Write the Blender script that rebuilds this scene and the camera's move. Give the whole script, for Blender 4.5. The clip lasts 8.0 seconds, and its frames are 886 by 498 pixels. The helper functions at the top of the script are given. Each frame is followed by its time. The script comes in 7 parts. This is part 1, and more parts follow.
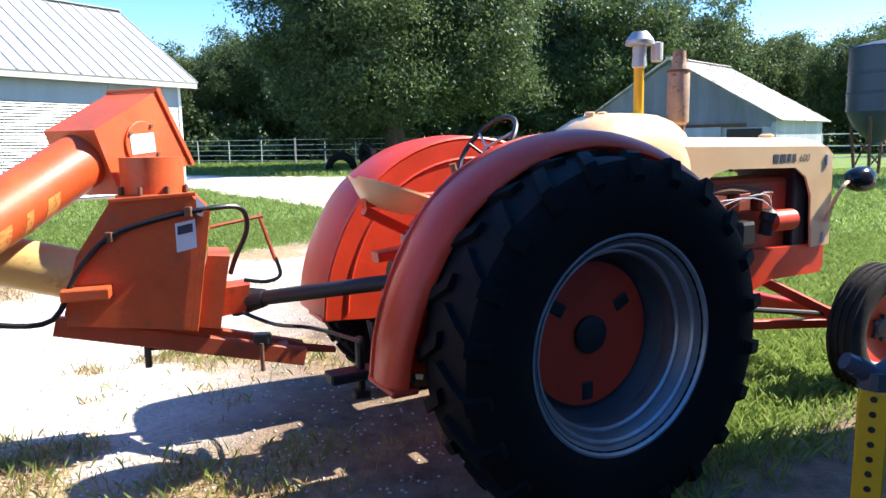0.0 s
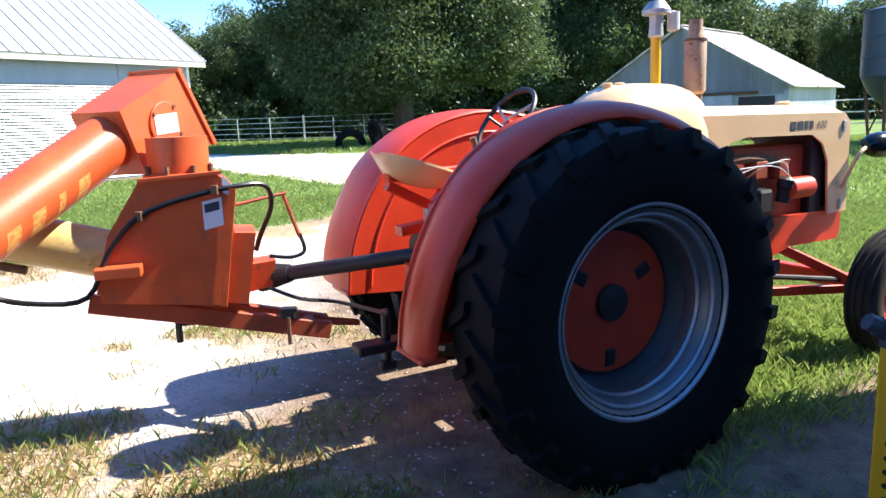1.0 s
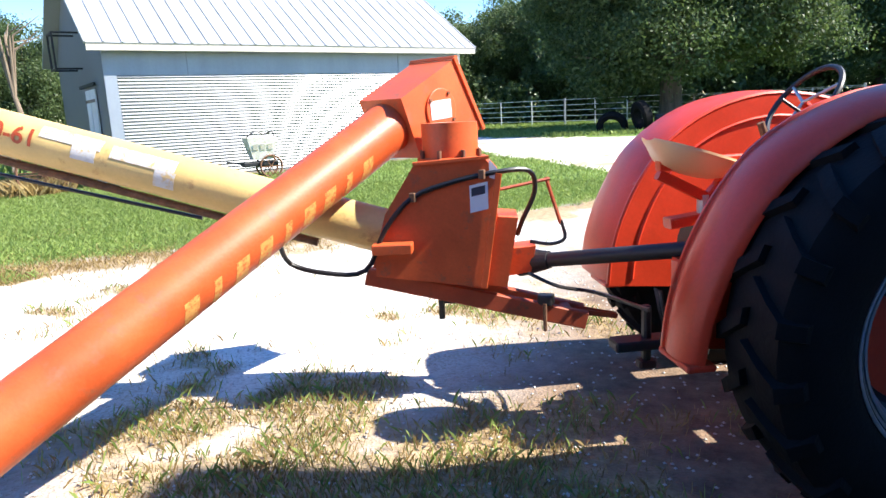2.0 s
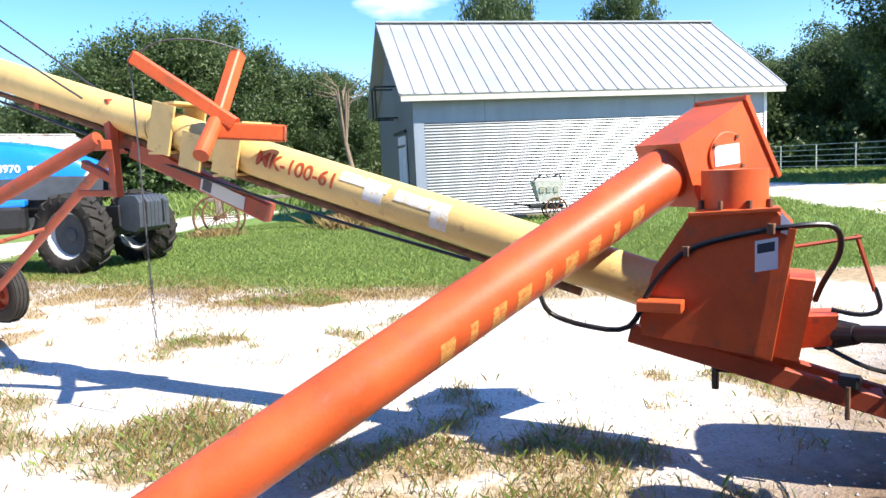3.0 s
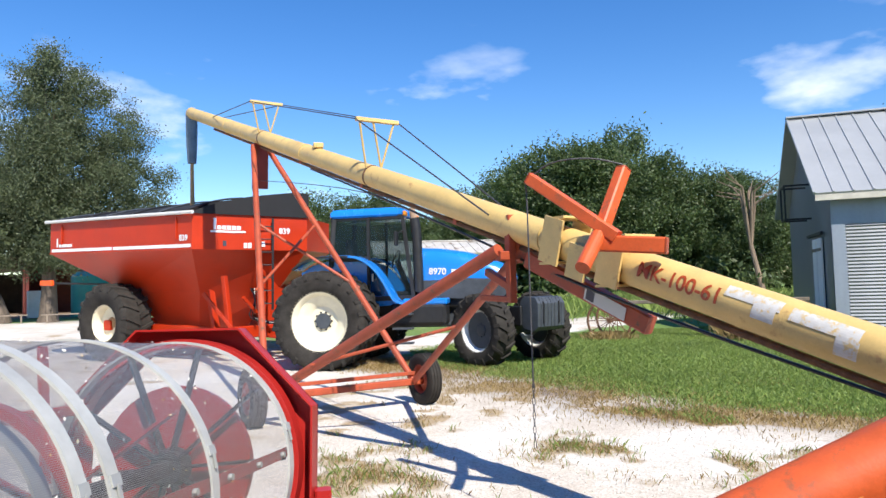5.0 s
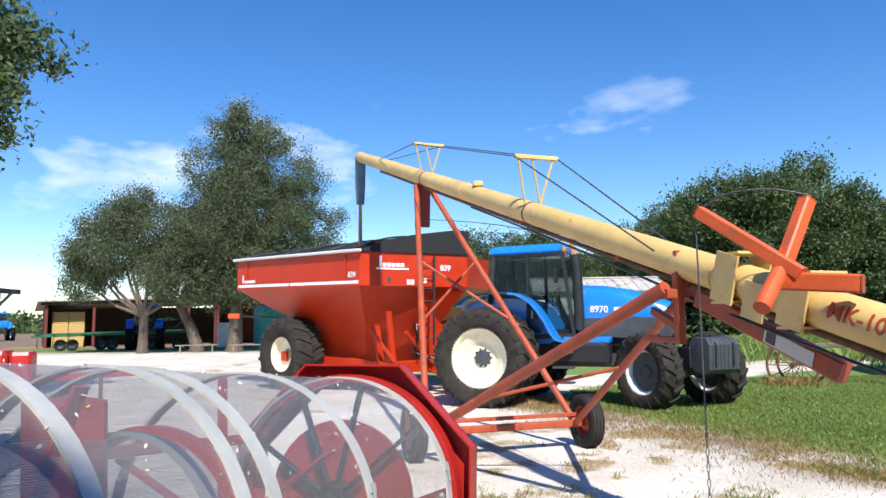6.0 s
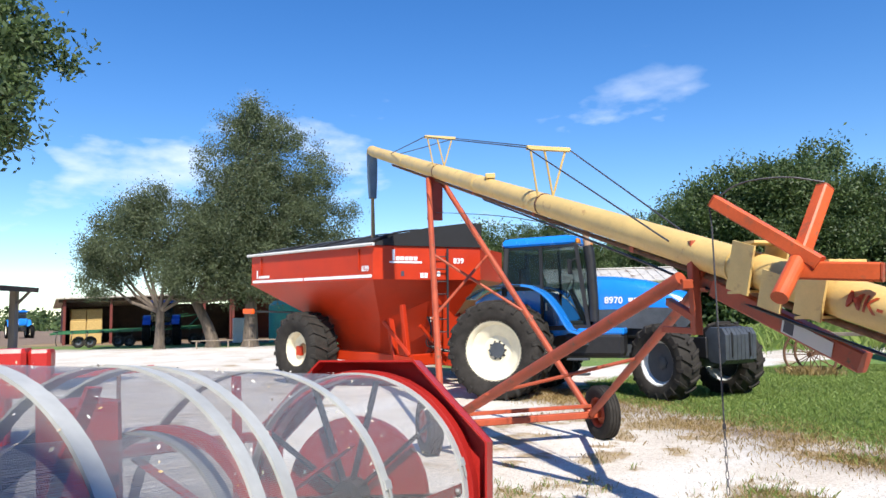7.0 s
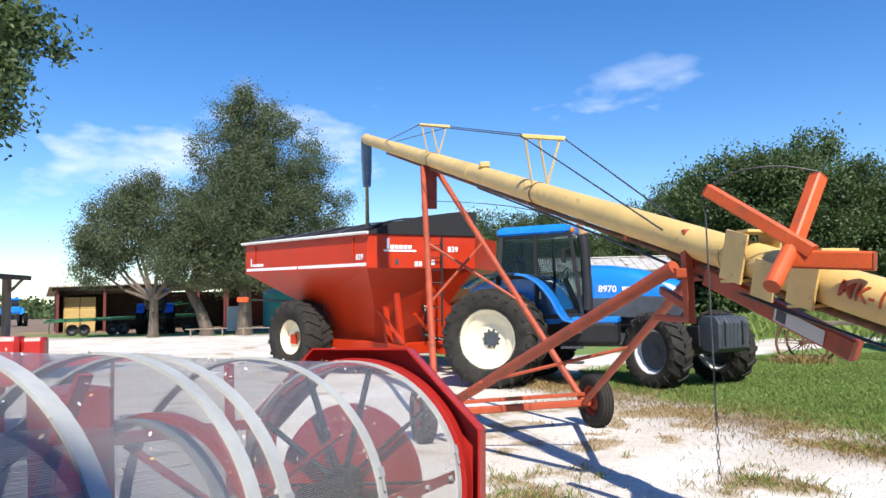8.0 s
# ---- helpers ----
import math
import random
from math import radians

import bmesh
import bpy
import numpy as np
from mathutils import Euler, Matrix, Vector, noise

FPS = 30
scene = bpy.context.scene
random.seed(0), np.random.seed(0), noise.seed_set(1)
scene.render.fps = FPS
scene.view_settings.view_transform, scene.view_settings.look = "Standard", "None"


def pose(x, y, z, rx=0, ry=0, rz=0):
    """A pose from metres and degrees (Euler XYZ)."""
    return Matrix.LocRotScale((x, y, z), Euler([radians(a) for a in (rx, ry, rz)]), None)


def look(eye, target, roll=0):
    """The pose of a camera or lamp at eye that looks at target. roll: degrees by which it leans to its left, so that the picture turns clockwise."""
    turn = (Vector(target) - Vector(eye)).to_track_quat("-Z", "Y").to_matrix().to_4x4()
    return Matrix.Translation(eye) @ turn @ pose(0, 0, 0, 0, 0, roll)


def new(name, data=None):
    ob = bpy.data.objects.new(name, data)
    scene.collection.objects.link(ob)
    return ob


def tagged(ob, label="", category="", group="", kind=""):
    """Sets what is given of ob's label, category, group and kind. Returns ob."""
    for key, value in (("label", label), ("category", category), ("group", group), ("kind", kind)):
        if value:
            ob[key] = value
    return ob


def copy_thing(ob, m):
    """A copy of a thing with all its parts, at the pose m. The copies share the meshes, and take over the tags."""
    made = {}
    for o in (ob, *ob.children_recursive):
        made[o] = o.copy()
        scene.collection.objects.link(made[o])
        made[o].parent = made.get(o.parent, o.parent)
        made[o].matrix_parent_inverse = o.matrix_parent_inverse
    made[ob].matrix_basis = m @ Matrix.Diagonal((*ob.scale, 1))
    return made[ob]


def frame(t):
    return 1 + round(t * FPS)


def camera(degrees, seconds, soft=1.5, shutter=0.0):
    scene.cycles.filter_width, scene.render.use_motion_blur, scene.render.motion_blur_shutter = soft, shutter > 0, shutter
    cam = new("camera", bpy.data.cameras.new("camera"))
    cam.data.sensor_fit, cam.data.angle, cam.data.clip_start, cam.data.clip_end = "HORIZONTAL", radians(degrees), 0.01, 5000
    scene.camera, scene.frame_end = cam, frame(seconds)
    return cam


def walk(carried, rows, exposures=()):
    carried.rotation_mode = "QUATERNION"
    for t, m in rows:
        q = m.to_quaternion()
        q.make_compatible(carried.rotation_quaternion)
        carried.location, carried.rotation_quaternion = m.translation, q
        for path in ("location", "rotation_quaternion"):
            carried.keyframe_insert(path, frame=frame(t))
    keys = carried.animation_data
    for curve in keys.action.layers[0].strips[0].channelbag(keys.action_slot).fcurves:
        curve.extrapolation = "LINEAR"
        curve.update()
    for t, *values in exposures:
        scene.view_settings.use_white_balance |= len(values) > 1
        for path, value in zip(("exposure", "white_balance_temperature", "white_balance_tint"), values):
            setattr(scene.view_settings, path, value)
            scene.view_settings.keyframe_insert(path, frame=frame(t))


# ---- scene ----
cam = camera(64.73, 8.0)
# seconds, eye, yaw, pitch, roll
ROUTE = [
    (0.0, 0.003, -0.003, 1.624, 0.00, -8.59, -1.03),
    (0.5, -0.007, -0.035, 1.621, -6.59, -9.30, -1.57),
    (1.0, -0.062, -0.069, 1.626, 0.87, -10.62, -2.22),
    (1.2, -0.094, -0.068, 1.630, 4.86, -11.01, -1.72),
    (2.3, -0.119, 0.063, 1.643, 29.10, -9.79, -3.05),
    (2.5, -0.096, 0.111, 1.647, 34.21, -8.50, -2.67),
    (3.0, -0.098, 0.191, 1.651, 44.87, -6.54, -2.71),
    (3.5, -0.119, 0.097, 1.672, 56.26, -3.58, -3.03),
    (4.0, -0.150, 0.029, 1.686, 65.61, -1.31, -2.92),
    (4.5, -0.155, 0.162, 1.684, 70.18, 0.28, -3.62),
    (5.0, -0.078, 0.318, 1.716, 76.23, 2.97, -1.62),
    (5.2, -0.090, 0.329, 1.725, 80.69, 4.12, -2.33),
    (6.3, -0.129, 0.320, 1.723, 89.76, 6.27, -0.37),
    (6.5, -0.136, 0.319, 1.730, 89.64, 6.06, -0.65),
    (7.0, -0.138, 0.324, 1.730, 90.27, 5.66, -1.39),
    (7.5, -0.138, 0.325, 1.729, 89.98, 5.82, -1.50),
    (8.0, -0.142, 0.327, 1.728, 89.84, 4.72, -1.32),
]
EXPOSURE = [(0.0, 1.40), (0.5, 1.46), (1.2, 1.54), (2.5, 1.46), (3.5, 0.95), (4.5, 0.63), (6.5, 0.55), (8.0, 0.55)]
walk(cam, [(t, pose(x, y, z, 90 + pitch, 0, yaw) @ pose(0, 0, 0, 0, 0, lean)) for t, x, y, z, yaw, pitch, lean in ROUTE], EXPOSURE)

# ---- light ----
SUN_WAY = Vector((1.4, 0.37, 1.5)).normalized()
world = bpy.data.worlds.new("sky")
world.use_nodes = True
scene.world = world
wn, wl = world.node_tree.nodes, world.node_tree.links
sky = wn.new("ShaderNodeTexSky")
sky.sky_type, sky.sun_disc = "NISHITA", False
sky.sun_elevation, sky.sun_rotation = math.asin(SUN_WAY.z), math.atan2(SUN_WAY.x, SUN_WAY.y)
sky.air_density, sky.dust_density, sky.ozone_density = 1.0, 0.05, 3.0
coord = wn.new("ShaderNodeTexCoord")
cloud_map = wn.new("ShaderNodeMapping")
cloud_map.inputs["Scale"].default_value = (5.0, 5.0, 13.0)
cloud = wn.new("ShaderNodeTexNoise")
cloud.inputs["Scale"].default_value, cloud.inputs["Detail"].default_value = 1.0, 6.0
cloud_ramp = wn.new("ShaderNodeValToRGB")
cloud_ramp.color_ramp.elements[0].position, cloud_ramp.color_ramp.elements[1].position = 0.60, 0.78
low = wn.new("ShaderNodeSeparateXYZ")
low_ramp = wn.new("ShaderNodeMapRange")
low_ramp.inputs["From Min"].default_value, low_ramp.inputs["From Max"].default_value = 0.36, 0.24
cover = wn.new("ShaderNodeMath")
cover.operation = "MULTIPLY"
cloud_mix = wn.new("ShaderNodeMix")
cloud_mix.data_type = "RGBA"
cloud_mix.inputs["B"].default_value = (6.2, 6.7, 7.4, 1)
wl.new(coord.outputs["Generated"], cloud_map.inputs["Vector"])
wl.new(cloud_map.outputs["Vector"], cloud.inputs["Vector"])
wl.new(cloud.outputs["Fac"], cloud_ramp.inputs["Fac"])
wl.new(coord.outputs["Generated"], low.inputs["Vector"])
wl.new(low.outputs["Z"], low_ramp.inputs["Value"])
wl.new(cloud_ramp.outputs["Color"], cover.inputs[0])
wl.new(low_ramp.outputs["Result"], cover.inputs[1])
wl.new(cover.outputs["Value"], cloud_mix.inputs["Factor"])
deep = wn.new("ShaderNodeHueSaturation")
deep.inputs["Saturation"].default_value = 1.32
deep.inputs["Hue"].default_value = 0.509
wl.new(sky.outputs["Color"], deep.inputs["Color"])
wl.new(deep.outputs["Color"], cloud_mix.inputs["A"])
wl.new(cloud_mix.outputs["Result"], wn["Background"].inputs["Color"])
wn["Background"].inputs["Strength"].default_value = 0.126

sun = new("sun", bpy.data.lights.new("sun", "SUN"))
sun.data.energy, sun.data.angle, sun.data.color = 5.0, radians(0.53), (1.0, 0.94, 0.84)
sun.matrix_basis = look(SUN_WAY * 60, (0, 0, 0))


# ---- materials ----
def mat(name, col, rough=0.5, metal=0.0, var=0.12, size=3.0, fine=60.0, bump=0.08, wear=None, wear_at=0.62, coat=0.0, streak=False):
    m = bpy.data.materials.new(name)
    m.use_nodes = True
    n, l = m.node_tree.nodes, m.node_tree.links
    b = n["Principled BSDF"]
    tc = n.new("ShaderNodeTexCoord")
    big = n.new("ShaderNodeTexNoise")
    big.inputs["Scale"].default_value, big.inputs["Detail"].default_value, big.inputs["Roughness"].default_value = size, 5.0, 0.6
    small = n.new("ShaderNodeTexNoise")
    small.inputs["Scale"].default_value, small.inputs["Detail"].default_value = fine, 3.0
    if streak:
        mp = n.new("ShaderNodeMapping")
        mp.inputs["Scale"].default_value = (1, 1, 0.12)
        l.new(tc.outputs["Object"], mp.inputs["Vector"])
        l.new(mp.outputs["Vector"], big.inputs["Vector"])
    else:
        l.new(tc.outputs["Object"], big.inputs["Vector"])
    l.new(tc.outputs["Object"], small.inputs["Vector"])
    ramp = n.new("ShaderNodeValToRGB")
    e = ramp.color_ramp.elements
    e[0].position, e[1].position = 0.3, 0.7
    e[0].color = (*[max(0, c * (1 - var)) for c in col], 1)
    e[1].color = (*[min(1, c * (1 + var)) for c in col], 1)
    l.new(big.outputs["Fac"], ramp.inputs["Fac"])
    last = ramp.outputs["Color"]
    mix2 = n.new("ShaderNodeMix")
    mix2.data_type, mix2.blend_type = "RGBA", "MULTIPLY"
    mix2.inputs["Factor"].default_value = min(1.0, var * 2)
    l.new(last, mix2.inputs["A"])
    l.new(small.outputs["Fac"], mix2.inputs["B"])
    gain = n.new("ShaderNodeMix")
    gain.data_type, gain.blend_type = "RGBA", "MIX"
    gain.inputs["Factor"].default_value = 0.55
    l.new(last, gain.inputs["A"])
    l.new(mix2.outputs["Result"], gain.inputs["B"])
    last = gain.outputs["Result"]
    rbase = rough
    if wear:
        wno = n.new("ShaderNodeTexNoise")
        wno.inputs["Scale"].default_value, wno.inputs["Detail"].default_value, wno.inputs["Roughness"].default_value = size * 2.3, 8.0, 0.7
        l.new(tc.outputs["Object"], wno.inputs["Vector"])
        wr = n.new("ShaderNodeMapRange")
        wr.inputs["From Min"].default_value, wr.inputs["From Max"].default_value = wear_at - 0.03, wear_at + 0.07
        l.new(wno.outputs["Fac"], wr.inputs["Value"])
        wm = n.new("ShaderNodeMix")
        wm.data_type = "RGBA"
        wm.inputs["B"].default_value = (*wear, 1)
        l.new(wr.outputs["Result"], wm.inputs["Factor"])
        l.new(last, wm.inputs["A"])
        last = wm.outputs["Result"]
    l.new(last, b.inputs["Base Color"])
    rr = n.new("ShaderNodeMapRange")
    rr.inputs["To Min"].default_value, rr.inputs["To Max"].default_value = max(0.04, rbase - 0.12), min(1, rbase + 0.12)
    l.new(big.outputs["Fac"], rr.inputs["Value"])
    l.new(rr.outputs["Result"], b.inputs["Roughness"])
    b.inputs["Metallic"].default_value = metal
    b.inputs["Coat Weight"].default_value = coat
    b.inputs["Coat Roughness"].default_value = 0.25
    b.inputs["Specular IOR Level"].default_value = 0.15 if "tyre_rubber" in name else 0.28 if "cart_paint" in name else 0.5
    if bump:
        bp = n.new("ShaderNodeBump")
        bp.inputs["Strength"].default_value, bp.inputs["Distance"].default_value = bump, 0.01
        l.new(small.outputs["Fac"], bp.inputs["Height"])
        l.new(bp.outputs["Normal"], b.inputs["Normal"])
    return m


RUST = (0.16, 0.07, 0.035)
M_ORANGE = mat("faded_orange_paint", (0.64, 0.11, 0.028), 0.44, var=0.2, size=3.5, wear=(0.34, 0.10, 0.045), wear_at=0.60)
M_ORANGE_DARK = mat("weathered_frame_and_shaded_engine_paint", (0.42, 0.075, 0.028), 0.55, var=0.2, size=4, wear=RUST, wear_at=0.6)
M_CREAM_TUBE = mat("weathered_cream_yellow_paint", (0.70, 0.49, 0.18), 0.45, var=0.14, size=2.6, wear=(0.46, 0.27, 0.10), wear_at=0.62)
M_OLD_RED = mat("faded_red_orange_paint", (0.70, 0.05, 0.014), 0.42, var=0.16, size=3, wear=(0.60, 0.26, 0.15), wear_at=0.67, coat=0.06)
M_OLD_TAN = mat("pale_tan_paint", (0.82, 0.56, 0.30), 0.36, var=0.06, size=2.5, wear=(0.66, 0.42, 0.22), wear_at=0.73, coat=0.2)
M_CART_RED = mat("glossy_red_cart_paint", (0.47, 0.032, 0.006), 0.4, var=0.12, size=1.2, wear=(0.36, 0.03, 0.012), wear_at=0.66, coat=0.12, bump=0.03)
M_DRUM_RED = mat("red_enamel", (0.42, 0.022, 0.018), 0.38, var=0.1, size=4, wear=(0.3, 0.05, 0.04), wear_at=0.68)
M_BLUE = mat("bright_blue_paint", (0.011, 0.21, 0.70), 0.25, var=0.06, size=2, coat=0.5, bump=0.02)
M_BLUE_FAR = mat("deep_blue_paint", (0.01, 0.07, 0.42), 0.35, var=0.1, bump=0.02)
M_RUBBER = mat("black_tyre_rubber", (0.007, 0.0072, 0.008), 0.75, var=0.3, size=5, bump=0.25)
M_RUBBER_DUSTY = mat("dusty_tyre_rubber", (0.042, 0.038, 0.034), 0.8, var=0.35, size=5, bump=0.3)
M_CREAM_RIM = mat("cream_wheel_paint", (0.80, 0.74, 0.56), 0.45, var=0.08, size=5, wear=(0.5, 0.4, 0.25), wear_at=0.68)
M_GALV = mat("galvanised_rim_steel", (0.42, 0.45, 0.50), 0.42, 0.75, var=0.15, size=8)
# rim steel toned down to carry the shade inside the old tractor's wheels
M_RIM_SHADED = mat("shaded_rim_steel", (0.22, 0.225, 0.235), 0.45, 0.6, var=0.15, size=8)
M_STRAP = mat("bright_galvanised_strap", (0.52, 0.53, 0.51), 0.5, 0.2, var=0.14, size=9, wear=(0.5, 0.47, 0.40), wear_at=0.68)
M_STEEL = mat("brushed_strap_steel", (0.48, 0.49, 0.47), 0.45, 0.5, var=0.12, size=9)
M_DARK = mat("black_painted_steel", (0.018, 0.018, 0.02), 0.5, var=0.3, size=9)
M_GREY = mat("grey_cast_iron", (0.065, 0.075, 0.09), 0.5, 0.1, var=0.2, size=6)
M_RUSTY = mat("rusted_steel", (0.20, 0.10, 0.055), 0.85, 0.1, var=0.4, size=14, bump=0.3)
M_MUFFLER = mat("rust_stained_muffler", (0.45, 0.30, 0.20), 0.7, 0.2, var=0.3, size=9, wear=(0.18, 0.07, 0.04), wear_at=0.58)
M_TIN = mat("corrugated_galvanised_tin", (0.205, 0.22, 0.245), 0.42, 0.35, var=0.12, size=1.0, fine=25, streak=True)
M_TIN_OLD = mat("old_weathered_tin", (0.50, 0.53, 0.57), 0.55, 0.2, var=0.2, size=1.5, fine=20, wear=(0.33, 0.30, 0.28), wear_at=0.68, streak=True)
M_ROOF = mat("bare_metal_roofing", (0.43, 0.44, 0.44), 0.42, 0.3, var=0.08, size=0.8, fine=12, wear=(0.55, 0.47, 0.36), wear_at=0.70)
M_ROOF_OLD = mat("rust_streaked_roofing", (0.58, 0.55, 0.50), 0.6, 0.15, var=0.2, size=0.9, fine=8, wear=(0.18, 0.11, 0.07), wear_at=0.58)
M_WHITE = mat("white_painted_boards", (0.72, 0.73, 0.72), 0.6, var=0.08, size=2)
M_FASCIA = mat("weathered_fascia_board", (0.55, 0.52, 0.44), 0.7, var=0.15, size=4)
M_WOOD = mat("grey_weathered_timber", (0.26, 0.21, 0.16), 0.85, var=0.3, size=5, bump=0.3, streak=True)
M_WHITE_PIPE = mat("white_painted_pipe", (0.70, 0.72, 0.70), 0.5, var=0.12, size=4)
M_YELLOW = mat("yellow_painted_steel", (0.80, 0.46, 0.015), 0.4, var=0.08, size=6, wear=(0.35, 0.2, 0.03), wear_at=0.72)
M_HOSE = mat("black_hose_rubber", (0.012, 0.012, 0.014), 0.4, var=0.2, size=20)
M_CABLE = mat("steel_cable", (0.10, 0.10, 0.11), 0.5, 0.6, var=0.2, size=30)
M_DECAL = mat("white_vinyl_decal", (0.78, 0.78, 0.80), 0.4, var=0.05, bump=0)
M_DECAL_GREY = mat("dark_print", (0.05, 0.05, 0.07), 0.5, var=0.1, bump=0)
M_LETTER_RED = mat("faded_red_lettering", (0.46, 0.07, 0.015), 0.5, var=0.2, size=20, wear=(0.66, 0.40, 0.13), wear_at=0.76, bump=0)
M_LETTER_YELLOW = mat("faded_yellow_lettering", (0.66, 0.33, 0.09), 0.5, var=0.15, size=20, wear=(0.62, 0.13, 0.035), wear_at=0.53, bump=0)
M_LABEL = mat("worn_paper_label", (0.66, 0.65, 0.62), 0.6, var=0.15, size=12, wear=(0.62, 0.45, 0.20), wear_at=0.54, bump=0)
M_BLACK_GLOSS = mat("black_gloss_paint", (0.01, 0.01, 0.012), 0.15, var=0.1, bump=0)
M_TARP = mat("black_mesh_tarp", (0.014, 0.0145, 0.017), 0.85, var=0.35, size=3)
M_SEAL = mat("light_grey_trim", (0.62, 0.62, 0.60), 0.5, var=0.06)
M_BARK = mat("furrowed_bark", (0.16, 0.125, 0.095), 0.9, var=0.4, size=6, fine=30, bump=0.8, streak=True)
M_BARK_PALE = mat("pale_bark", (0.24, 0.18, 0.125), 0.9, var=0.3, size=6, fine=30, bump=0.7, streak=True)
M_STRAW = mat("straw_bales", (0.55, 0.38, 0.14), 0.9, var=0.25, size=9, bump=0.5)
M_GREEN_PAINT = mat("green_implement_paint", (0.02, 0.12, 0.045), 0.5, var=0.2, size=6)
M_TEAL = mat("teal_tank", (0.02, 0.32, 0.30), 0.45, var=0.1, size=2)
M_SHED_RED = mat("dark_red_shed_boards", (0.15, 0.03, 0.022), 0.75, var=0.2, size=3)
M_SHED_DARK = mat("dark_and_shaded_boards", (0.07, 0.05, 0.04), 0.8, var=0.3, size=2)
M_GRAIN = mat("falling_grain", (0.42, 0.26, 0.12), 0.9, var=0.3, size=30, bump=0.4)
M_BIN = mat("blue_grey_bin_steel", (0.06, 0.078, 0.105), 0.5, 0.3, var=0.15, size=2, streak=True)
M_STONE = mat("limestone_chips", (0.66, 0.62, 0.56), 0.9, var=0.25, size=40, bump=0.3)


def glassy(name, tint, rough, see):
    m = bpy.data.materials.new(name)
    m.use_nodes = True
    n, l = m.node_tree.nodes, m.node_tree.links
    b = n["Principled BSDF"]
    b.inputs["Base Color"].default_value = (*tint, 1)
    b.inputs["Roughness"].default_value = rough
    t = n.new("ShaderNodeBsdfTransparent")
    t.inputs["Color"].default_value = (0.75, 0.8, 0.8, 1)
    x = n.new("ShaderNodeMixShader")
    x.inputs["Fac"].default_value = see
    l.new(b.outputs["BSDF"], x.inputs[1])
    l.new(t.outputs["BSDF"], x.inputs[2])
    l.new(x.outputs["Shader"], n["Material Output"].inputs["Surface"])
    return m


M_GLASS = glassy("tinted_cab_glass", (0.02, 0.03, 0.035), 0.05, 0.8)
M_WINDOW = glassy("dark_window_glass", (0.02, 0.025, 0.03), 0.06, 0.15)


def screen_mat(name, wire, pitch, gap):
    """Woven wire: square holes cut between the wires."""
    m = bpy.data.materials.new(name)
    m.use_nodes = True
    n, l = m.node_tree.nodes, m.node_tree.links
    b = n["Principled BSDF"]
    b.inputs["Base Color"].default_value = (*wire, 1)
    b.inputs["Roughness"].default_value, b.inputs["Metallic"].default_value = 0.42, 0.45
    uv = n.new("ShaderNodeUVMap")
    sep = n.new("ShaderNodeSeparateXYZ")
    l.new(uv.outputs["UV"], sep.inputs["Vector"])
    held = []
    for axis in "XY":
        k = n.new("ShaderNodeMath")
        k.operation = "MULTIPLY"
        k.inputs[1].default_value = 1 / pitch
        l.new(sep.outputs[axis], k.inputs[0])
        fr = n.new("ShaderNodeMath")
        fr.operation = "FRACT"
        l.new(k.outputs["Value"], fr.inputs[0])
        g = n.new("ShaderNodeMath")
        g.operation = "LESS_THAN"
        g.inputs[1].default_value = gap
        l.new(fr.outputs["Value"], g.inputs[0])
        held.append(g)
    both = n.new("ShaderNodeMath")
    both.operation = "MULTIPLY"
    l.new(held[0].outputs["Value"], both.inputs[0])
    l.new(held[1].outputs["Value"], both.inputs[1])
    t = n.new("ShaderNodeBsdfTransparent")
    x = n.new("ShaderNodeMixShader")
    l.new(both.outputs["Value"], x.inputs["Fac"])
    l.new(b.outputs["BSDF"], x.inputs[1])
    l.new(t.outputs["BSDF"], x.inputs[2])
    l.new(x.outputs["Shader"], n["Material Output"].inputs["Surface"])
    return m


M_SCREEN = screen_mat("woven_wire_screen", (0.36, 0.37, 0.375), 0.0036, 0.76)


def leaf_mat(name, dark, light):
    m = bpy.data.materials.new(name)
    m.use_nodes = True
    n, l = m.node_tree.nodes, m.node_tree.links
    b = n["Principled BSDF"]
    g = n.new("ShaderNodeNewGeometry")
    r = n.new("ShaderNodeValToRGB")
    r.color_ramp.elements[0].color, r.color_ramp.elements[1].color = (*dark, 1), (*light, 1)
    l.new(g.outputs["Random Per Island"], r.inputs["Fac"])
    tc = n.new("ShaderNodeTexCoord")
    no = n.new("ShaderNodeTexNoise")
    no.inputs["Scale"].default_value = 0.5
    l.new(tc.outputs["Object"], no.inputs["Vector"])
    x = n.new("ShaderNodeMix")
    x.data_type, x.blend_type = "RGBA", "MULTIPLY"
    x.inputs["Factor"].default_value = 0.5
    l.new(r.outputs["Color"], x.inputs["A"])
    l.new(no.outputs["Fac"], x.inputs["B"])
    l.new(x.outputs["Result"], b.inputs["Base Color"])
    b.inputs["Roughness"].default_value = 0.55
    tr = n.new("ShaderNodeBsdfTranslucent")
    l.new(r.outputs["Color"], tr.inputs["Color"])
    ms = n.new("ShaderNodeMixShader")
    ms.inputs["Fac"].default_value = 0.38
    l.new(b.outputs["BSDF"], ms.inputs[1])
    l.new(tr.outputs["BSDF"], ms.inputs[2])
    l.new(ms.outputs["Shader"], n["Material Output"].inputs["Surface"])
    return m


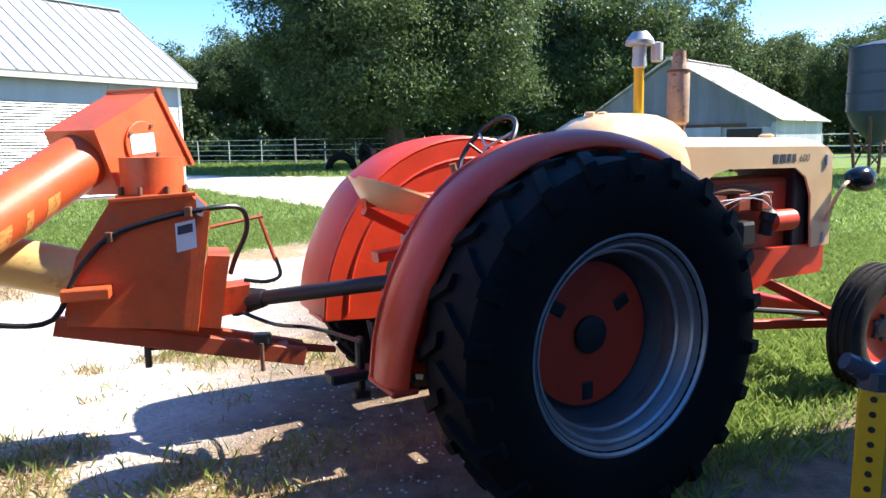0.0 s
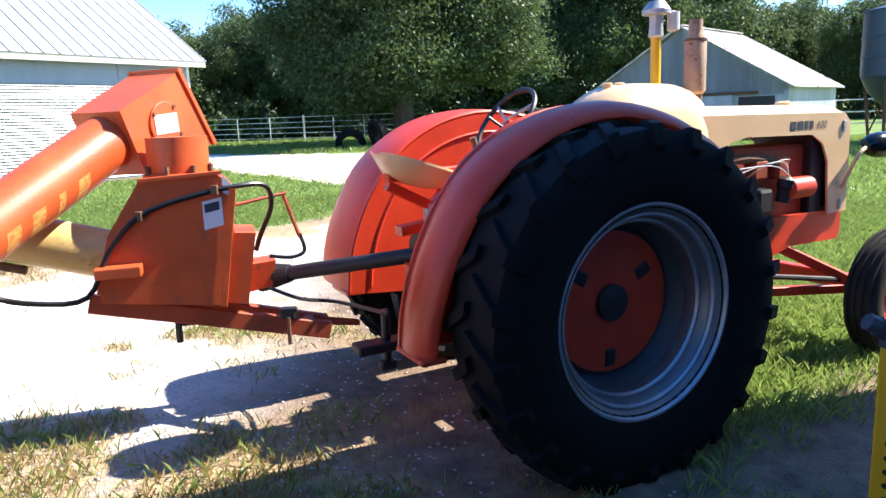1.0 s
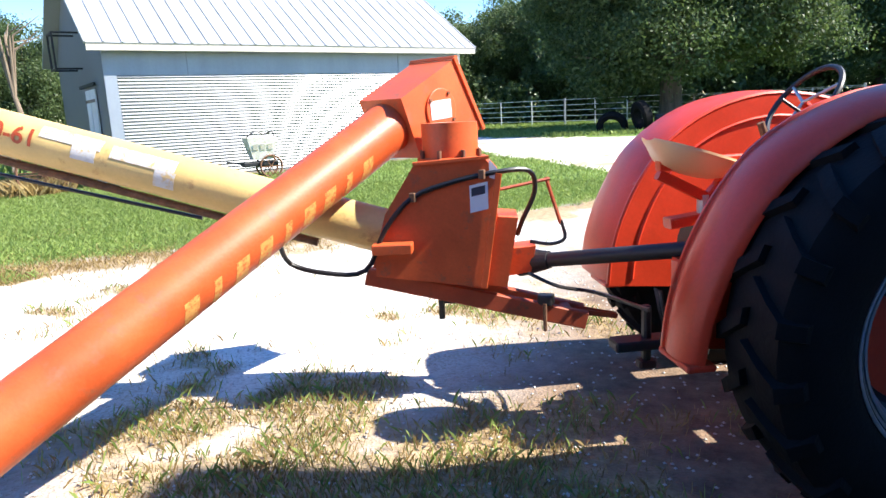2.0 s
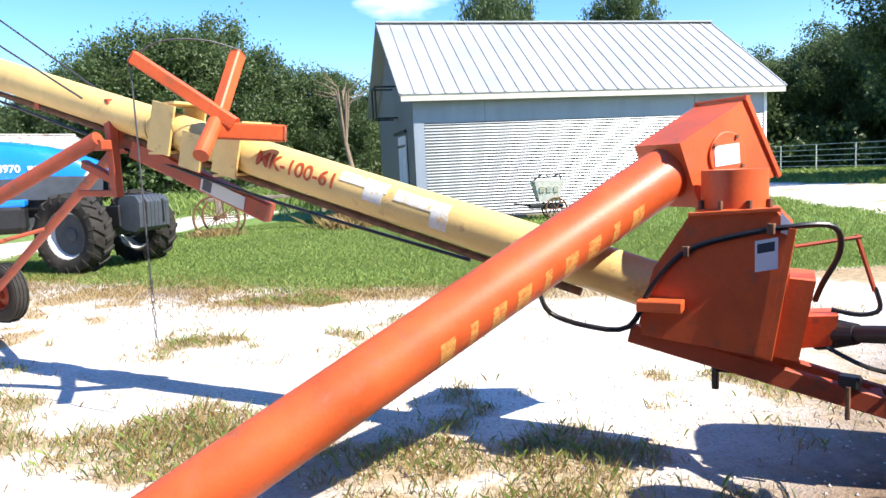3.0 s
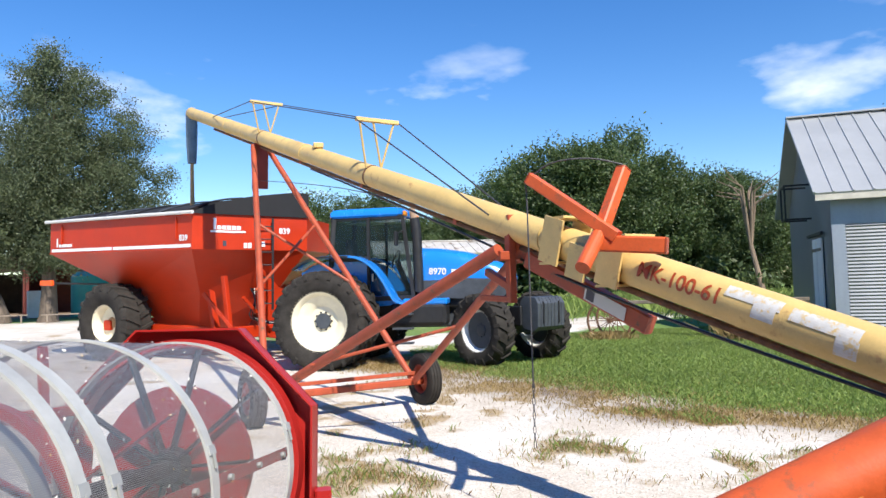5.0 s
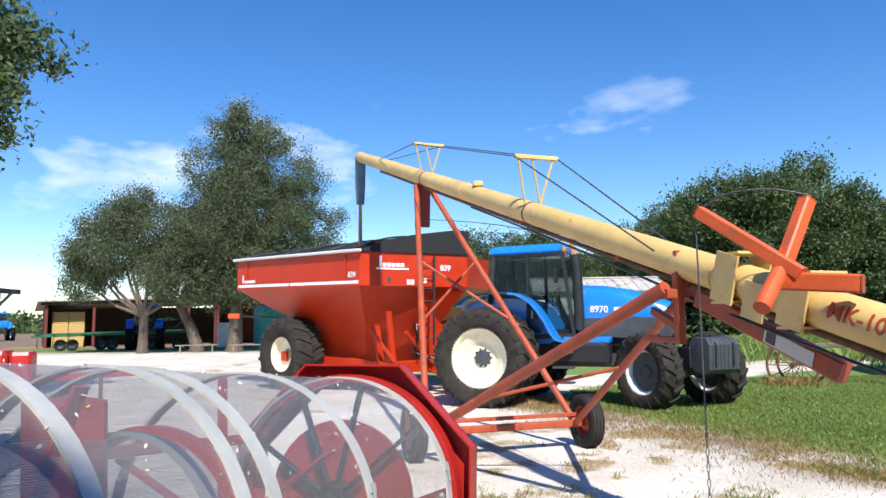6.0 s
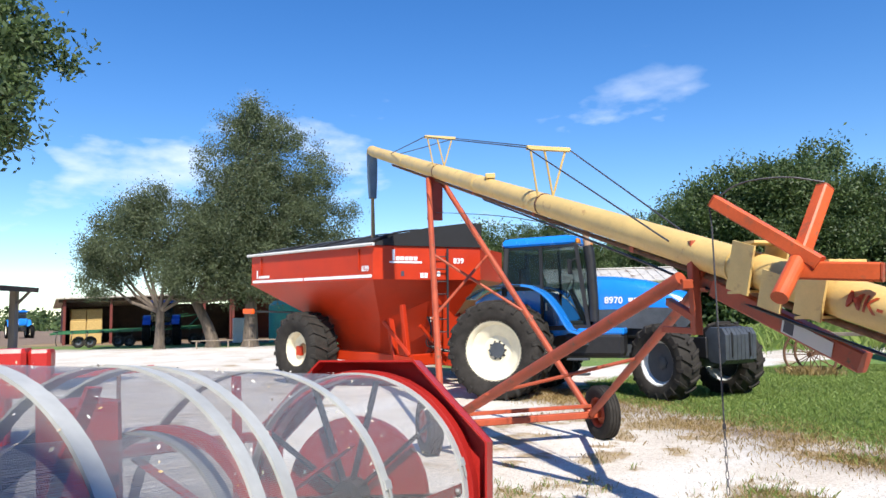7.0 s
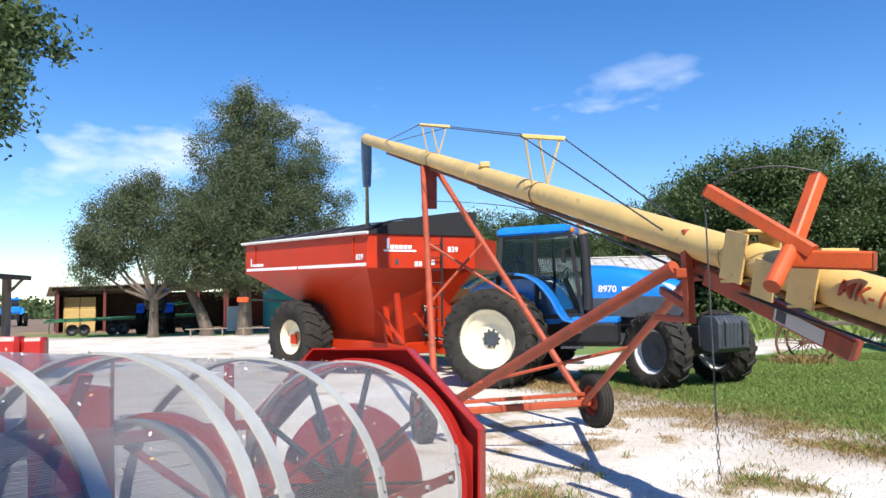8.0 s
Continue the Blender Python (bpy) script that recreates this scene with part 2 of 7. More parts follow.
M_LEAF = leaf_mat("summer_leaves", (0.05, 0.09, 0.026), (0.15, 0.215, 0.07))
M_LEAF_DARK = leaf_mat("dense_dark_leaves", (0.05, 0.09, 0.03), (0.17, 0.24, 0.085))
M_LEAF_GREY = leaf_mat("grey_green_leaves", (0.06, 0.09, 0.04), (0.20, 0.24, 0.12))
M_GRASS = leaf_mat("lawn_grass", (0.17, 0.27, 0.055), (0.41, 0.51, 0.14))
M_DRYGRASS = leaf_mat("dry_grass", (0.30, 0.20, 0.07), (0.55, 0.42, 0.18))


# ---- building blocks ----
def solid(bm, rings, caps=True):
    """Joins rings of equally many points into a closed skin."""
    vs = [[bm.verts.new(p) for p in r] for r in rings]
    k = len(vs[0])
    for a, b in zip(vs, vs[1:]):
        for i in range(k):
            bm.faces.new((a[i], a[(i + 1) % k], b[(i + 1) % k], b[i]))
    if caps:
        bm.faces.new(vs[0][::-1])
        bm.faces.new(vs[-1])
    return vs


def block(bm, c, s, m=None, bev=0.0):
    """A box round c of size s, its edges eased by bev."""
    x, y, z = s[0] / 2, s[1] / 2, s[2] / 2
    b = min(bev, x * 0.9, y * 0.9, z * 0.9)
    rings = []
    if b:
        plan = [(x - b, -y), (x, -y + b), (x, y - b), (x - b, y), (-x + b, y), (-x, y - b), (-x, -y + b), (-x + b, -y)]
        inner = [(x - b, -y + b), (x - b, -y + b), (x - b, y - b), (x - b, y - b), (-x + b, y - b), (-x + b, y - b), (-x + b, -y + b), (-x + b, -y + b)]
        mid = [((p[0] + q[0]) / 2 if abs(p[0]) == x else p[0], (p[1] + q[1]) / 2 if abs(p[1]) == y else p[1]) for p, q in zip(plan, inner)]
        levels = [(-z, mid), (-z + b, plan), (z - b, plan), (z, mid)]
    else:
        plan = [(x, -y), (x, y), (-x, y), (-x, -y)]
        levels = [(-z, plan), (z, plan)]
    for h, pl in levels:
        ring = [Vector((px, py, h)) for px, py in pl]
        if m is not None:
            ring = [m @ v for v in ring]
        rings.append([v + Vector(c) for v in ring])
    solid(bm, rings)


def axes(way):
    w = Vector(way).normalized()
    side = w.cross(Vector((0, 0, 1)))
    side = side.normalized() if side.length > 1e-3 else Vector((1, 0, 0))
    return w, side, side.cross(w).normalized()


def rod(bm, a, b, r, seg=12, r2=None):
    a, b = Vector(a), Vector(b)
    w, s, u = axes(b - a)
    r2 = r if r2 is None else r2
    solid(bm, [[p + (s * math.cos(t) + u * math.sin(t)) * q for t in (2 * math.pi * i / seg for i in range(seg))] for p, q in ((a, r), (b, r2))])


def beam(bm, a, b, wide, high, up=None):
    """A square bar from a to b."""
    a, b = Vector(a), Vector(b)
    w, s, u = axes(b - a)
    if up is not None:
        s = w.cross(Vector(up)).normalized()
        u = s.cross(w).normalized()
    e = min(wide, high) * 0.12
    plan = [(wide / 2 - e, -high / 2), (wide / 2, -high / 2 + e), (wide / 2, high / 2 - e), (wide / 2 - e, high / 2), (-wide / 2 + e, high / 2), (-wide / 2, high / 2 - e), (-wide / 2, -high / 2 + e), (-wide / 2 + e, -high / 2)]
    solid(bm, [[p + s * x + u * y for x, y in plan] for p in (a, b)])


def pipe(bm, pts, r, seg=8, smooth=4):
    """A round pipe along a smooth line through the points."""
    p = [Vector(q) for q in pts]
    line = []
    for i in range(len(p) - 1):
        p0, p1, p2, p3 = p[max(i - 1, 0)], p[i], p[i + 1], p[min(i + 2, len(p) - 1)]
        for k in range(smooth):
            t = k / smooth
            line.append(0.5 * ((2 * p1) + (p2 - p0) * t + (2 * p0 - 5 * p1 + 4 * p2 - p3) * t * t + (3 * p1 - p0 - 3 * p2 + p3) * t ** 3))
    line.append(p[-1])
    rings = []
    s0 = None
    for i, q in enumerate(line):
        w = (line[min(i + 1, len(line) - 1)] - line[max(i - 1, 0)]).normalized()
        if s0 is None:
            s0 = axes(w)[1]
        s0 = (s0 - w * s0.dot(w)).normalized()
        u = s0.cross(w)
        rings.append([q + (s0 * math.cos(t) + u * math.sin(t)) * r for t in (2 * math.pi * k / seg for k in range(seg))])
    solid(bm, rings)


def prism(bm, poly, o, ex, ey, depth):
    """A flat shape (poly in ex, ey from o) pushed along the vector depth."""
    o, ex, ey, depth = Vector(o), Vector(ex), Vector(ey), Vector(depth)
    a = [o + ex * x + ey * y for x, y in poly]
    solid(bm, [a, [q + depth for q in a]])


def lathe(bm, prof, o, way, seg=40, closed=False):
    """A turned shape: prof is (along, radius) from o along way."""
    o = Vector(o)
    w, s, u = axes(way)
    rings = [[o + w * h + (s * math.cos(t) + u * math.sin(t)) * max(r, 1e-4) for t in (2 * math.pi * i / seg for i in range(seg))] for h, r in prof]
    if closed:
        rings.append(rings[0])
        vs = [[bm.verts.new(p) for p in r] for r in rings[:-1]]
        vs.append(vs[0])
        for a, b in zip(vs, vs[1:]):
            for i in range(seg):
                bm.faces.new((a[i], a[(i + 1) % seg], b[(i + 1) % seg], b[i]))
    else:
        solid(bm, rings)


def shell(bm, line, width, thick, o=(0, 0, 0), ex=(1, 0, 0), ez=(0, 0, 1), ey=(0, 1, 0)):
    """A bent sheet: line in (ex, ez), as wide as width = (y0, y1), thickened inwards."""
    o, ex, ez, ey = Vector(o), Vector(ex), Vector(ez), Vector(ey)
    pts = [Vector((x, z)) for x, z in line]
    rings = []
    for i, p in enumerate(pts):
        d = (pts[min(i + 1, len(pts) - 1)] - pts[max(i - 1, 0)]).normalized()
        q = p - Vector((-d.y, d.x)) * thick
        rings.append([o + ex * p.x + ez * p.y + ey * width[0], o + ex * p.x + ez * p.y + ey * width[1], o + ex * q.x + ez * q.y + ey * width[1], o + ex * q.x + ez * q.y + ey * width[0]])
    solid(bm, rings)


def spline(pts, k=5):
    """A smooth line through flat points."""
    p = [Vector(q) for q in pts]
    out = []
    for i in range(len(p) - 1):
        p0, p1, p2, p3 = p[max(i - 1, 0)], p[i], p[i + 1], p[min(i + 2, len(p) - 1)]
        for j in range(k):
            t = j / k
            out.append(tuple(0.5 * ((2 * p1) + (p2 - p0) * t + (2 * p0 - 5 * p1 + 4 * p2 - p3) * t * t + (3 * p1 - p0 - 3 * p2 + p3) * t ** 3)))
    return out + [tuple(p[-1])]


def thing(name, at, label, category, group="", kind=""):
    """A thing's Empty at its base; at is a place or a pose. Parts are then built in its own coordinates."""
    ob = new(name)
    ob.empty_display_size = 0.2
    ob.matrix_basis = at if isinstance(at, Matrix) else Matrix.Translation(at)
    return tagged(ob, label, category, group, kind)


ROOT = {}


def root_of(ob):
    while ob.parent:
        ob = ob.parent
    return ob


def part(name, bm, material, parent, label="", smooth=False, here=False):
    """Links a bmesh as one part. here: its points are given in the world, not in the thing."""
    if here:
        bm.transform(root_of(parent).matrix_basis.inverted())
    bmesh.ops.recalc_face_normals(bm, faces=bm.faces)
    me = bpy.data.meshes.new(name)
    bm.to_mesh(me)
    bm.free()
    me.materials.append(material)
    if smooth:
        me.shade_smooth()
        me.set_sharp_from_angle(angle=radians(38))
    ob = new(name, me)
    ob.parent = parent
    if label:
        ob["label"] = label
    return ob


def lone(name, bm, material, label, category, group="", kind="", smooth=False):
    me = bpy.data.meshes.new(name)
    bmesh.ops.recalc_face_normals(bm, faces=bm.faces)
    bm.to_mesh(me)
    bm.free()
    me.materials.append(material)
    if smooth:
        me.shade_smooth()
        me.set_sharp_from_angle(angle=radians(38))
    return tagged(new(name, me), label, category, group, kind)


def B():
    return bmesh.new()


def one(fn, *a, **k):
    bm = B()
    fn(bm, *a, **k)
    return bm


def words(text, high, material, parent, place, name="lettering", label="", bend=0.0, shear=0.0, bold=0.0, here=False):
    """Raised lettering; place is the pose of its left lower corner, bend the radius of the tube it is painted on."""
    cu = bpy.data.curves.new(name, "FONT")
    cu.body, cu.size, cu.shear, cu.offset = text, high * 1.4, shear, bold
    tmp = bpy.data.objects.new("tmp", cu)
    me = bpy.data.meshes.new_from_object(tmp)
    bpy.data.objects.remove(tmp)
    bm = B()
    bm.from_mesh(me)
    bpy.data.meshes.remove(me)
    if bend:
        bmesh.ops.subdivide_edges(bm, edges=[e for e in bm.edges if e.calc_length() > 0.03], cuts=2)
        for v in bm.verts:
            a = v.co.y / bend
            v.co = Vector((v.co.x, bend * math.sin(a), bend * math.cos(a) - bend))
    bm.transform(place)
    return part(name, bm, material, parent, label, here=here)


def cloud_mesh(name, co, faces_per, material):
    """Many small separate faces, co of shape (n, k, 3)."""
    n, k, _ = co.shape
    me = bpy.data.meshes.new(name)
    me.vertices.add(n * k)
    me.vertices.foreach_set("co", co.reshape(-1).astype(np.float32))
    me.loops.add(n * k)
    me.loops.foreach_set("vertex_index", np.arange(n * k, dtype=np.int32))
    me.polygons.add(n)
    me.polygons.foreach_set("loop_start", np.arange(0, n * k, k, dtype=np.int32))
    me.update(calc_edges=True)
    me.materials.append(material)
    return me


rng = np.random.default_rng(7)


def value_noise(x, y, cell, seed):
    x, y = np.asarray(x, float) / cell, np.asarray(y, float) / cell
    xi, yi = np.floor(x).astype(int), np.floor(y).astype(int)
    fx, fy = x - xi, y - yi
    fx, fy = fx * fx * (3 - 2 * fx), fy * fy * (3 - 2 * fy)

    def corner(a, b):
        h = (a * 374761393 + b * 668265263 + seed * 974634) & 0x7FFFFFFF
        h = ((h ^ (h >> 13)) * 1274126177) & 0x7FFFFFFF
        return ((h ^ (h >> 16)) & 0xFFFF) / 65535.0

    return (corner(xi, yi) * (1 - fx) + corner(xi + 1, yi) * fx) * (1 - fy) + (corner(xi, yi + 1) * (1 - fx) + corner(xi + 1, yi + 1) * fx) * fy


def rough_noise(x, y, cell, seed):
    return 0.55 * value_noise(x, y, cell, seed) + 0.3 * value_noise(x, y, cell / 2.7, seed + 1) + 0.15 * value_noise(x, y, cell / 7, seed + 2)


def ground_z(x, y):
    r = np.minimum(np.hypot(x, y), 140.0)
    return 0.008 * np.maximum(0.0, r - 8.0) + 0.03 * (rough_noise(x, y, 2.5, 11) - 0.5)


def on(x, y, z=0.0):
    return (x, y, float(ground_z(x, y)) + z)


# ---- ground ----
def step(v, w):
    return np.clip(v / w * 0.5 + 0.5, 0, 1)


def lawn(x, y):
    """How far the ground is grown over with grass: 0 gravel, 1 turf."""
    n = rough_noise(x, y, 1.6, 3) - 0.5
    f1 = y - (8.9 + 0.37 * x)
    f2 = y - (7.0 + 1.1 * (x + 6.9))
    road_edge = 16.85 - 1.315 * (x + 2.53) - y
    a = np.minimum(np.minimum(f1, f2), np.minimum(road_edge, -1.9 - x + 0 * y)) + n * 1.6
    a = np.minimum(a, 30 + 0 * x)
    strip = 0.844 * x + 0.537 * y
    a = np.minimum(a, np.maximum(strip + 12.7, -16.1 - strip) + n)
    b = np.minimum(x - 0.9, np.minimum(y - 2.2, y - (4.35 + 0.85 * (x - 2.6)))) + n * 0.9
    c = np.minimum(y - (33.0 - 0.5 * (x + 7)), 400 + 0 * x) + n * 3
    d = np.minimum(-x - 42.0, 400 + 0 * x) + n * 5
    e = np.where((x > 1.5) & (y > 8), y - 8.0, -5.0)
    m = np.maximum(np.maximum(a, b), np.maximum(c, np.maximum(e, -99 + 0 * x)))
    far_west = step(-np.abs(x + 47) + 4 + n * 4, 2.0) * (y < 5) * 0.8
    return np.maximum(step(m, 0.5), far_west)


def verge(x, y):
    """The worn band of dry mown grass between the lawn and the gravel."""
    n = rough_noise(x, y, 1.6, 3) - 0.5
    f = np.minimum(y - (8.9 + 0.37 * x), y - (7.0 + 1.1 * (x + 6.9))) + n * 1.6
    return np.exp(-((f + 0.6) / 1.05) ** 2) * (x < -1.9) * (x > -24)


def tufts(x, y):
    """Loose grass and weeds in the gravel near the machines."""
    n = rough_noise(x, y, 1.1, 21)
    near = np.exp(-(((x + 2.2) / 2.6) ** 2 + ((y - 2.9) / 1.1) ** 2))
    left = np.exp(-(((x + 4.6) / 1.3) ** 2 + ((y - 1.9) / 0.9) ** 2))
    under = np.exp(-(((x - 0.2) / 2.0) ** 2 + ((y - 2.3) / 0.9) ** 2)) * 1.2
    edge = verge(x, y) * 1.15
    spots = np.clip((rough_noise(x, y, 0.45, 77) - 0.57) * 5.0, 0, 0.75) * (np.abs(x + 5) < 6.5) * (y > 0.6) * (y < 7.5) * np.clip(rough_noise(x, y, 2.4, 78) * 2.2 - 0.5, 0, 1)
    return np.maximum(spots, np.clip((n - 0.52) * 4.0 + 1.12 * np.maximum(np.maximum(near, left), np.maximum(under, edge)) - 0.55, 0, 1))


def spaced(lo, hi, fine_lo, fine_hi, fine, grow):
    mid = list(np.arange(fine_lo, fine_hi, fine))
    up, s = [mid[-1]], fine
    while up[-1] < hi:
        s *= grow
        up.append(up[-1] + s)
    down, s = [mid[0]], fine
    while down[-1] > lo:
        s *= grow
        down.append(down[-1] - s)
    return np.array(down[:0:-1] + mid + up[1:])


GX, GY = spaced(-900, 900, -16, 5, 0.085, 1.09), spaced(-900, 900, -2, 13, 0.085, 1.09)
gx, gy = np.meshgrid(GX, GY, indexing="ij")
gz = ground_z(gx, gy) + np.where(np.hypot(gx, gy) < 40, 0.012 * (rough_noise(gx, gy, 0.35, 31) - 0.5), 0)
nx, ny = gx.shape
ground_me = bpy.data.meshes.new("ground")
idx = np.arange(nx * ny).reshape(nx, ny)
quads = np.stack([idx[:-1, :-1], idx[1:, :-1], idx[1:, 1:], idx[:-1, 1:]], -1).reshape(-1, 4)
ground_me.vertices.add(nx * ny)
ground_me.vertices.foreach_set("co", np.stack([gx, gy, gz], -1).reshape(-1).astype(np.float32))
ground_me.loops.add(quads.size)
ground_me.loops.foreach_set("vertex_index", quads.reshape(-1).astype(np.int32))
ground_me.polygons.add(len(quads))
ground_me.polygons.foreach_set("loop_start", np.arange(0, quads.size, 4, dtype=np.int32))
ground_me.update(calc_edges=True)
def soil_and_shade(x, y):
    """Bare brown dirt by the old tractor's front wheel and far across the yard, widened to paint shade under the
    tractor.
    """
    n = rough_noise(x, y, 1.3, 51) - 0.5
    near = np.minimum(x + 1.5, 9.0 - x) + n
    sandy = np.exp(-(((x + 3.7) / 1.3) ** 2 + ((y - 2.3) / 0.8) ** 2)) * np.clip(0.45 + n * 2.0, 0, 0.8)
    band = sandy + verge(x, y) * np.clip(0.75 + n * 1.2, 0, 1)
    return np.maximum(np.maximum(step(near, 0.6) * (y < 9) * (y > -6), band), step(-x - 44 + n * 6, 3.0) * (y < 0))


for nm, val in (("turf", lawn(gx, gy)), ("weeds", tufts(gx, gy)), ("soil_and_shade", soil_and_shade(gx, gy))):
    at = ground_me.attributes.new(nm, "FLOAT", "POINT")
    at.data.foreach_set("value", val.reshape(-1).astype(np.float32))
ground_me.shade_smooth()


def ground_material():
    m = bpy.data.materials.new("gravel_and_turf")
    m.use_nodes = True
    n, l = m.node_tree.nodes, m.node_tree.links
    b = n["Principled BSDF"]
    tc = n.new("ShaderNodeTexCoord")

    def noise_tex(scale, detail=4.0, rough=0.6):
        t = n.new("ShaderNodeTexNoise")
        t.inputs["Scale"].default_value, t.inputs["Detail"].default_value, t.inputs["Roughness"].default_value = scale, detail, rough
        l.new(tc.outputs["Object"], t.inputs["Vector"])
        return t.outputs["Fac"]

    def ramp(fac, stops):
        r = n.new("ShaderNodeValToRGB")
        while len(r.color_ramp.elements) < len(stops):
            r.color_ramp.elements.new(0.5)
        for e, (p, c) in zip(r.color_ramp.elements, stops):
            e.position, e.color = p, (*c, 1)
        l.new(fac, r.inputs["Fac"])
        return r.outputs["Color"]

    def mixed(fac, a, c):
        x = n.new("ShaderNodeMix")
        x.data_type = "RGBA"
        l.new(fac, x.inputs["Factor"])
        l.new(a, x.inputs["A"])
        l.new(c, x.inputs["B"])
        return x.outputs["Result"]

    def calc(op, a, c):
        x = n.new("ShaderNodeMath")
        x.operation, x.use_clamp = op, True
        for s, v in zip(x.inputs, (a, c)):
            if isinstance(v, float):
                s.default_value = v
            else:
                l.new(v, s)
        return x.outputs["Value"]

    vor = n.new("ShaderNodeTexVoronoi")
    vor.inputs["Scale"].default_value = 55.0
    l.new(tc.outputs["Object"], vor.inputs["Vector"])
    chips = ramp(vor.outputs["Color"], [(0.0, (0.26, 0.225, 0.18)), (0.3, (0.56, 0.52, 0.46)), (0.55, (0.68, 0.65, 0.60)), (1.0, (0.80, 0.78, 0.74))])
    sand = ramp(noise_tex(0.55), [(0.38, (0.72, 0.69, 0.64)), (0.56, (0.56, 0.47, 0.36)), (0.66, (0.46, 0.36, 0.25))])
    gravel = n.new("ShaderNodeMix")
    gravel.data_type = "RGBA"
    gravel.inputs["Factor"].default_value = 0.45
    l.new(chips, gravel.inputs["A"])
    l.new(sand, gravel.inputs["B"])
    turf = ramp(noise_tex(9.0, 6.0), [(0.3, (0.07, 0.13, 0.025)), (0.6, (0.16, 0.25, 0.05)), (0.8, (0.27, 0.28, 0.09))])
    dry = ramp(noise_tex(14.0, 6.0), [(0.3, (0.20, 0.13, 0.055)), (0.7, (0.46, 0.34, 0.18))])

    def attr(name):
        a = n.new("ShaderNodeAttribute")
        a.attribute_name = name
        return a.outputs["Fac"]

    ragged = noise_tex(4.0, 8.0, 0.7)
    weeds = calc("MULTIPLY", calc("SUBTRACT", calc("ADD", attr("weeds"), ragged), 0.62), 2.2)
    # brown dirt, darkened so it also carries the shade round the old tractor
    earth_and_shade = ramp(noise_tex(6.0, 8.0, 0.7), [(0.3, (0.10, 0.066, 0.042)), (0.7, (0.29, 0.20, 0.135))])
    base = mixed(attr("soil_and_shade"), gravel.outputs["Result"], earth_and_shade)
    base = mixed(weeds, base, dry)
    grown = calc("MULTIPLY", calc("SUBTRACT", calc("ADD", attr("turf"), calc("MULTIPLY", ragged, 0.5)), 0.6), 3.0)
    base = mixed(grown, base, mixed(calc("MULTIPLY", calc("SUBTRACT", noise_tex(0.8, 6.0), 0.56), 3.0), turf, dry))
    l.new(base, b.inputs["Base Color"])
    b.inputs["Roughness"].default_value = 0.95
    bp = n.new("ShaderNodeBump")
    bp.inputs["Strength"].default_value, bp.inputs["Distance"].default_value = 0.55, 0.016
    hgt = calc("ADD", calc("MULTIPLY", vor.outputs["Distance"], 0.8), calc("MULTIPLY", noise_tex(25.0), 0.6))
    l.new(hgt, bp.inputs["Height"])
    l.new(bp.outputs["Normal"], b.inputs["Normal"])
    return m


ground_me.materials.append(ground_material())
tagged(new("ground", ground_me), "white gravel farmyard with green lawn and dry weeds", "ground", kind="structure")


# ---- buildings ----
def corrugated(bm, a, b, z0, z1, pitch, deep, out, upright=True, n_max=400):
    """A sheet of ridged tin from a to b (plan), ridges upright or lying, standing proud along out."""
    a, b, out = Vector((*a, 0)), Vector((*b, 0)), Vector((*out, 0))
    if upright:
        length = (b - a).length
        k = min(n_max, int(length / pitch * 4))
        rows = [[a.lerp(b, i / k) + out * (deep * (0.5 + 0.5 * math.sin(2 * math.pi * i / 4))) + Vector((0, 0, z)) for i in range(k + 1)] for z in (z0, z1)]
    else:
        k = min(n_max, int((z1 - z0) / pitch * 4))
        rows = [[p + out * (deep * (0.5 + 0.5 * math.sin(2 * math.pi * i / 4))) + Vector((0, 0, z0 + (z1 - z0) * i / k)) for i in range(k + 1)] for p in (a, b)]
    v = [[bm.verts.new(p) for p in r] for r in rows]
    back = [[bm.verts.new(p - out * 0.02) for p in r] for r in rows]
    for s in (v, back):
        for i in range(len(s[0]) - 1):
            bm.faces.new((s[0][i], s[0][i + 1], s[1][i + 1], s[1][i]))
    for r in (0, 1):
        for i in range(len(v[0]) - 1):
            bm.faces.new((v[r][i], v[r][i + 1], back[r][i + 1], back[r][i]))
    for i in (0, -1):
        bm.faces.new((v[0][i], v[1][i], back[1][i], back[0][i]))


def roof_slab(bm, a, b, c, d, thick):
    pts = [Vector(p) for p in (a, b, c, d)]
    nrm = (pts[1] - pts[0]).cross(pts[3] - pts[0]).normalized()
    nrm = nrm if nrm.z > 0 else -nrm
    solid(bm, [[p - nrm * thick for p in pts], pts])


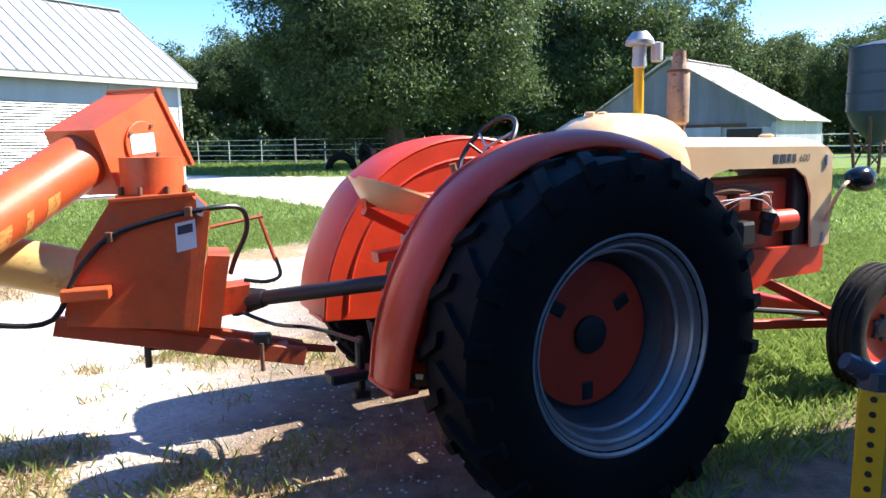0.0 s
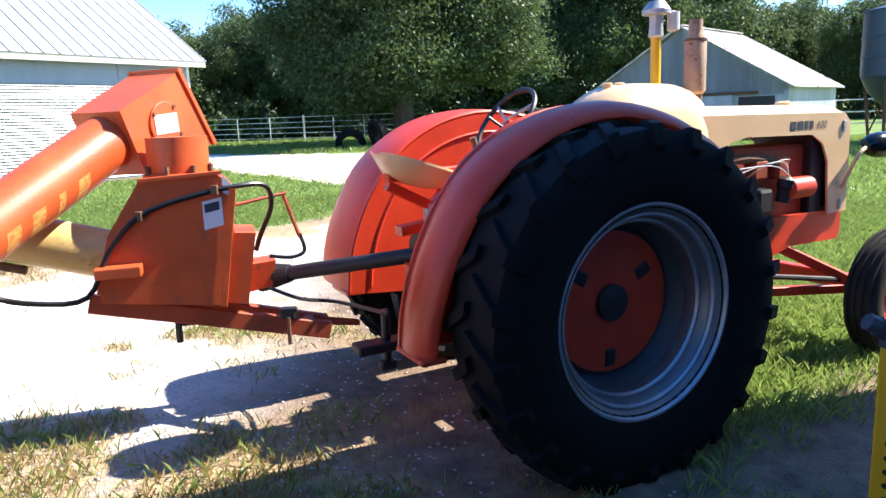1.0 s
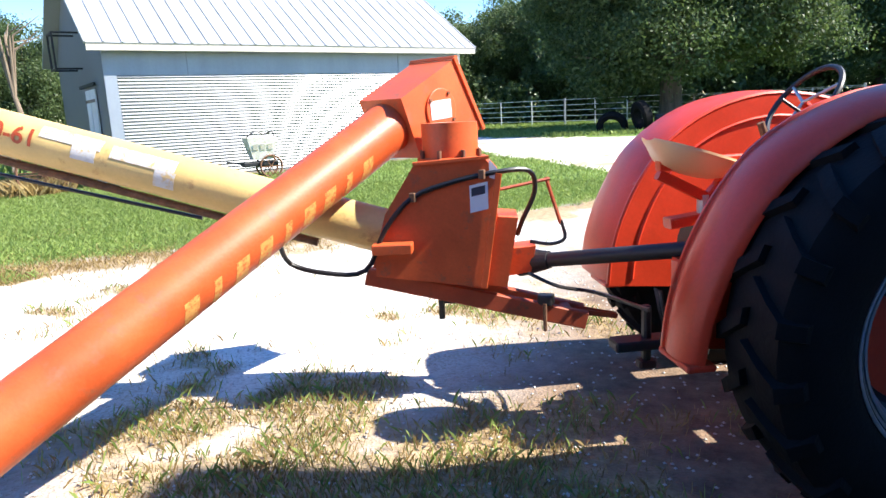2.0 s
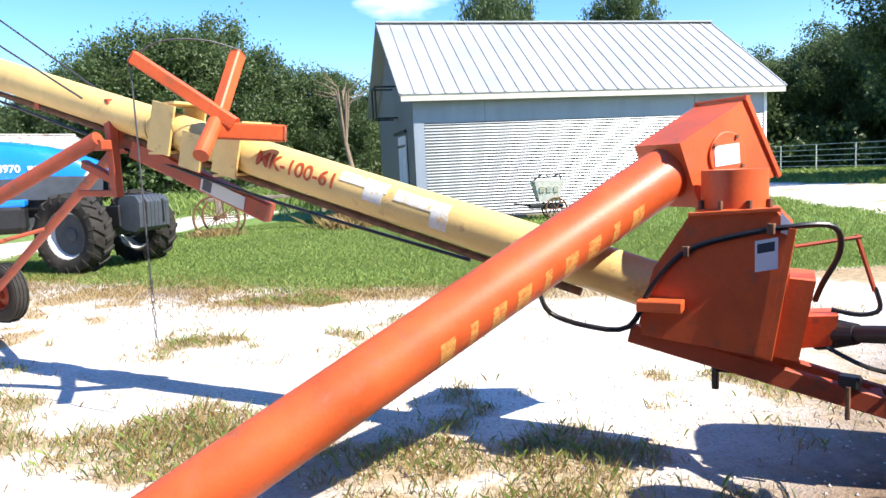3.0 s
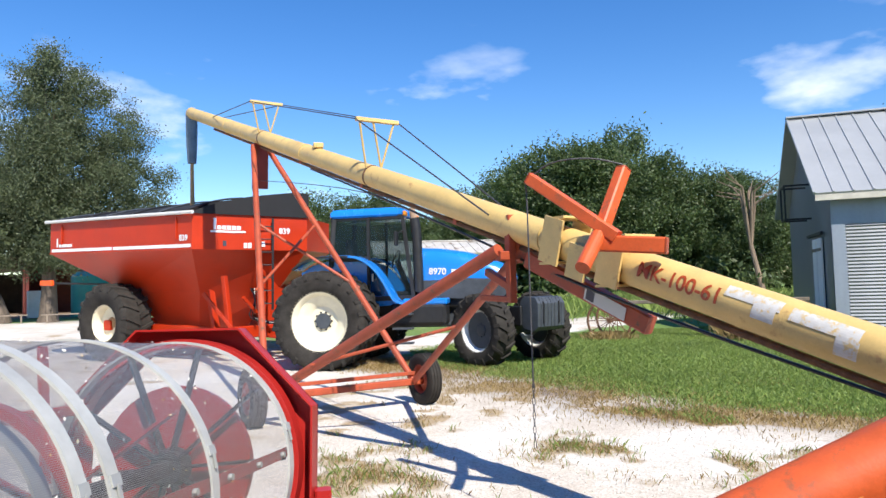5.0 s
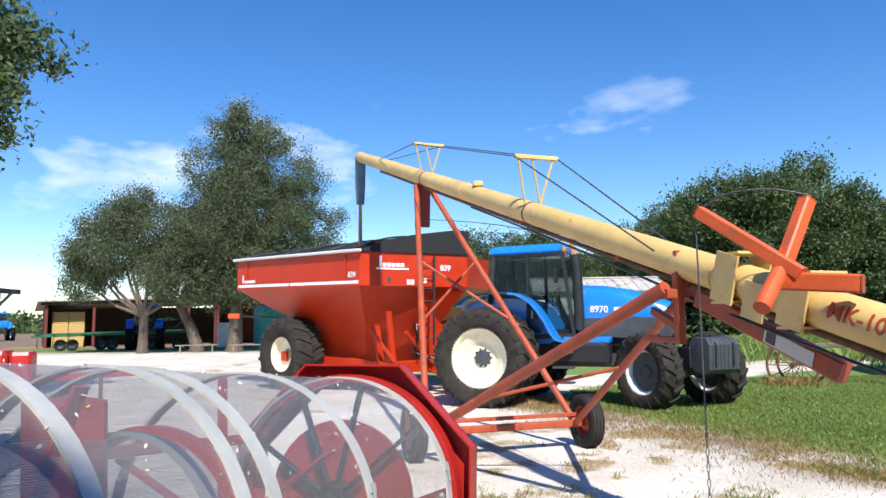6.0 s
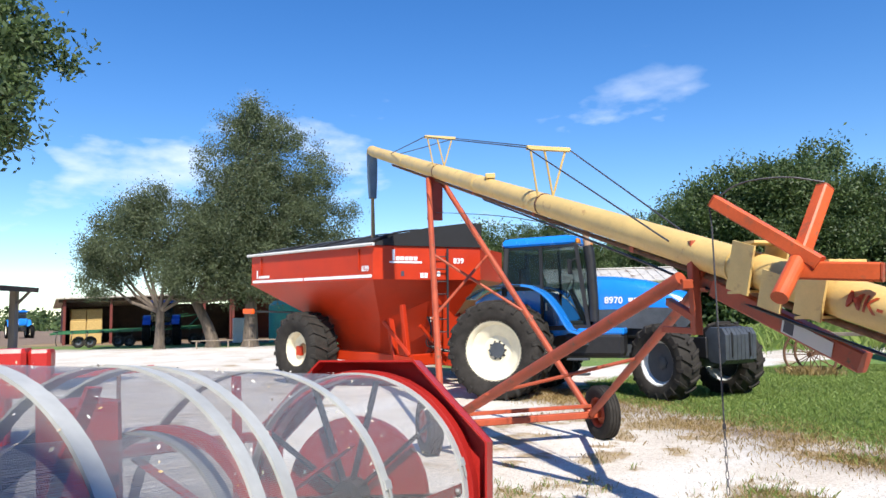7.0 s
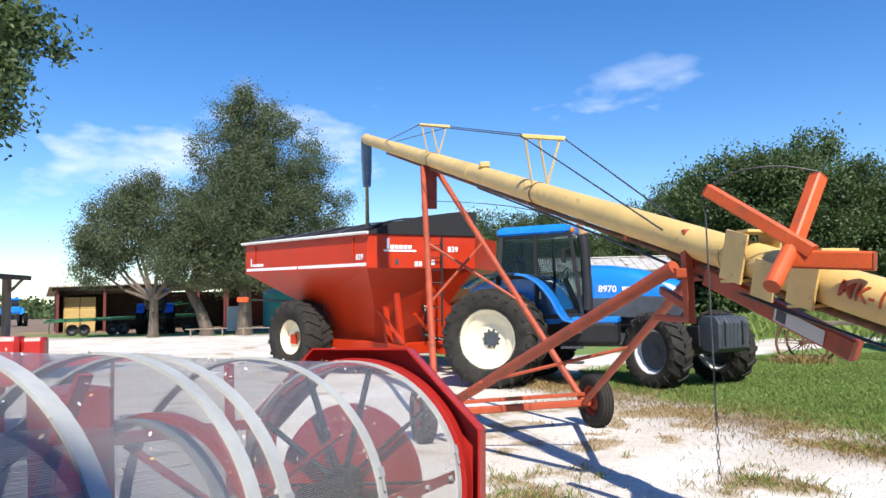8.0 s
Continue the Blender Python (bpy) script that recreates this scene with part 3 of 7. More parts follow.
def gable(name, o, turn, length, depth, eave, ridge, label, tin, roofing, over=0.35, front_sheets=True, group=""):
    """A gabled building. In its own frame the long front lies on y = 0 from x = 0 to length, the depth runs to +y; the ridge lies along x."""
    base = float(ground_z(o[0], o[1])) - 0.12
    h = thing(name, pose(o[0], o[1], base, 0, 0, turn), label, "building", group)
    t = 0.12
    wall = part("wall", one(block, (length / 2, t / 2, eave / 2), (length, t, eave)), tin, h)
    part("wall", one(block, (length / 2, depth - t / 2, eave / 2), (length, t, eave)), tin, h)
    for x in (0, length - t):
        bm = B()
        prism(bm, [(t, 0), (depth - t, 0), (depth - t, eave), (depth / 2, ridge - 0.12), (t, eave)], (x, 0, 0), (0, 1, 0), (0, 0, 1), (t, 0, 0))
        part("wall", bm, tin, h)
    slope = (ridge - eave) / (depth / 2)
    for side in (0, 1):
        bm = B()
        y0 = -over if side == 0 else depth + over
        z0 = eave - over * slope
        roof_slab(bm, (-over, y0, z0), (length + over, y0, z0), (length + over, depth / 2, ridge), (-over, depth / 2, ridge), 0.05)
        r = part("roof", bm, roofing, h, "ribbed metal roof slope")
        k = int((length + 2 * over) / 0.42)
        ribs = B()
        nrm = Vector((0, -slope if side == 0 else slope, 1)).normalized()
        for i in range(k + 1):
            x = -over + 0.02 + (length + 2 * over - 0.04) * i / k
            beam(ribs, Vector((x, y0, z0)) + nrm * 0.012, Vector((x, depth / 2, ridge)) + nrm * 0.012, 0.045, 0.03)
        part("roof_rib", ribs, roofing, r)
    part("ridge_cap", one(beam, (-over, depth / 2, ridge + 0.02), (length + over, depth / 2, ridge + 0.02), 0.3, 0.05), roofing, h)
    return h, slope


# tin grain barn beyond the lawn
BARN = (-14.65, 13.85)
barn_turn = 57.0
BL = 11.3
barn, barn_slope = gable("tin_barn", BARN, barn_turn, BL, 7.2, 4.02, 6.45, "grey corrugated tin grain barn with ribbed metal roof", M_TIN, M_ROOF, over=0.42)
sheet = B()
corrugated(sheet, (0.32, 0), (BL - 0.12, 0), 0.25, 2.96, 0.085, 0.022, (0, -1), upright=False)
part("wall_sheet", sheet, M_TIN, barn, "sheet of lying corrugated tin")
M_TIN_DARK = mat("flat_tin_and_eave_shade", (0.30, 0.34, 0.40), 0.5, 0.3, var=0.12, size=1.5, fine=15, streak=True)
# upper sheets have their own tone to stand for the eave's shadow band
for x0, x1 in ((0.0, 2.1), (2.11, 8.79), (8.8, BL)):
    part("wall_sheet", one(block, ((x0 + x1) / 2, -0.012, 3.40), (x1 - x0 - 0.01, 0.02, 0.86)), M_TIN_DARK, barn, "flat upper tin sheet toned for the eave's shadow")
part("corner_board", one(block, (0.16, -0.02, 1.9), (0.3, 0.03, 3.8)), M_TIN_DARK, barn)
part("corner_board", one(block, (BL - 0.05, -0.02, 1.9), (0.1, 0.03, 3.8)), M_WHITE, barn)
part("fascia", one(block, (BL / 2, -0.40, 3.62), (BL + 0.76, 0.03, 0.14)), M_FASCIA, barn, "weathered fascia board under the eave")
hatch = part("wall_hatch", one(block, (9.3, -0.03, 1.9), (0.95, 0.03, 1.1)), M_TIN, barn, "tin hatch in the wall")
part("hinge", one(block, (9.75, -0.05, 2.2), (0.04, 0.02, 0.12)), M_DARK, hatch)
part("foundation", one(block, (BL / 2, -0.02, 0.1), (BL, 0.06, 0.24), bev=0.01), M_WOOD, barn, "dark timber sill")
for y0 in (1.4, 2.1):
    d = part("door", one(block, (-0.05, y0, 1.45), (0.05, 0.62, 2.5), bev=0.008), M_WHITE, barn, "pale sliding door leaf")
    part("door_rail", one(block, (-0.08, y0, 2.4), (0.03, 0.6, 0.08)), M_WOOD, d)
part("door_track", one(block, (-0.09, 1.9, 2.82), (0.06, 2.2, 0.08)), M_DARK, barn)
lift = B()
for z in (3.3, 4.25):
    beam(lift, (-0.1, 2.1, z), (-0.75, 2.1, z), 0.05, 0.05)
    beam(lift, (-0.1, 2.9, z), (-0.75, 2.9, z), 0.05, 0.05)
    beam(lift, (-0.75, 2.1, z), (-0.75, 2.9, z), 0.05, 0.05)
for y in (2.1, 2.9):
    beam(lift, (-0.75, y, 3.3), (-0.75, y, 4.25), 0.05, 0.05)
part("hoist_bracket", lift, M_DARK, barn, "black angle iron bracket on the gable")

# old shed behind the tractor, its gable towards the yard
shed_o, shed_l = Vector((7.3, 36.6)), Vector((14.15, 29.9))
sv = (shed_l - shed_o).normalized()
sback = Vector((-sv.y, sv.x))
# long side runs back from the right corner of the gable
shed_turn = math.degrees(math.atan2(sback.y, sback.x))
shed, _ = gable("old_shed", (shed_l.x, shed_l.y), shed_turn, 6.2, (shed_l - shed_o).length, 2.45, 5.25, "old weathered tin shed with rust-streaked roof", M_TIN_OLD, M_ROOF_OLD, over=0.3)
sw = (shed_l - shed_o).length
gs = B()
corr = []
k = int(sw / 0.05)
for i in range(k + 1):
    y = sw * i / k
    top = 2.45 + (5.1 - 2.45) * (1 - abs(y - sw / 2) / (sw / 2))
    corr.append((y, -0.03 - 0.02 * (i % 2), top))
va = [gs.verts.new((x, y, 2.02)) for y, x, tp in corr]
vb = [gs.verts.new((x, y, max(tp, 2.03))) for y, x, tp in corr]
for i in range(k):
    gs.faces.new((va[i], va[i + 1], vb[i + 1], vb[i]))
bmesh.ops.solidify(gs, geom=gs.faces[:], thickness=0.012)
part("wall_sheet", gs, M_TIN_OLD, shed, "upright corrugated tin in the gable")
part("door_rail", one(beam, (-0.13, 1.2, 2.12), (-0.13, sw - 1.6, 2.12), 0.06, 0.12), M_RUSTY, shed, "rusty sliding door track")
for y0, y1, mt in ((2.3, 4.5, M_TIN_OLD), (4.52, 6.4, M_TIN_OLD)):
    d = part("door", one(block, (-0.1, (y0 + y1) / 2, 1.05), (0.05, y1 - y0, 2.0), bev=0.01), mt, shed, "bare tin sliding door")
    part("door_brace", one(beam, (-0.14, y0 + 0.1, 0.15), (-0.14, y1 - 0.1, 1.9), 0.02, 0.08), M_TIN_OLD, d)
# black blocks on the closed wall stand for the shade in its gaps
part("opening_shade", one(block, (-0.07, 1.3, 1.0), (0.06, 1.5, 1.9)), M_DARK, shed, "black panel for the shaded open doorway")
part("opening_shade", one(block, (-0.07, 7.2, 1.7), (0.06, 1.1, 0.6)), M_DARK, shed, "black panel for the shaded gap above the door")
for y in (0.05, sw - 0.05):
    part("corner_board", one(block, (-0.06, y, 1.1), (0.08, 0.18, 2.2)), M_TIN_OLD, shed)

# white outbuilding behind the blue tractor
white, _ = gable("white_outbuilding", (-30.6, 4.9), 86, 5.4, 4.2, 3.15, 3.75, "white painted outbuilding with a dark window", M_WHITE, M_ROOF_OLD, over=0.25)
for x in (1.2, 3.4):
    # solid black panel puts the window's shade into the colour
    wnd = part("window", one(block, (x, -0.03, 1.75), (1.1, 0.05, 0.55)), M_DARK, white, "window panel blacked in for its shade")
    part("window_frame", one(block, (x, -0.04, 2.06), (1.25, 0.05, 0.07)), M_FASCIA, wnd)

# open pole shed with straw
psh = thing("pole_shed", pose(-52.9, -28.6, float(ground_z(-52, -29)), 0, 0, 121), "low open-fronted pole shed with a rusty roof", "shed")
part("roof", one(roof_slab, (-0.6, -0.6, 3.55), (14.6, -0.6, 4.05), (14.6, 6.5, 3.6), (-0.6, 6.5, 3.0), 0.12), M_ROOF_OLD, psh)
# back wall coloured dark to carry the shade inside the open shed
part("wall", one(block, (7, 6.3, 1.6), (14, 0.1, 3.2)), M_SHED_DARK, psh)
for x in (0.05, 13.95):
    part("wall", one(block, (x, 3.2, 1.6), (0.1, 6.2, 3.1)), M_SHED_RED, psh)
for i, x in enumerate((0.0, 3.2, 6.6, 10.2, 13.8)):
    part("post", one(block, (x, 0, 1.8), (0.2, 0.2, 3.6 + x * 0.03), bev=0.02), M_SHED_RED, psh)
part("beam", one(beam, (-0.4, 0, 3.3), (14.4, 0, 3.75), 0.12, 0.25), M_SHED_DARK, psh)
bale = one(block, (0, 0, 0.45), (1.1, 0.9, 0.9), bev=0.06)
bale0 = thing("straw_bale", (-51.6, -29.2, float(ground_z(-52, -29))), "large golden straw bale stacked in the shed", "bale", "straw bales")
part("straw", bale, M_STRAW, bale0)
part("twine", one(block, (0, 0, 0.45), (1.12, 0.03, 0.92)), M_WOOD, bale0)
shm = psh.matrix_basis
bale0.matrix_basis = shm @ pose(1.0, 1.2, 0)
for i in range(1, 9):
    copy_thing(bale0, shm @ pose(1.0 + 1.12 * (i % 2), 1.2 + 0.02 * i, 0.9 * (i // 2) if i < 6 else 0.9 * (i - 6)) if i < 6 else shm @ pose(1.0 + 1.12 * (i % 2), 2.3, 0.9 * (i - 6)))

# red machine shed behind the yard trees
msh = thing("machine_shed", pose(-56.0, -17.0, float(ground_z(-55, -16)), 0, 0, 108), "dark red machine shed in the shade of trees", "shed")
part("wall", one(block, (6.5, 5, 1.8), (13, 0.12, 3.6)), M_SHED_RED, msh)
for x in (0, 13):
    part("wall", one(block, (x, 2.5, 1.8), (0.12, 5, 3.6)), M_SHED_RED, msh)
part("roof", one(roof_slab, (-0.5, -0.5, 4.2), (13.5, -0.5, 4.2), (13.5, 5.6, 3.5), (-0.5, 5.6, 3.5), 0.12), M_ROOF_OLD, msh)
for x in (0.2, 4.4, 8.6, 12.8):
    part("post", one(block, (x, 0, 2.0), (0.22, 0.22, 4.0), bev=0.02), M_SHED_RED, msh)

# small roofed stand at the yard's edge
lean = thing("open_lean_to", (-21.4, -15.0, float(ground_z(-21.6, -13.9))), "weathered open lean-to with a dark roof edge", "shed")
part("roof", one(roof_slab, (-2.5, -4.2, 3.35), (2.2, -4.2, 3.35), (2.2, 1.4, 2.95), (-2.5, 1.4, 2.95), 0.16), M_SHED_DARK, lean)
for x, y in ((1.9, 0.75), (-2.2, 0.75), (1.9, -4.0), (-2.2, -4.0)):
    p = part("post", one(block, (x, y, 1.5), (0.22, 0.22, 3.0), bev=0.02), M_WOOD, lean)
    part("brace", one(beam, (x, y, 2.3), (x, y + 0.6 if y > 0 else y - 0.1, 2.9), 0.08, 0.08), M_WOOD, p)
part("wall", one(block, (-0.2, -3.9, 1.4), (4.4, 0.1, 2.8)), M_WHITE, lean, "pale end wall")

# tall building that shades the yard's corner
side = thing("side_building", (9.6, 0.7, -0.05), "plain grey tin building beside the yard", "building")
part("wall", one(block, (0, 0, 4.35), (8.0, 7.8, 8.7)), M_TIN_OLD, side)
part("roof", one(roof_slab, (-4.0, -4.0, 8.76), (4.1, -4.0, 8.76), (4.1, 3.9, 8.76), (-4.0, 3.9, 8.76), 0.05), M_ROOF, side)

# hopper bin on legs
bin_c = (15.7, 25.5)
gb = float(ground_z(*bin_c))
hb = thing("hopper_bin", (*bin_c, gb), "blue-grey steel hopper bin on legs", "bin")
part("barrel", one(lathe, [(2.3, 1.02), (2.9, 1.02), (2.92, 1.05), (2.97, 1.05), (3.0, 1.02), (3.6, 1.02), (3.62, 1.05), (3.67, 1.05), (3.7, 1.02), (4.5, 1.02)], (0, 0, 0), (0, 0, 1), 36), M_BIN, hb, smooth=True)
part("lid", one(lathe, [(4.5, 1.06), (4.56, 1.04), (4.75, 0.3), (4.8, 0.01)], (0, 0, 0), (0, 0, 1), 36), M_BIN, hb)
part("cone", one(lathe, [(2.29, 1.0), (1.75, 0.75), (1.2, 0.2), (1.1, 0.2)], (0, 0, 0), (0, 0, 1), 36), M_BIN, hb, smooth=True)
for i in range(4):
    a = math.pi / 4 + i * math.pi / 2
    lg = part("leg", one(beam, (0.62 * math.cos(a), 0.62 * math.sin(a), -0.05), (0.9 * math.cos(a), 0.9 * math.sin(a), 2.4), 0.1, 0.1), M_RUSTY, hb)
    part("brace", one(beam, (0.62 * math.cos(a), 0.62 * math.sin(a), 0.4), (0.78 * math.cos(a + 1.57), 0.78 * math.sin(a + 1.57), 1.5), 0.05, 0.05), M_RUSTY, lg)


# ---- fences ----
def pipe_fence(name, pts, high, rails, label, material, step_m=2.6, r=0.035):
    f = thing(name, on(*pts[0]), label, "fence")
    for a, b in zip(pts, pts[1:]):
        a, b = Vector(a), Vector(b)
        k = max(1, round((b - a).length / step_m))
        for i in range(k + 1):
            p = a.lerp(b, i / k)
            z = float(ground_z(p.x, p.y))
            thick = r * (2.0 if i in (0, k) else 1.1)
            part("post", one(rod, (p.x, p.y, z - 0.1), (p.x, p.y, z + high * (1.05 if i in (0, k) else 1.0)), thick, 8), material, f, here=True)
        for j in range(rails):
            h = high * (0.22 + 0.78 * j / (rails - 1)) - 0.02
            part("rail", one(rod, (a.x, a.y, float(ground_z(a.x, a.y)) + h), (b.x, b.y, float(ground_z(b.x, b.y)) + h), r * 0.62, 6), material, f, here=True)
    return f


pipe_fence("pipe_fence", [(-19.5, 50.5), (-9.6, 46.5), (-3.4, 44.5)], 1.75, 5, "white pipe corral fence along the pasture", M_WHITE_PIPE)
pipe_fence("pipe_fence", [(-24, 66), (-2, 58), (12, 52)], 1.6, 4, "white pipe fence at the far side of the pasture", M_WHITE_PIPE, 3.0)
pipe_fence("pipe_fence", [(-2.4, 43.5), (6.5, 40.5)], 1.7, 4, "grey pipe corral panels beneath the big tree", M_GALV, 2.4)
pipe_fence("rail_fence", [(16.5, 37), (27, 31), (38, 25)], 1.5, 3, "white rail fence behind the hopper bin", M_WHITE_PIPE, 3.2, 0.05)
pipe_fence("corral_gate", [(18.6, 26.6), (21.4, 25.2), (24.5, 23.6)], 1.75, 6, "rusty pipe gate between timber posts", M_RUSTY, 1.5)
gp = lone("gate_post", one(block, (18.4, 26.7, 1.0), (0.24, 0.24, 2.2), bev=0.03), M_WOOD, "weathered timber gate post by the gate", "post")


# ---- trees ----
def leaf_cards(centres, size, flat=0.0):
    n = len(centres)
    d = rng.normal(size=(n, 3))
    d /= np.linalg.norm(d, axis=1)[:, None]
    d[:, 2] = d[:, 2] * (1 - flat) + flat
    u = np.cross(d, rng.normal(size=(n, 3)))
    u /= np.linalg.norm(u, axis=1)[:, None] + 1e-6
    v = np.cross(d, u)
    v /= np.linalg.norm(v, axis=1)[:, None] + 1e-6
    s = (size * rng.uniform(0.6, 1.35, n))[:, None]
    return np.stack([centres - u * s, centres - v * s * 0.5, centres + u * s, centres + v * s * 0.5], 1)


def crown_points(blobs, clumps, per, spread):
    """Leaves in clumps that lie near the skins of several uneven blobs."""
    out = []
    vol = np.array([b[3] * b[4] for b in blobs])
    for (x, y, z, r, rz), share in zip(blobs, vol / vol.sum()):
        k = max(4, int(clumps * share))
        d = rng.normal(size=(k, 3))
        d /= np.linalg.norm(d, axis=1)[:, None]
        rad = rng.uniform(0.45, 1.08, k) ** 0.6
        c = np.array([x, y, z]) + d * rad[:, None] * np.array([r, r, rz])
        w = spread * rng.uniform(0.5, 1.3, k)
        out.append((c[:, None, :] + rng.normal(size=(k, per, 3)) * w[:, None, None] * np.array([1, 1, 0.8])).reshape(-1, 3))
    return np.concatenate(out)


def tree(place, blobs, trunk_r, fork, label, leafm, barkm, clumps, per, size, spread, lean_by=(0, 0), group="", name="tree"):
    """Tapered trunk, a limb into each blob, and a crown of small leaves."""
    t = thing(name, place, label, "tree", group)
    bm = B()
    top = Vector((lean_by[0], lean_by[1], fork))
    mid = Vector((lean_by[0] * 0.35, lean_by[1] * 0.35, fork * 0.5))
    line = [Vector((0, 0, -0.15)), Vector((0, 0, 0.35)), mid, top]
    radii = [trunk_r * 1.5, trunk_r * 1.08, trunk_r * 0.92, trunk_r * 0.8]
    rings = []
    for p, r in zip(line, radii):
        rings.append([p + Vector((math.cos(a), math.sin(a), 0)) * r * (1 + 0.12 * math.sin(3 * a + p.z)) for a in (2 * math.pi * i / 12 for i in range(12))])
    solid(bm, rings)
    trunk = part("trunk", bm, barkm, t, smooth=True)
    for x, y, z, r, rz in blobs:
        limb = B()
        end = Vector((x, y, z))
        bend = top.lerp(end, 0.5) + Vector((0, 0, -0.12 * (end - top).length))
        rod(limb, top - Vector((0, 0, 0.2)), bend, trunk_r * 0.5, 8, trunk_r * 0.32)
        rod(limb, bend, end, trunk_r * 0.32, 8, trunk_r * 0.1)
        for _ in range(5):
            q = end + Vector(rng.normal(size=3).tolist()).normalized() * r * 0.75
            rod(limb, bend.lerp(end, 0.6), q, trunk_r * 0.14, 5, trunk_r * 0.03)
        part("limb", limb, barkm, trunk)
    extra = []
    for bx, by, bz, br, brz in blobs:
        for _ in range(4):
            d = rng.normal(size=3)
            d /= np.linalg.norm(d)
            extra.append((bx + d[0] * br * 1.1, by + d[1] * br * 1.1, bz + d[2] * brz * 1.1, br * rng.uniform(0.2, 0.5), brz * rng.uniform(0.2, 0.5)))
    pts = crown_points(list(blobs) + extra, int(clumps * 1.25), per, spread)
    co = leaf_cards(pts, size, 0.2)
    crown = new("crown", cloud_mesh("crown", co, 1, leafm))
    crown.parent = t
    return t


def blob_set(h, w, seed, n=7):
    r = np.random.default_rng(seed)
    out = []
    for i in range(n):
        a = 2 * math.pi * i / n + r.uniform(-0.4, 0.4)
        q = r.uniform(0.25, 0.62)
        z = h * r.uniform(0.35, 0.8)
        s = w * r.uniform(0.24, 0.36)
        out.append((math.cos(a) * w * 0.5 * q, math.sin(a) * w * 0.5 * q, z, s, s * r.uniform(0.8, 1.15)))
    out.append((0, 0, h * 0.82, w * 0.27, h * 0.18))
    return out


# woods behind the fences and beyond the lawn: bearing, distance, height, width, which kind
protos = []
for i, (h, w, lm) in enumerate(((11, 9, M_LEAF), (12.5, 10, M_LEAF_DARK), (10, 8.5, M_LEAF), (9.5, 9.5, M_LEAF_DARK))):
    protos.append((h, w, blob_set(h, w, 40 + i), lm))
WOODS = [(-48, 62, 9), (-43, 66, 8.5), (-39, 60, 8), (-34, 66, 8.5), (-30, 62, 8.5), (-26, 68, 9.5), (-22, 64, 9), (-18, 62, 11), (-14, 58, 12.5), (-10, 60, 13), (-6, 64, 12),
         (-3, 62, 11), (0, 66, 11), (3.5, 64, 11), (6.5, 60, 11), (9.5, 60, 10.5), (12, 66, 10.5), (14.5, 60, 9.5), (17.5, 66, 9), (20, 60, 8), (23, 58, 7), (28, 60, 8), (35, 60, 8), (39.4, 55, 14.2), (30.4, 55, 14), (46.5, 66, 8),
         (48, 54, 7), (52, 50, 6.5), (54.5, 52, 8.5), (57, 60, 8.2), (60, 50, 9.2), (63, 56, 11.0), (66, 50, 10.8), (69, 55, 10), (71.5, 58, 7.5), (74, 52, 7), (77, 56, 6.8), (80, 52, 6.3), (83, 55, 7.5), (86, 52, 7), (90, 60, 6), (94, 62, 5.5)]
made = {}
for i, (bearing, dist, h) in enumerate(WOODS):
    a = radians(bearing)
    x, y = -math.sin(a) * dist, math.cos(a) * dist
    kind = i % 4
    ph, pw, blobs, lm = protos[kind]
    slim = 0.48 if h > 13.5 else 1.0
    if kind not in made:
        made[kind] = tree(on(x, y), blobs, 0.28, ph * 0.3, "leafy green tree in the wood behind the yard", lm, M_BARK, 620, 95, 0.115, 0.45, group="woods")
        made[kind].matrix_basis = Matrix.Translation(on(x, y)) @ Matrix.Scale(h / ph, 4)
    else:
        o = copy_thing(made[kind], Matrix.Identity(4))
        o.matrix_basis = Matrix.Translation(on(x, y)) @ Matrix.Rotation(rng.uniform(0, 6.28), 4, "Z") @ Matrix.Diagonal((h / ph * slim, h / ph * slim, h / ph, 1))
under = []
for i, (bearing, dist, h) in enumerate(WOODS):
    for k in range(5):
        a = radians(bearing + rng.uniform(-2.2, 2.2))
        d = dist + rng.uniform(-5, 3)
        x, y = -math.sin(a) * d, math.cos(a) * d
        s = rng.uniform(1.0, 2.0)
        under.append((x, y, float(ground_z(x, y)) + s * 0.75, s * 1.4, s))
brush = new("underbrush", cloud_mesh("underbrush", leaf_cards(crown_points(under, 2600, 30, 0.45), 0.2, 0.1), 1, M_LEAF_DARK))
tagged(brush, "dense dark underbrush below the wood", "bushes", kind="stuff")

tree(on(-2.7, 41.0), [(-3.6, -2.2, 4.0, 2.2, 1.6), (0.6, -3.0, 4.4, 2.6, 1.7), (-4.2, 0, 6.0, 3.0, 2.6), (4.0, -1, 6.2, 3.0, 2.8), (0, -2, 7.5, 3.6, 3.0), (-2, 1, 10, 3.6, 3.2), (2.5, 1, 10, 3.6, 3.2), (0, 0, 13, 3.4, 2.8), (-5.6, -1, 8, 2.4, 2.2), (5.8, 0, 8.4, 2.4, 2.4), (0, 2, 7, 3.8, 2.8), (6.4, 0, 5.0, 1.9, 1.4), (3.2, -1, 4.6, 2.0, 1.2), (-4.8, 0.5, 11.6, 2.3, 2.0), (5.2, 0.5, 11.4, 2.4, 2.0), (-2.2, 0, 14.6, 2.2, 1.8), (2.8, 0, 14.4, 2.2, 1.9)],
     0.62, 3.4, "large dark shade tree beside the corral", M_LEAF, M_BARK, 1700, 100, 0.105, 0.55)
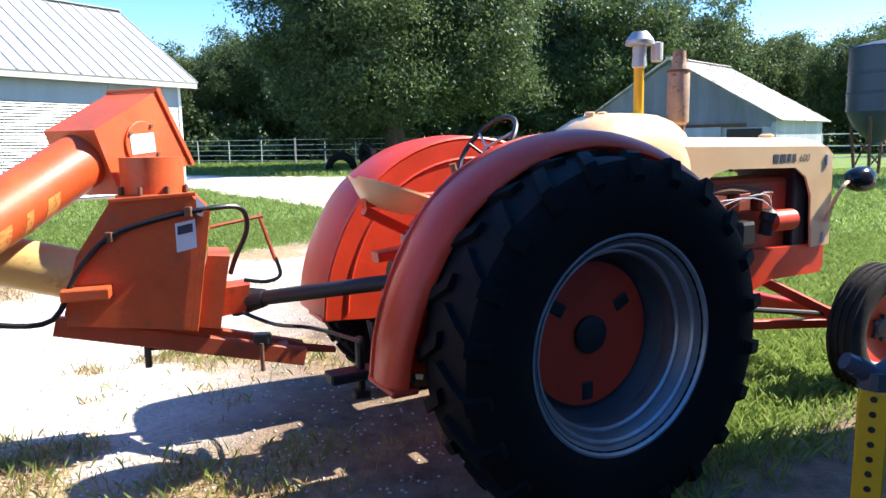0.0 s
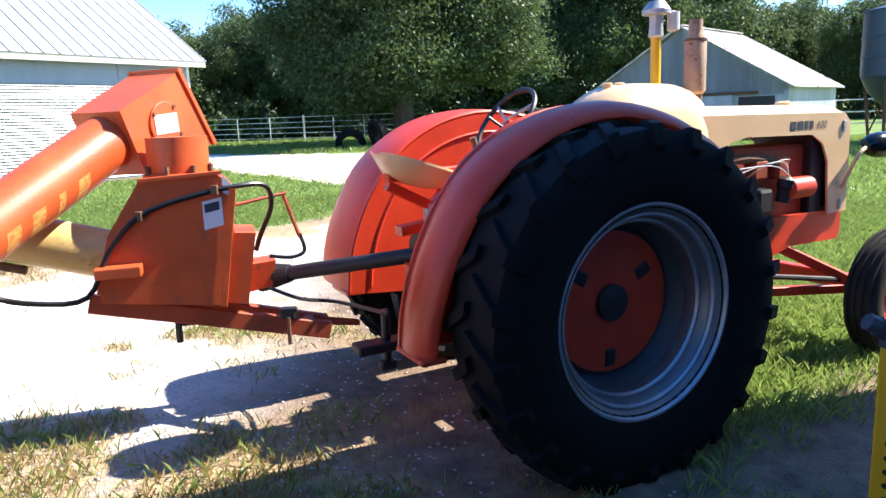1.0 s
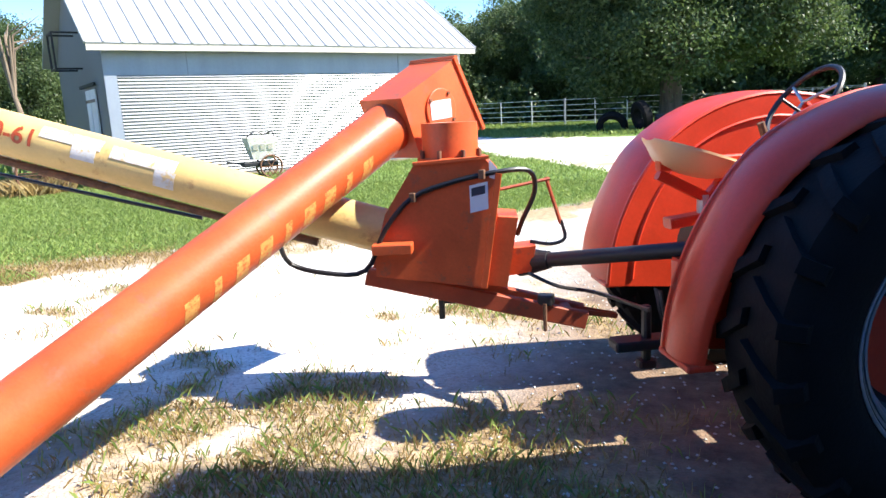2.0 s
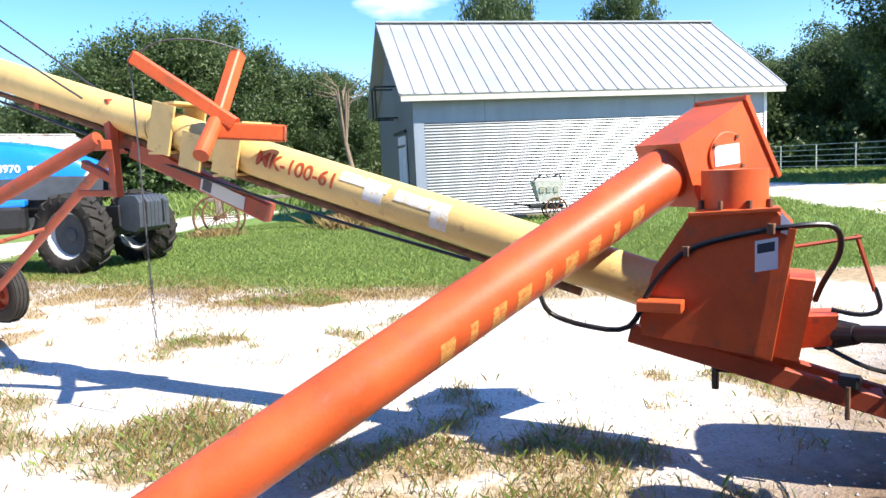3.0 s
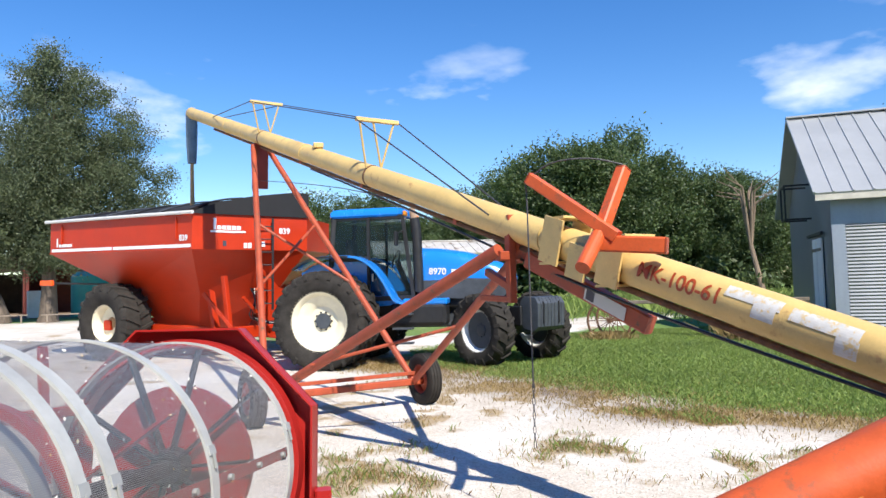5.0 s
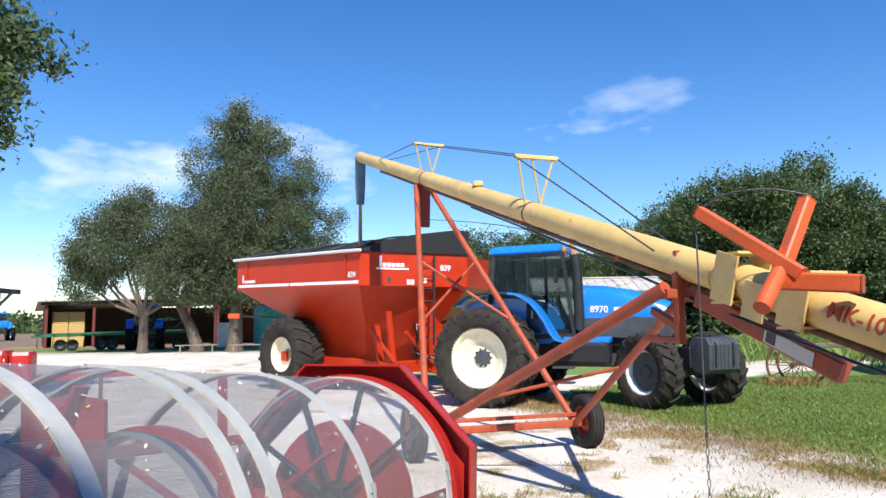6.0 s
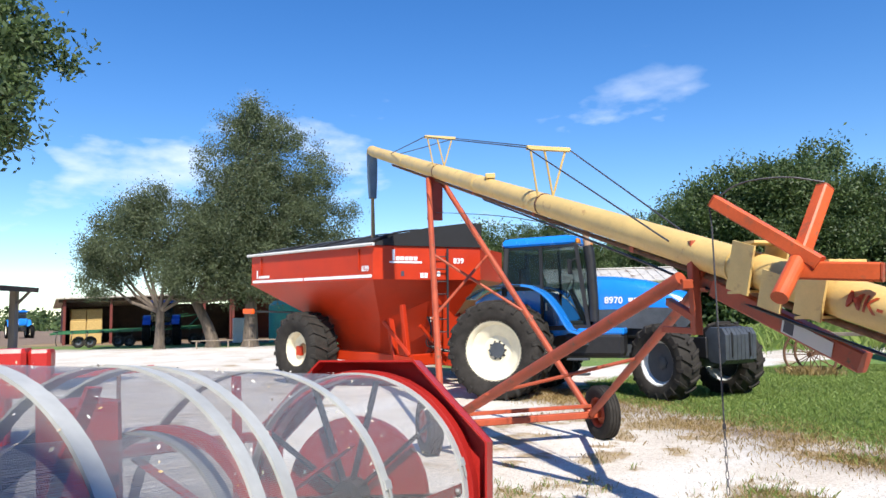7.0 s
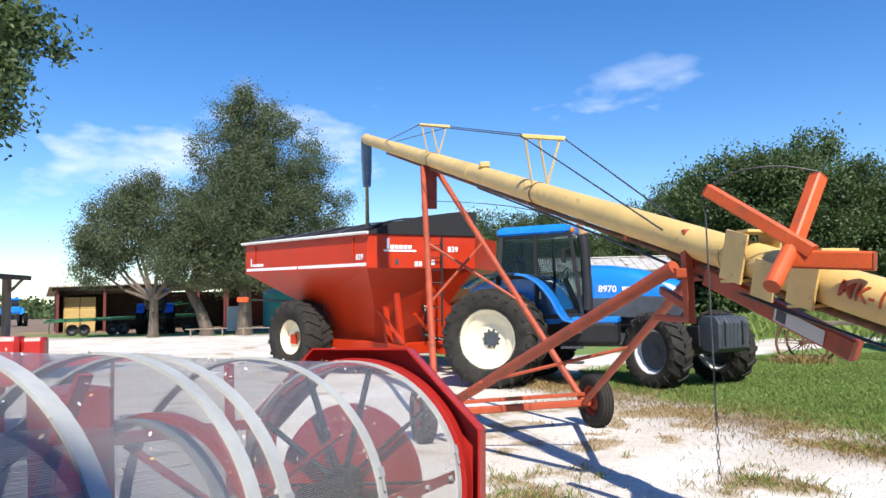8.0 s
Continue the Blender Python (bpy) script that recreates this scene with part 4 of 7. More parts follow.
tree(on(-43.5, -14.2), [(0.4, 2.6, 5.6, 2.6, 2.2), (0.5, 2.8, 8.6, 3.1, 2.6), (0.3, 4.9, 7.0, 2.5, 2.3), (0.5, 1.7, 11.0, 2.6, 2.4), (0.2, 4.6, 11.0, 2.5, 2.2), (0.8, 3.2, 12.6, 2.2, 1.9), (0, 6.8, 7.2, 1.9, 1.8), (0.2, 0.6, 6.2, 2.2, 2.1), (0.5, 0.9, 9.2, 1.7, 1.5), (0.2, 5.9, 9.4, 1.5, 1.6), (0.6, 3.4, 4.2, 1.8, 1.2), (0.4, 7.6, 5.8, 1.2, 1.0), (0.3, 2.6, 13.6, 1.2, 1.0)],
     0.36, 3.0, "tall grey-green yard tree with a leaning trunk", M_LEAF_GREY, M_BARK, 1250, 120, 0.062, 0.36, lean_by=(0.0, -1.2))
tree(on(-42.0, -16.9), [(0, -1.6, 6.6, 2.3, 1.9), (0.3, 0.6, 7.0, 2.3, 2.0), (0.4, -2.9, 6.0, 1.6, 1.4), (0.3, 1.4, 4.6, 1.9, 1.6), (0.2, -2.8, 4.9, 1.3, 1.1), (0.1, -3.4, 4.2, 1.0, 1.0), (0.2, 2.6, 6.4, 1.5, 1.5), (0.3, -1.2, 8.0, 1.3, 0.9), (0.2, 2.2, 3.8, 1.2, 0.9)],
     0.27, 2.4, "smaller grey-green yard tree with a pale trunk", M_LEAF_GREY, M_BARK, 640, 120, 0.062, 0.34)
tree(on(-43.2, -11.8), [(0.4, 0.5, 5.4, 2.0, 1.6), (0, -0.8, 6.4, 2.0, 1.8)], 0.42, 3.2, "shaded yard tree trunk beside the grain cart", M_LEAF_GREY, M_BARK, 150, 60, 0.13, 0.4)
tree(on(-15.2, -12.2), [(1.0, 2.6, 7.4, 1.5, 1.4), (0.4, 1.4, 8.4, 1.7, 1.5), (1.0, 3.1, 6.2, 0.9, 0.8), (-1.2, -0.8, 8.0, 2.0, 1.7)], 0.3, 4.2, "dark tree whose boughs hang over the yard", M_LEAF_DARK, M_BARK, 420, 60, 0.08, 0.26)
tree(on(20.5, 24.0), [(-2.6, 0.6, 10.2, 1.6, 1.0), (-0.5, 0.2, 11.0, 2.2, 1.6), (1.8, 0, 9.6, 2.2, 1.8)], 0.35, 6.0, "tall thin-leaved tree behind the hopper bin", M_LEAF, M_BARK, 160, 40, 0.12, 0.4)
dead = B()
for k in range(14):
    a, b = rng.uniform(0, 6.28), rng.uniform(0.5, 1.0)
    p = Vector((0.4 * math.cos(a), 0.4 * math.sin(a), 4.5 + 2.2 * b))
    q = p + Vector((math.cos(a) * 1.4, math.sin(a) * 1.4, rng.uniform(0.2, 1.3)))
    rod(dead, (0.1, 0, 3.0), p, 0.09, 6, 0.05)
    rod(dead, p, q, 0.05, 5, 0.015)
snag = thing("bare_tree", on(-35.5, 27.5), "pale half-dead tree with bare limbs", "tree")
sn = B()
rod(sn, (0.9, 0.2, -0.2), (0.1, 0, 3.2), 0.2, 10, 0.13)
part("trunk", sn, M_BARK_PALE, snag)
part("limb", dead, M_BARK_PALE, snag)
far = []
for i in range(150):
    a = radians(rng.uniform(82, 128))
    d = rng.uniform(150, 320)
    x, y = -math.sin(a) * d, math.cos(a) * d
    far.append((x, y, float(ground_z(x, y)) + 2.0, rng.uniform(3, 7), rng.uniform(1.8, 3.4)))
tagged(new("distant_woods", cloud_mesh("distant_woods", leaf_cards(crown_points(far, 1500, 14, 0.9), 0.6), 1, M_LEAF)), "distant green treeline on the horizon", "woods", kind="stuff")


# ---- grass ----
def blades(name, x, y, tall, wide, material, label):
    n = len(x)
    z = ground_z(x, y)
    a = rng.uniform(0, 2 * np.pi, n)
    h = tall * rng.uniform(0.5, 1.4, n)
    lx, ly = rng.normal(size=n) * h * 0.45, rng.normal(size=n) * h * 0.45
    wx, wy = np.cos(a) * wide, np.sin(a) * wide
    co = np.stack([np.stack([x - wx, y - wy, z - 0.01], 1), np.stack([x + wx, y + wy, z - 0.01], 1), np.stack([x + wx * 0.6 + lx * 0.45, y + wy * 0.6 + ly * 0.45, z + h * 0.62], 1), np.stack([x + lx, y + ly, z + h * 0.95], 1)], 1)
    return tagged(new(name, cloud_mesh(name, co, 1, material)), label, "grass", kind="stuff")


def scatter(n, x0, x1, y0, y1, fn, power=1.0):
    x, y = rng.uniform(x0, x1, n), rng.uniform(y0, y1, n)
    keep = rng.uniform(size=n) < fn(x, y) ** power
    return x[keep], y[keep]


x, y = scatter(190000, 0.9, 7.0, 2.2, 11.0, lawn)
blades("lawn_grass", x, y, 0.085, 0.0035, M_GRASS, "bright green lawn grass beside the old tractor")
x, y = scatter(90000, 1.0, 20, 10, 30, lawn)
blades("lawn_grass", x, y, 0.10, 0.014, M_GRASS, "green lawn grass running back to the old shed")
x, y = scatter(330000, -20, -1.5, 3.6, 15, lawn)
blades("lawn_grass", x, y, 0.06, 0.006, M_GRASS, "mown green lawn in front of the barn")
x, y = scatter(90000, -22, 1.0, 15, 30, lawn)
blades("lawn_grass", x, y, 0.08, 0.013, M_GRASS, "mown green lawn running back beside the barn")
x, y = scatter(150000, -8.5, 2.4, 0.6, 5.6, tufts, 1.5)
k = rng.uniform(size=len(x)) < 0.24
blades("weed_grass", x[k], y[k], 0.07, 0.003, M_GRASS, "green weeds growing through the gravel")
blades("dry_weeds", x[~k], y[~k], 0.045, 0.003, M_DRYGRASS, "dry straw-coloured weeds in the gravel")
x, y = scatter(110000, -16, -2, 1.5, 8.5, lambda x, y: verge(x, y) * 0.6 + tufts(x, y) ** 1.5 * 0.4)
blades("dry_weeds", x, y, 0.05, 0.005, M_DRYGRASS, "dry mown grass along the edge of the lawn")
x, y = scatter(60000, -30, 12, 33, 52, lambda x, y: lawn(x, y) * 0.8)
blades("pasture_grass", x, y, 0.22, 0.02, M_GRASS, "rough pasture grass behind the fence")
x, y = rng.normal(-31, 4, 9000), rng.normal(21, 4, 9000)
blades("tall_weeds", x, y, 0.7, 0.02, M_GRASS, "tall weeds growing beside the barn")

# loose stones on the gravel
sx, sy = rng.uniform(-9, 1, 9000), rng.uniform(0.8, 9, 9000)
keep = (lawn(sx, sy) < 0.3) & (rng.uniform(size=9000) < np.exp(-np.hypot(sx + 2, sy - 3) / 4))
sx, sy = sx[keep], sy[keep]
sz = ground_z(sx, sy)
tri = []
for ax in range(8):
    s = rng.uniform(0.006, 0.016, len(sx))
    q = np.array([(1, 0, 0), (0, 1, 0), (-1, 0, 0), (0, -1, 0)])
    a, b = q[ax % 4], q[(ax + 1) % 4]
    top = 0.8 if ax < 4 else -0.5
    base = np.stack([sx, sy, sz + 0.004], 1)
    tri.append(np.stack([base + a * 0.011, base + b * 0.011, base + np.array([0, 0, top * 0.011])], 1))
tagged(new("gravel_stones", cloud_mesh("gravel_stones", np.concatenate(tri), 1, M_STONE)), "loose pale limestone chips on the yard", "gravel", kind="stuff")


# added plain timber wall, unseen behind the camera, to block sky light
wall_bm = B()
block(wall_bm, (4.0, -4.3, 2.1), (15.0, 0.18, 4.6))
for k in range(49):
    block(wall_bm, (-3.35 + 0.306 * k, -4.2, 2.1), (0.29, 0.03, 4.5), bev=0.006)
me_ = bpy.data.meshes.new("sky_block_wall")
bmesh.ops.recalc_face_normals(wall_bm, faces=wall_bm.faces)
wall_bm.to_mesh(me_)
wall_bm.free()
me_.materials.append(M_SHED_DARK)
tagged(new("sky_block_wall", me_), "added unseen dark board wall that blocks sky light", "wall", kind="structure")


# ---- wheels ----
def wheel(parent, c, R, width, rim_r, rubber, rim_m, disc_m, out, lugs=0, dish=0.05, hub_r=0.07, bolts=8, hub_m=None, ribs=0, lug_h=0.04, holes=0, disc_r=0.88):
    """A wheel whose axle lies along y; out is the side (+1, -1) that its disc shows to."""
    c = Vector(c)
    h = width / 2
    w = part("wheel", one(lathe, [(-h * 0.72, rim_r * 0.99), (-h * 0.78, rim_r * 1.03), (-h * 0.7, rim_r * 1.05), (-h * 0.6, rim_r * 0.98), (-h * 0.25, rim_r * 0.9), (h * 0.25, rim_r * 0.9), (h * 0.6, rim_r * 0.98), (h * 0.7, rim_r * 1.05), (h * 0.78, rim_r * 1.03), (h * 0.72, rim_r * 0.99), (h * 0.55, rim_r * 0.93), (h * 0.22, rim_r * 0.86), (-h * 0.22, rim_r * 0.86), (-h * 0.55, rim_r * 0.93)], c, (0, 1, 0), 48, closed=True), rim_m, parent, "steel wheel rim", smooth=True)
    prof = [(-h * 0.74, rim_r), (-h * 0.95, rim_r + (R - rim_r) * 0.22), (-h * 1.02, rim_r + (R - rim_r) * 0.5), (-h * 0.96, R - (R - rim_r) * 0.2), (-h * 0.84, R - lug_h), (-h * 0.4, R - lug_h * 0.7)]
    prof = prof + [(-a, r) for a, r in prof[::-1]] + [(h * 0.4, rim_r * 0.93), (-h * 0.4, rim_r * 0.93)]
    tyre = B()
    lathe(tyre, prof, c, (0, 1, 0), 56, closed=True)
    for i in range(ribs):
        y = -h * 0.7 + 1.4 * h * i / (ribs - 1)
        lathe(tyre, [(y - 0.012, R - lug_h), (y - 0.01, R), (y + 0.01, R), (y + 0.012, R - lug_h)], c, (0, 1, 0), 56, closed=True)
    part("tyre", tyre, rubber, w, "black rubber tyre", smooth=True)
    for s in (-1, 1) if lugs else ():
        sweep, half = 3.4 / lugs, 1.05 / lugs
        rows = []
        for yy, rr, lift in ((0.02, R - lug_h * 0.9, lug_h), (0.55, R - lug_h, lug_h), (0.93, R - lug_h * 1.5, lug_h * 1.2), (1.0, R - lug_h * 3.2, lug_h * 0.5)):
            ang = sweep * min(yy, 0.93)
            rows.append([c + Vector((math.cos(ang + da) * rad, s * h * yy + (s * 0.018 if yy == 1.0 and rad > rr else 0), math.sin(ang + da) * rad)) for da, rad in ((-half, rr - 0.012), (half, rr - 0.012), (half * 0.75, rr + lift), (-half * 0.75, rr + lift))])
        tread = part("lug", one(solid, rows), rubber, w)
        for i in range(lugs):
            lug = tread if i == 0 else new("lug", tread.data)
            lug.parent = w
            lug.matrix_basis = Matrix.Translation(c) @ Matrix.Rotation(-2 * math.pi * (i + (0.5 if s > 0 else 0)) / lugs, 4, "Y") @ Matrix.Translation(-c)
    y0 = out * (h * 0.2 - dish)
    disc = B()
    lathe(disc, [(-0.012, hub_r), (-0.012, rim_r * 0.5), (-0.012 + out * dish * 0.5, rim_r * 0.62), (-0.012 + out * dish, rim_r * 0.88), (0.012 + out * dish, rim_r * 0.88), (0.012 + out * dish * 0.5, rim_r * 0.62), (0.012, rim_r * 0.5), (0.012, hub_r)] if disc_r > 0.8 else [(-0.012, hub_r), (-0.012, rim_r * disc_r), (0.012 + out * 0.01, rim_r * disc_r), (0.012, rim_r * disc_r * 0.9), (0.012, hub_r)], c + Vector((0, y0, 0)), (0, 1, 0), 48, closed=True)
    d = part("disc", disc, disc_m, w, "painted wheel disc", smooth=True)
    # dark web and bright beads put the rim's shaded gaps and lit edges in colour
    if disc_r < 0.8:
        part("rim_web", one(lathe, [(-0.03 * out, rim_r * disc_r * 0.9), (-0.035 * out, rim_r * 0.8), (out * dish * 0.6, rim_r * 0.87), (out * dish * 0.6 + 0.012, rim_r * 0.85), (-0.02 * out, rim_r * 0.78), (-0.015 * out, rim_r * disc_r * 0.9)], c + Vector((0, y0, 0)), (0, 1, 0), 48, closed=True), M_GREY, w, smooth=True)
        for rr_, yy_ in ((rim_r * 1.045, h * 0.77), (rim_r * 0.945, h * 0.60), (rim_r * 0.875, h * 0.30)):
            part("rim_bead", one(lathe, [(-0.012, rr_ - 0.006), (0.0, rr_ - 0.014), (0.012, rr_ - 0.006), (0.012, rr_ + 0.004), (-0.012, rr_ + 0.004)], c + Vector((0, out * yy_, 0)), (0, 1, 0), 56, closed=True), M_GALV, w, smooth=True)
    hub_m = hub_m or M_DARK
    hb = B()
    lathe(hb, [(0, hub_r * 1.02), (0.05, hub_r), (0.06, hub_r * 0.8), (0.06, 0.001)], c + Vector((0, y0 - out * 0.02, 0)), (0, out, 0), 20)
    part("hub", hb, hub_m, w, smooth=True)
    for i in range(bolts):
        a = 2 * math.pi * i / bolts
        part("bolt", one(rod, c + Vector((math.cos(a) * rim_r * 0.3, y0, math.sin(a) * rim_r * 0.3)), c + Vector((math.cos(a) * rim_r * 0.3, y0 + out * 0.035, math.sin(a) * rim_r * 0.3)), 0.014 + 0.012 * rim_r, 6), hub_m, w)
    for i in range(holes):
        a = 2 * math.pi * i / holes + 0.5
        q = c + Vector((math.cos(a) * rim_r * (0.58 if disc_r > 0.8 else 0.46), y0 + out * dish * 0.4, math.sin(a) * rim_r * 0.58))
        part("clamp", one(block, q + Vector((0, out * 0.005 - out * dish * 0.4 * (disc_r < 0.8), 0)), (0.09, 0.03, 0.06), Matrix.Rotation(-a, 3, "Y"), 0.01), hub_m, w)
    return w


# ---- old orange tractor ----
TR = thing("old_tractor", pose(0.408, 3.891, 0, 0, 0, 28), "old orange and tan farm tractor parked on the grass", "tractor")
AX = -0.19
wheel(TR, (AX, -0.95, 0.77), 0.815, 0.40, 0.455, M_RUBBER, M_RIM_SHADED, M_OLD_RED, -1, lugs=22, dish=0.13, hub_r=0.085, bolts=0, hub_m=M_DARK, lug_h=0.036, holes=3, disc_r=0.72)
wheel(TR, (AX + 0.12, 0.93, 0.77), 0.80, 0.38, 0.455, M_RUBBER, M_RIM_SHADED, M_OLD_RED, 1, lugs=22, dish=0.13, hub_r=0.085, bolts=0, hub_m=M_DARK, lug_h=0.036, holes=3, disc_r=0.72)
for s in (-1, 1):
    wheel(TR, (2.17, 0.71 * s, 0.405), 0.415, 0.20, 0.25, M_RUBBER_DUSTY, M_GALV, M_OLD_RED, s, dish=0.03, hub_r=0.06, bolts=5, hub_m=M_GREY, ribs=4, lug_h=0.018)
# fenders
FL = spline([(0.70, 1.30), (0.48, 1.47), (0.2, 1.60), (-0.14, 1.655), (-0.5, 1.58), (-0.80, 1.38), (-0.98, 1.10), (-1.07, 0.85), (-1.10, 0.64)])
for s in (-1, 1):
    bm = B()
    y = sorted((0.53 * s, 0.86 * s))
    prof = [(0.53, -0.012), (0.545, 0.0), (0.62, 0.018), (0.70, 0.022), (0.78, 0.014), (0.835, -0.012), (0.855, -0.045)]
    rows = []
    for i, (px, pz) in enumerate(FL):
        d2 = (Vector(FL[min(i + 1, len(FL) - 1)]) - Vector(FL[max(i - 1, 0)])).normalized()
        nx_, nz_ = d2.y, -d2.x
        k_ = 1.8 if s > 0 else 1.0 - 0.22 * max(0.0, (i - 22) / (len(FL) - 23))
        ring = [Vector((px + nx_ * hgt, s * (0.53 + (w_ - 0.53) * k_), pz + nz_ * hgt)) for w_, hgt in prof]
        rows.append(ring + [Vector((px + nx_ * (hgt - 0.01), s * (0.53 + (w_ - 0.53) * k_), pz + nz_ * (hgt - 0.01))) for w_, hgt in prof[::-1]])
    solid(bm, rows)
    fen = part("fender", bm, M_OLD_RED, TR, "faded red-orange crowned fender", smooth=True)
    inner = B()
    poly = [(x, z - 0.012) for x, z in FL] + [(-0.75, 0.60), (-0.45, 0.66), (-0.2, 0.95), (0.2, 1.05), (0.5, 1.1)]
    prism(inner, poly, (0, 0.53 * s - 0.006, 0), (1, 0, 0), (0, 0, 1), (0, 0.012, 0))
    part("side_panel", inner, M_OLD_RED, fen)
    for yy in (0.535,):
        part("rolled_edge", one(pipe, [(x, yy * s, z) for x, z in FL[::4] + [FL[-1]]], 0.014, 6, 3), M_OLD_RED, fen, smooth=True)
    part("crease", one(pipe, [(x * 0.86 - 0.02, 0.524 * s, 0.78 + (z - 0.78) * 0.86) for x, z in FL[4::4]], 0.01, 6, 3), M_OLD_RED, fen)
    part("fender_foot", one(block, (-1.06, 0.66 * s, 0.63), (0.12, 0.27, 0.025), bev=0.008), M_OLD_RED, fen)
# hood
hood = B()
side_poly = [(0.8, 1.58), (2.2, 1.56), (2.27, 1.50), (2.28, 0.89), (2.08, 0.88), (2.05, 1.24), (1.99, 1.36), (1.88, 1.425), (1.25, 1.435), (1.12, 1.41), (1.02, 1.35), (0.97, 1.26), (0.8, 1.26)]
for s in (-1, 1):
    part("hood_side", one(prism, side_poly, (0, 0.27 * s - (0.016 if s > 0 else 0), 0), (1, 0, 0), (0, 0, 1), (0, 0.016, 0)), M_OLD_TAN, TR, "pale tan side panel with an arched cutout")
arc = [(0.27 * math.sin(a), 0.065 * math.cos(a) if abs(a) < 1.55 else 0) for a in np.linspace(-1.5708, 1.5708, 13)]
rows = []
for x, z, k in ((0.8, 1.575, 1.0), (1.5, 1.565, 1.0), (2.14, 1.556, 1.0), (2.22, 1.535, 0.98), (2.275, 1.49, 0.95)):
    ring = [Vector((x, y * k, z + h)) for y, h in arc]
    rows.append(ring + [Vector((v.x, v.y * 0.94, v.z - 0.016)) for v in ring[::-1]])
solid(hood, rows)
part("hood", hood, M_OLD_TAN, TR, "pale tan sheet metal hood", smooth=True)
part("grille", one(block, (2.27, 0, 1.2), (0.03, 0.5, 0.6), bev=0.01), M_DARK, TR, "dark radiator grille")
part("hood_cap", one(lathe, [(0, 0.05), (0.02, 0.05), (0.03, 0.03), (0.03, 0.001)], (1.93, 0, 1.62), (0, 0, 1), 16), M_OLD_TAN, TR)
for x0, x1 in ((1.65, 1.71), (1.72, 1.78), (1.79, 1.83), (1.84, 1.88)):
    part("badge", one(block, ((x0 + x1) / 2, -0.2712, 1.49), (x1 - x0 - 0.008, 0.003, 0.052)), M_DECAL_GREY, TR, "dark badge bar")
words("600", 0.05, M_DECAL_GREY, TR, pose(1.905, -0.2722, 1.465, 90, 0, 0), shear=0.25, label="dark model number")
for z in (1.47, 0.94):
    part("latch", one(block, (2.2, -0.275, z), (0.03, 0.012, 0.075), bev=0.004), M_STEEL, TR)
# tank
tank = B()
rings = []
for i in range(13):
    t = -1 + 2 * i / 12
    x = 0.60 + 0.50 * math.copysign(abs(t) ** 0.85, t)
    k = (1 - abs(t) ** 2.6) ** 0.42 if abs(t) < 1 else 0.02
    rings.append([Vector((x, 0.31 * k * math.copysign(abs(math.cos(a)) ** 0.7, math.cos(a)), 1.38 + 0.405 * k * math.copysign(abs(math.sin(a)) ** 0.8, math.sin(a)))) for a in (2 * math.pi * j / 28 for j in range(28))])
solid(tank, rings)
part("fuel_tank", tank, M_OLD_TAN, TR, "rounded pale tan fuel tank", smooth=True)
for x in (0.36, 0.45):
    part("filler_cap", one(lathe, [(0, 0.03), (0.03, 0.03), (0.035, 0.02), (0.035, 0.001)], (x, -0.02, 1.755), (0, 0, 1), 12), M_OLD_TAN, TR)
# pipes above the hood
part("air_cleaner", one(rod, (0.75, 0, 1.74), (0.75, 0, 2.06), 0.031, 14), M_YELLOW, TR, "yellow intake pipe", smooth=True)
cap = part("pre_cleaner", one(lathe, [(2.05, 0.036), (2.06, 0.045), (2.12, 0.04), (2.18, 0.042), (2.185, 0.085), (2.21, 0.085), (2.26, 0.045), (2.262, 0.001)], (0.75, 0, 0), (0, 0, 1), 18), M_STEEL, TR, "weathered metal pre-cleaner cap", smooth=True)
part("glass_jar", one(lathe, [(2.09, 0.03), (2.1, 0.036), (2.2, 0.036), (2.21, 0.001)], (0.87, -0.02, 0), (0, 0, 1), 14), M_SEAL, cap)
part("exhaust_pipe", one(rod, (1.08, 0, 1.58), (1.08, 0, 1.72), 0.04, 14, 0.05), M_RUSTY, TR, "rusty exhaust pipe", smooth=True)
muf = part("muffler", one(lathe, [(1.70, 0.04), (1.73, 0.068), (2.04, 0.068), (2.07, 0.045), (2.165, 0.04)], (1.08, 0, 0), (0, 0, 1), 20), M_MUFFLER, TR, "rust-stained upright muffler", smooth=True)
part("seam", one(lathe, [(2.035, 0.071), (2.05, 0.071)], (1.08, 0, 0), (0, 0, 1), 20), M_RUSTY, muf)
# engine and frame
eng = B()
block(eng, (1.35, 0, 1.08), (1.25, 0.34, 0.56), bev=0.03)
for i in range(4):
    block(eng, (1.0 + 0.22 * i, -0.19, 1.22), (0.14, 0.1, 0.14), bev=0.02)
# darker paint here puts the engine bay's deep shade into the colour
part("engine_block", eng, M_ORANGE_DARK, TR, "red engine block darkened for the bay's shade")
part("radiator", one(block, (2.0, 0, 1.15), (0.14, 0.46, 0.56), bev=0.01), M_DARK, TR)
man = part("manifold", one(pipe, [(1.05, -0.20, 1.28), (1.3, -0.22, 1.30), (1.6, -0.20, 1.27)], 0.028, 10), M_RUSTY, TR)
dis = part("distributor", one(lathe, [(0, 0.045), (0.08, 0.045), (0.1, 0.06), (0.15, 0.055), (0.17, 0.02), (0.17, 0.001)], (1.62, -0.26, 1.0), (0.15, -0.1, 1), 16), M_DARK, TR)
for i in range(4):
    part("ignition_lead", one(pipe, [(1.64 + 0.01 * i, -0.28, 1.16), (1.6 - 0.05 * i, -0.3, 1.28 - 0.01 * i), (1.35 - 0.12 * i, -0.27, 1.22), (1.2 - 0.1 * i, -0.24, 1.12)], 0.0035, 5), M_DECAL if i % 2 else M_DARK, dis)
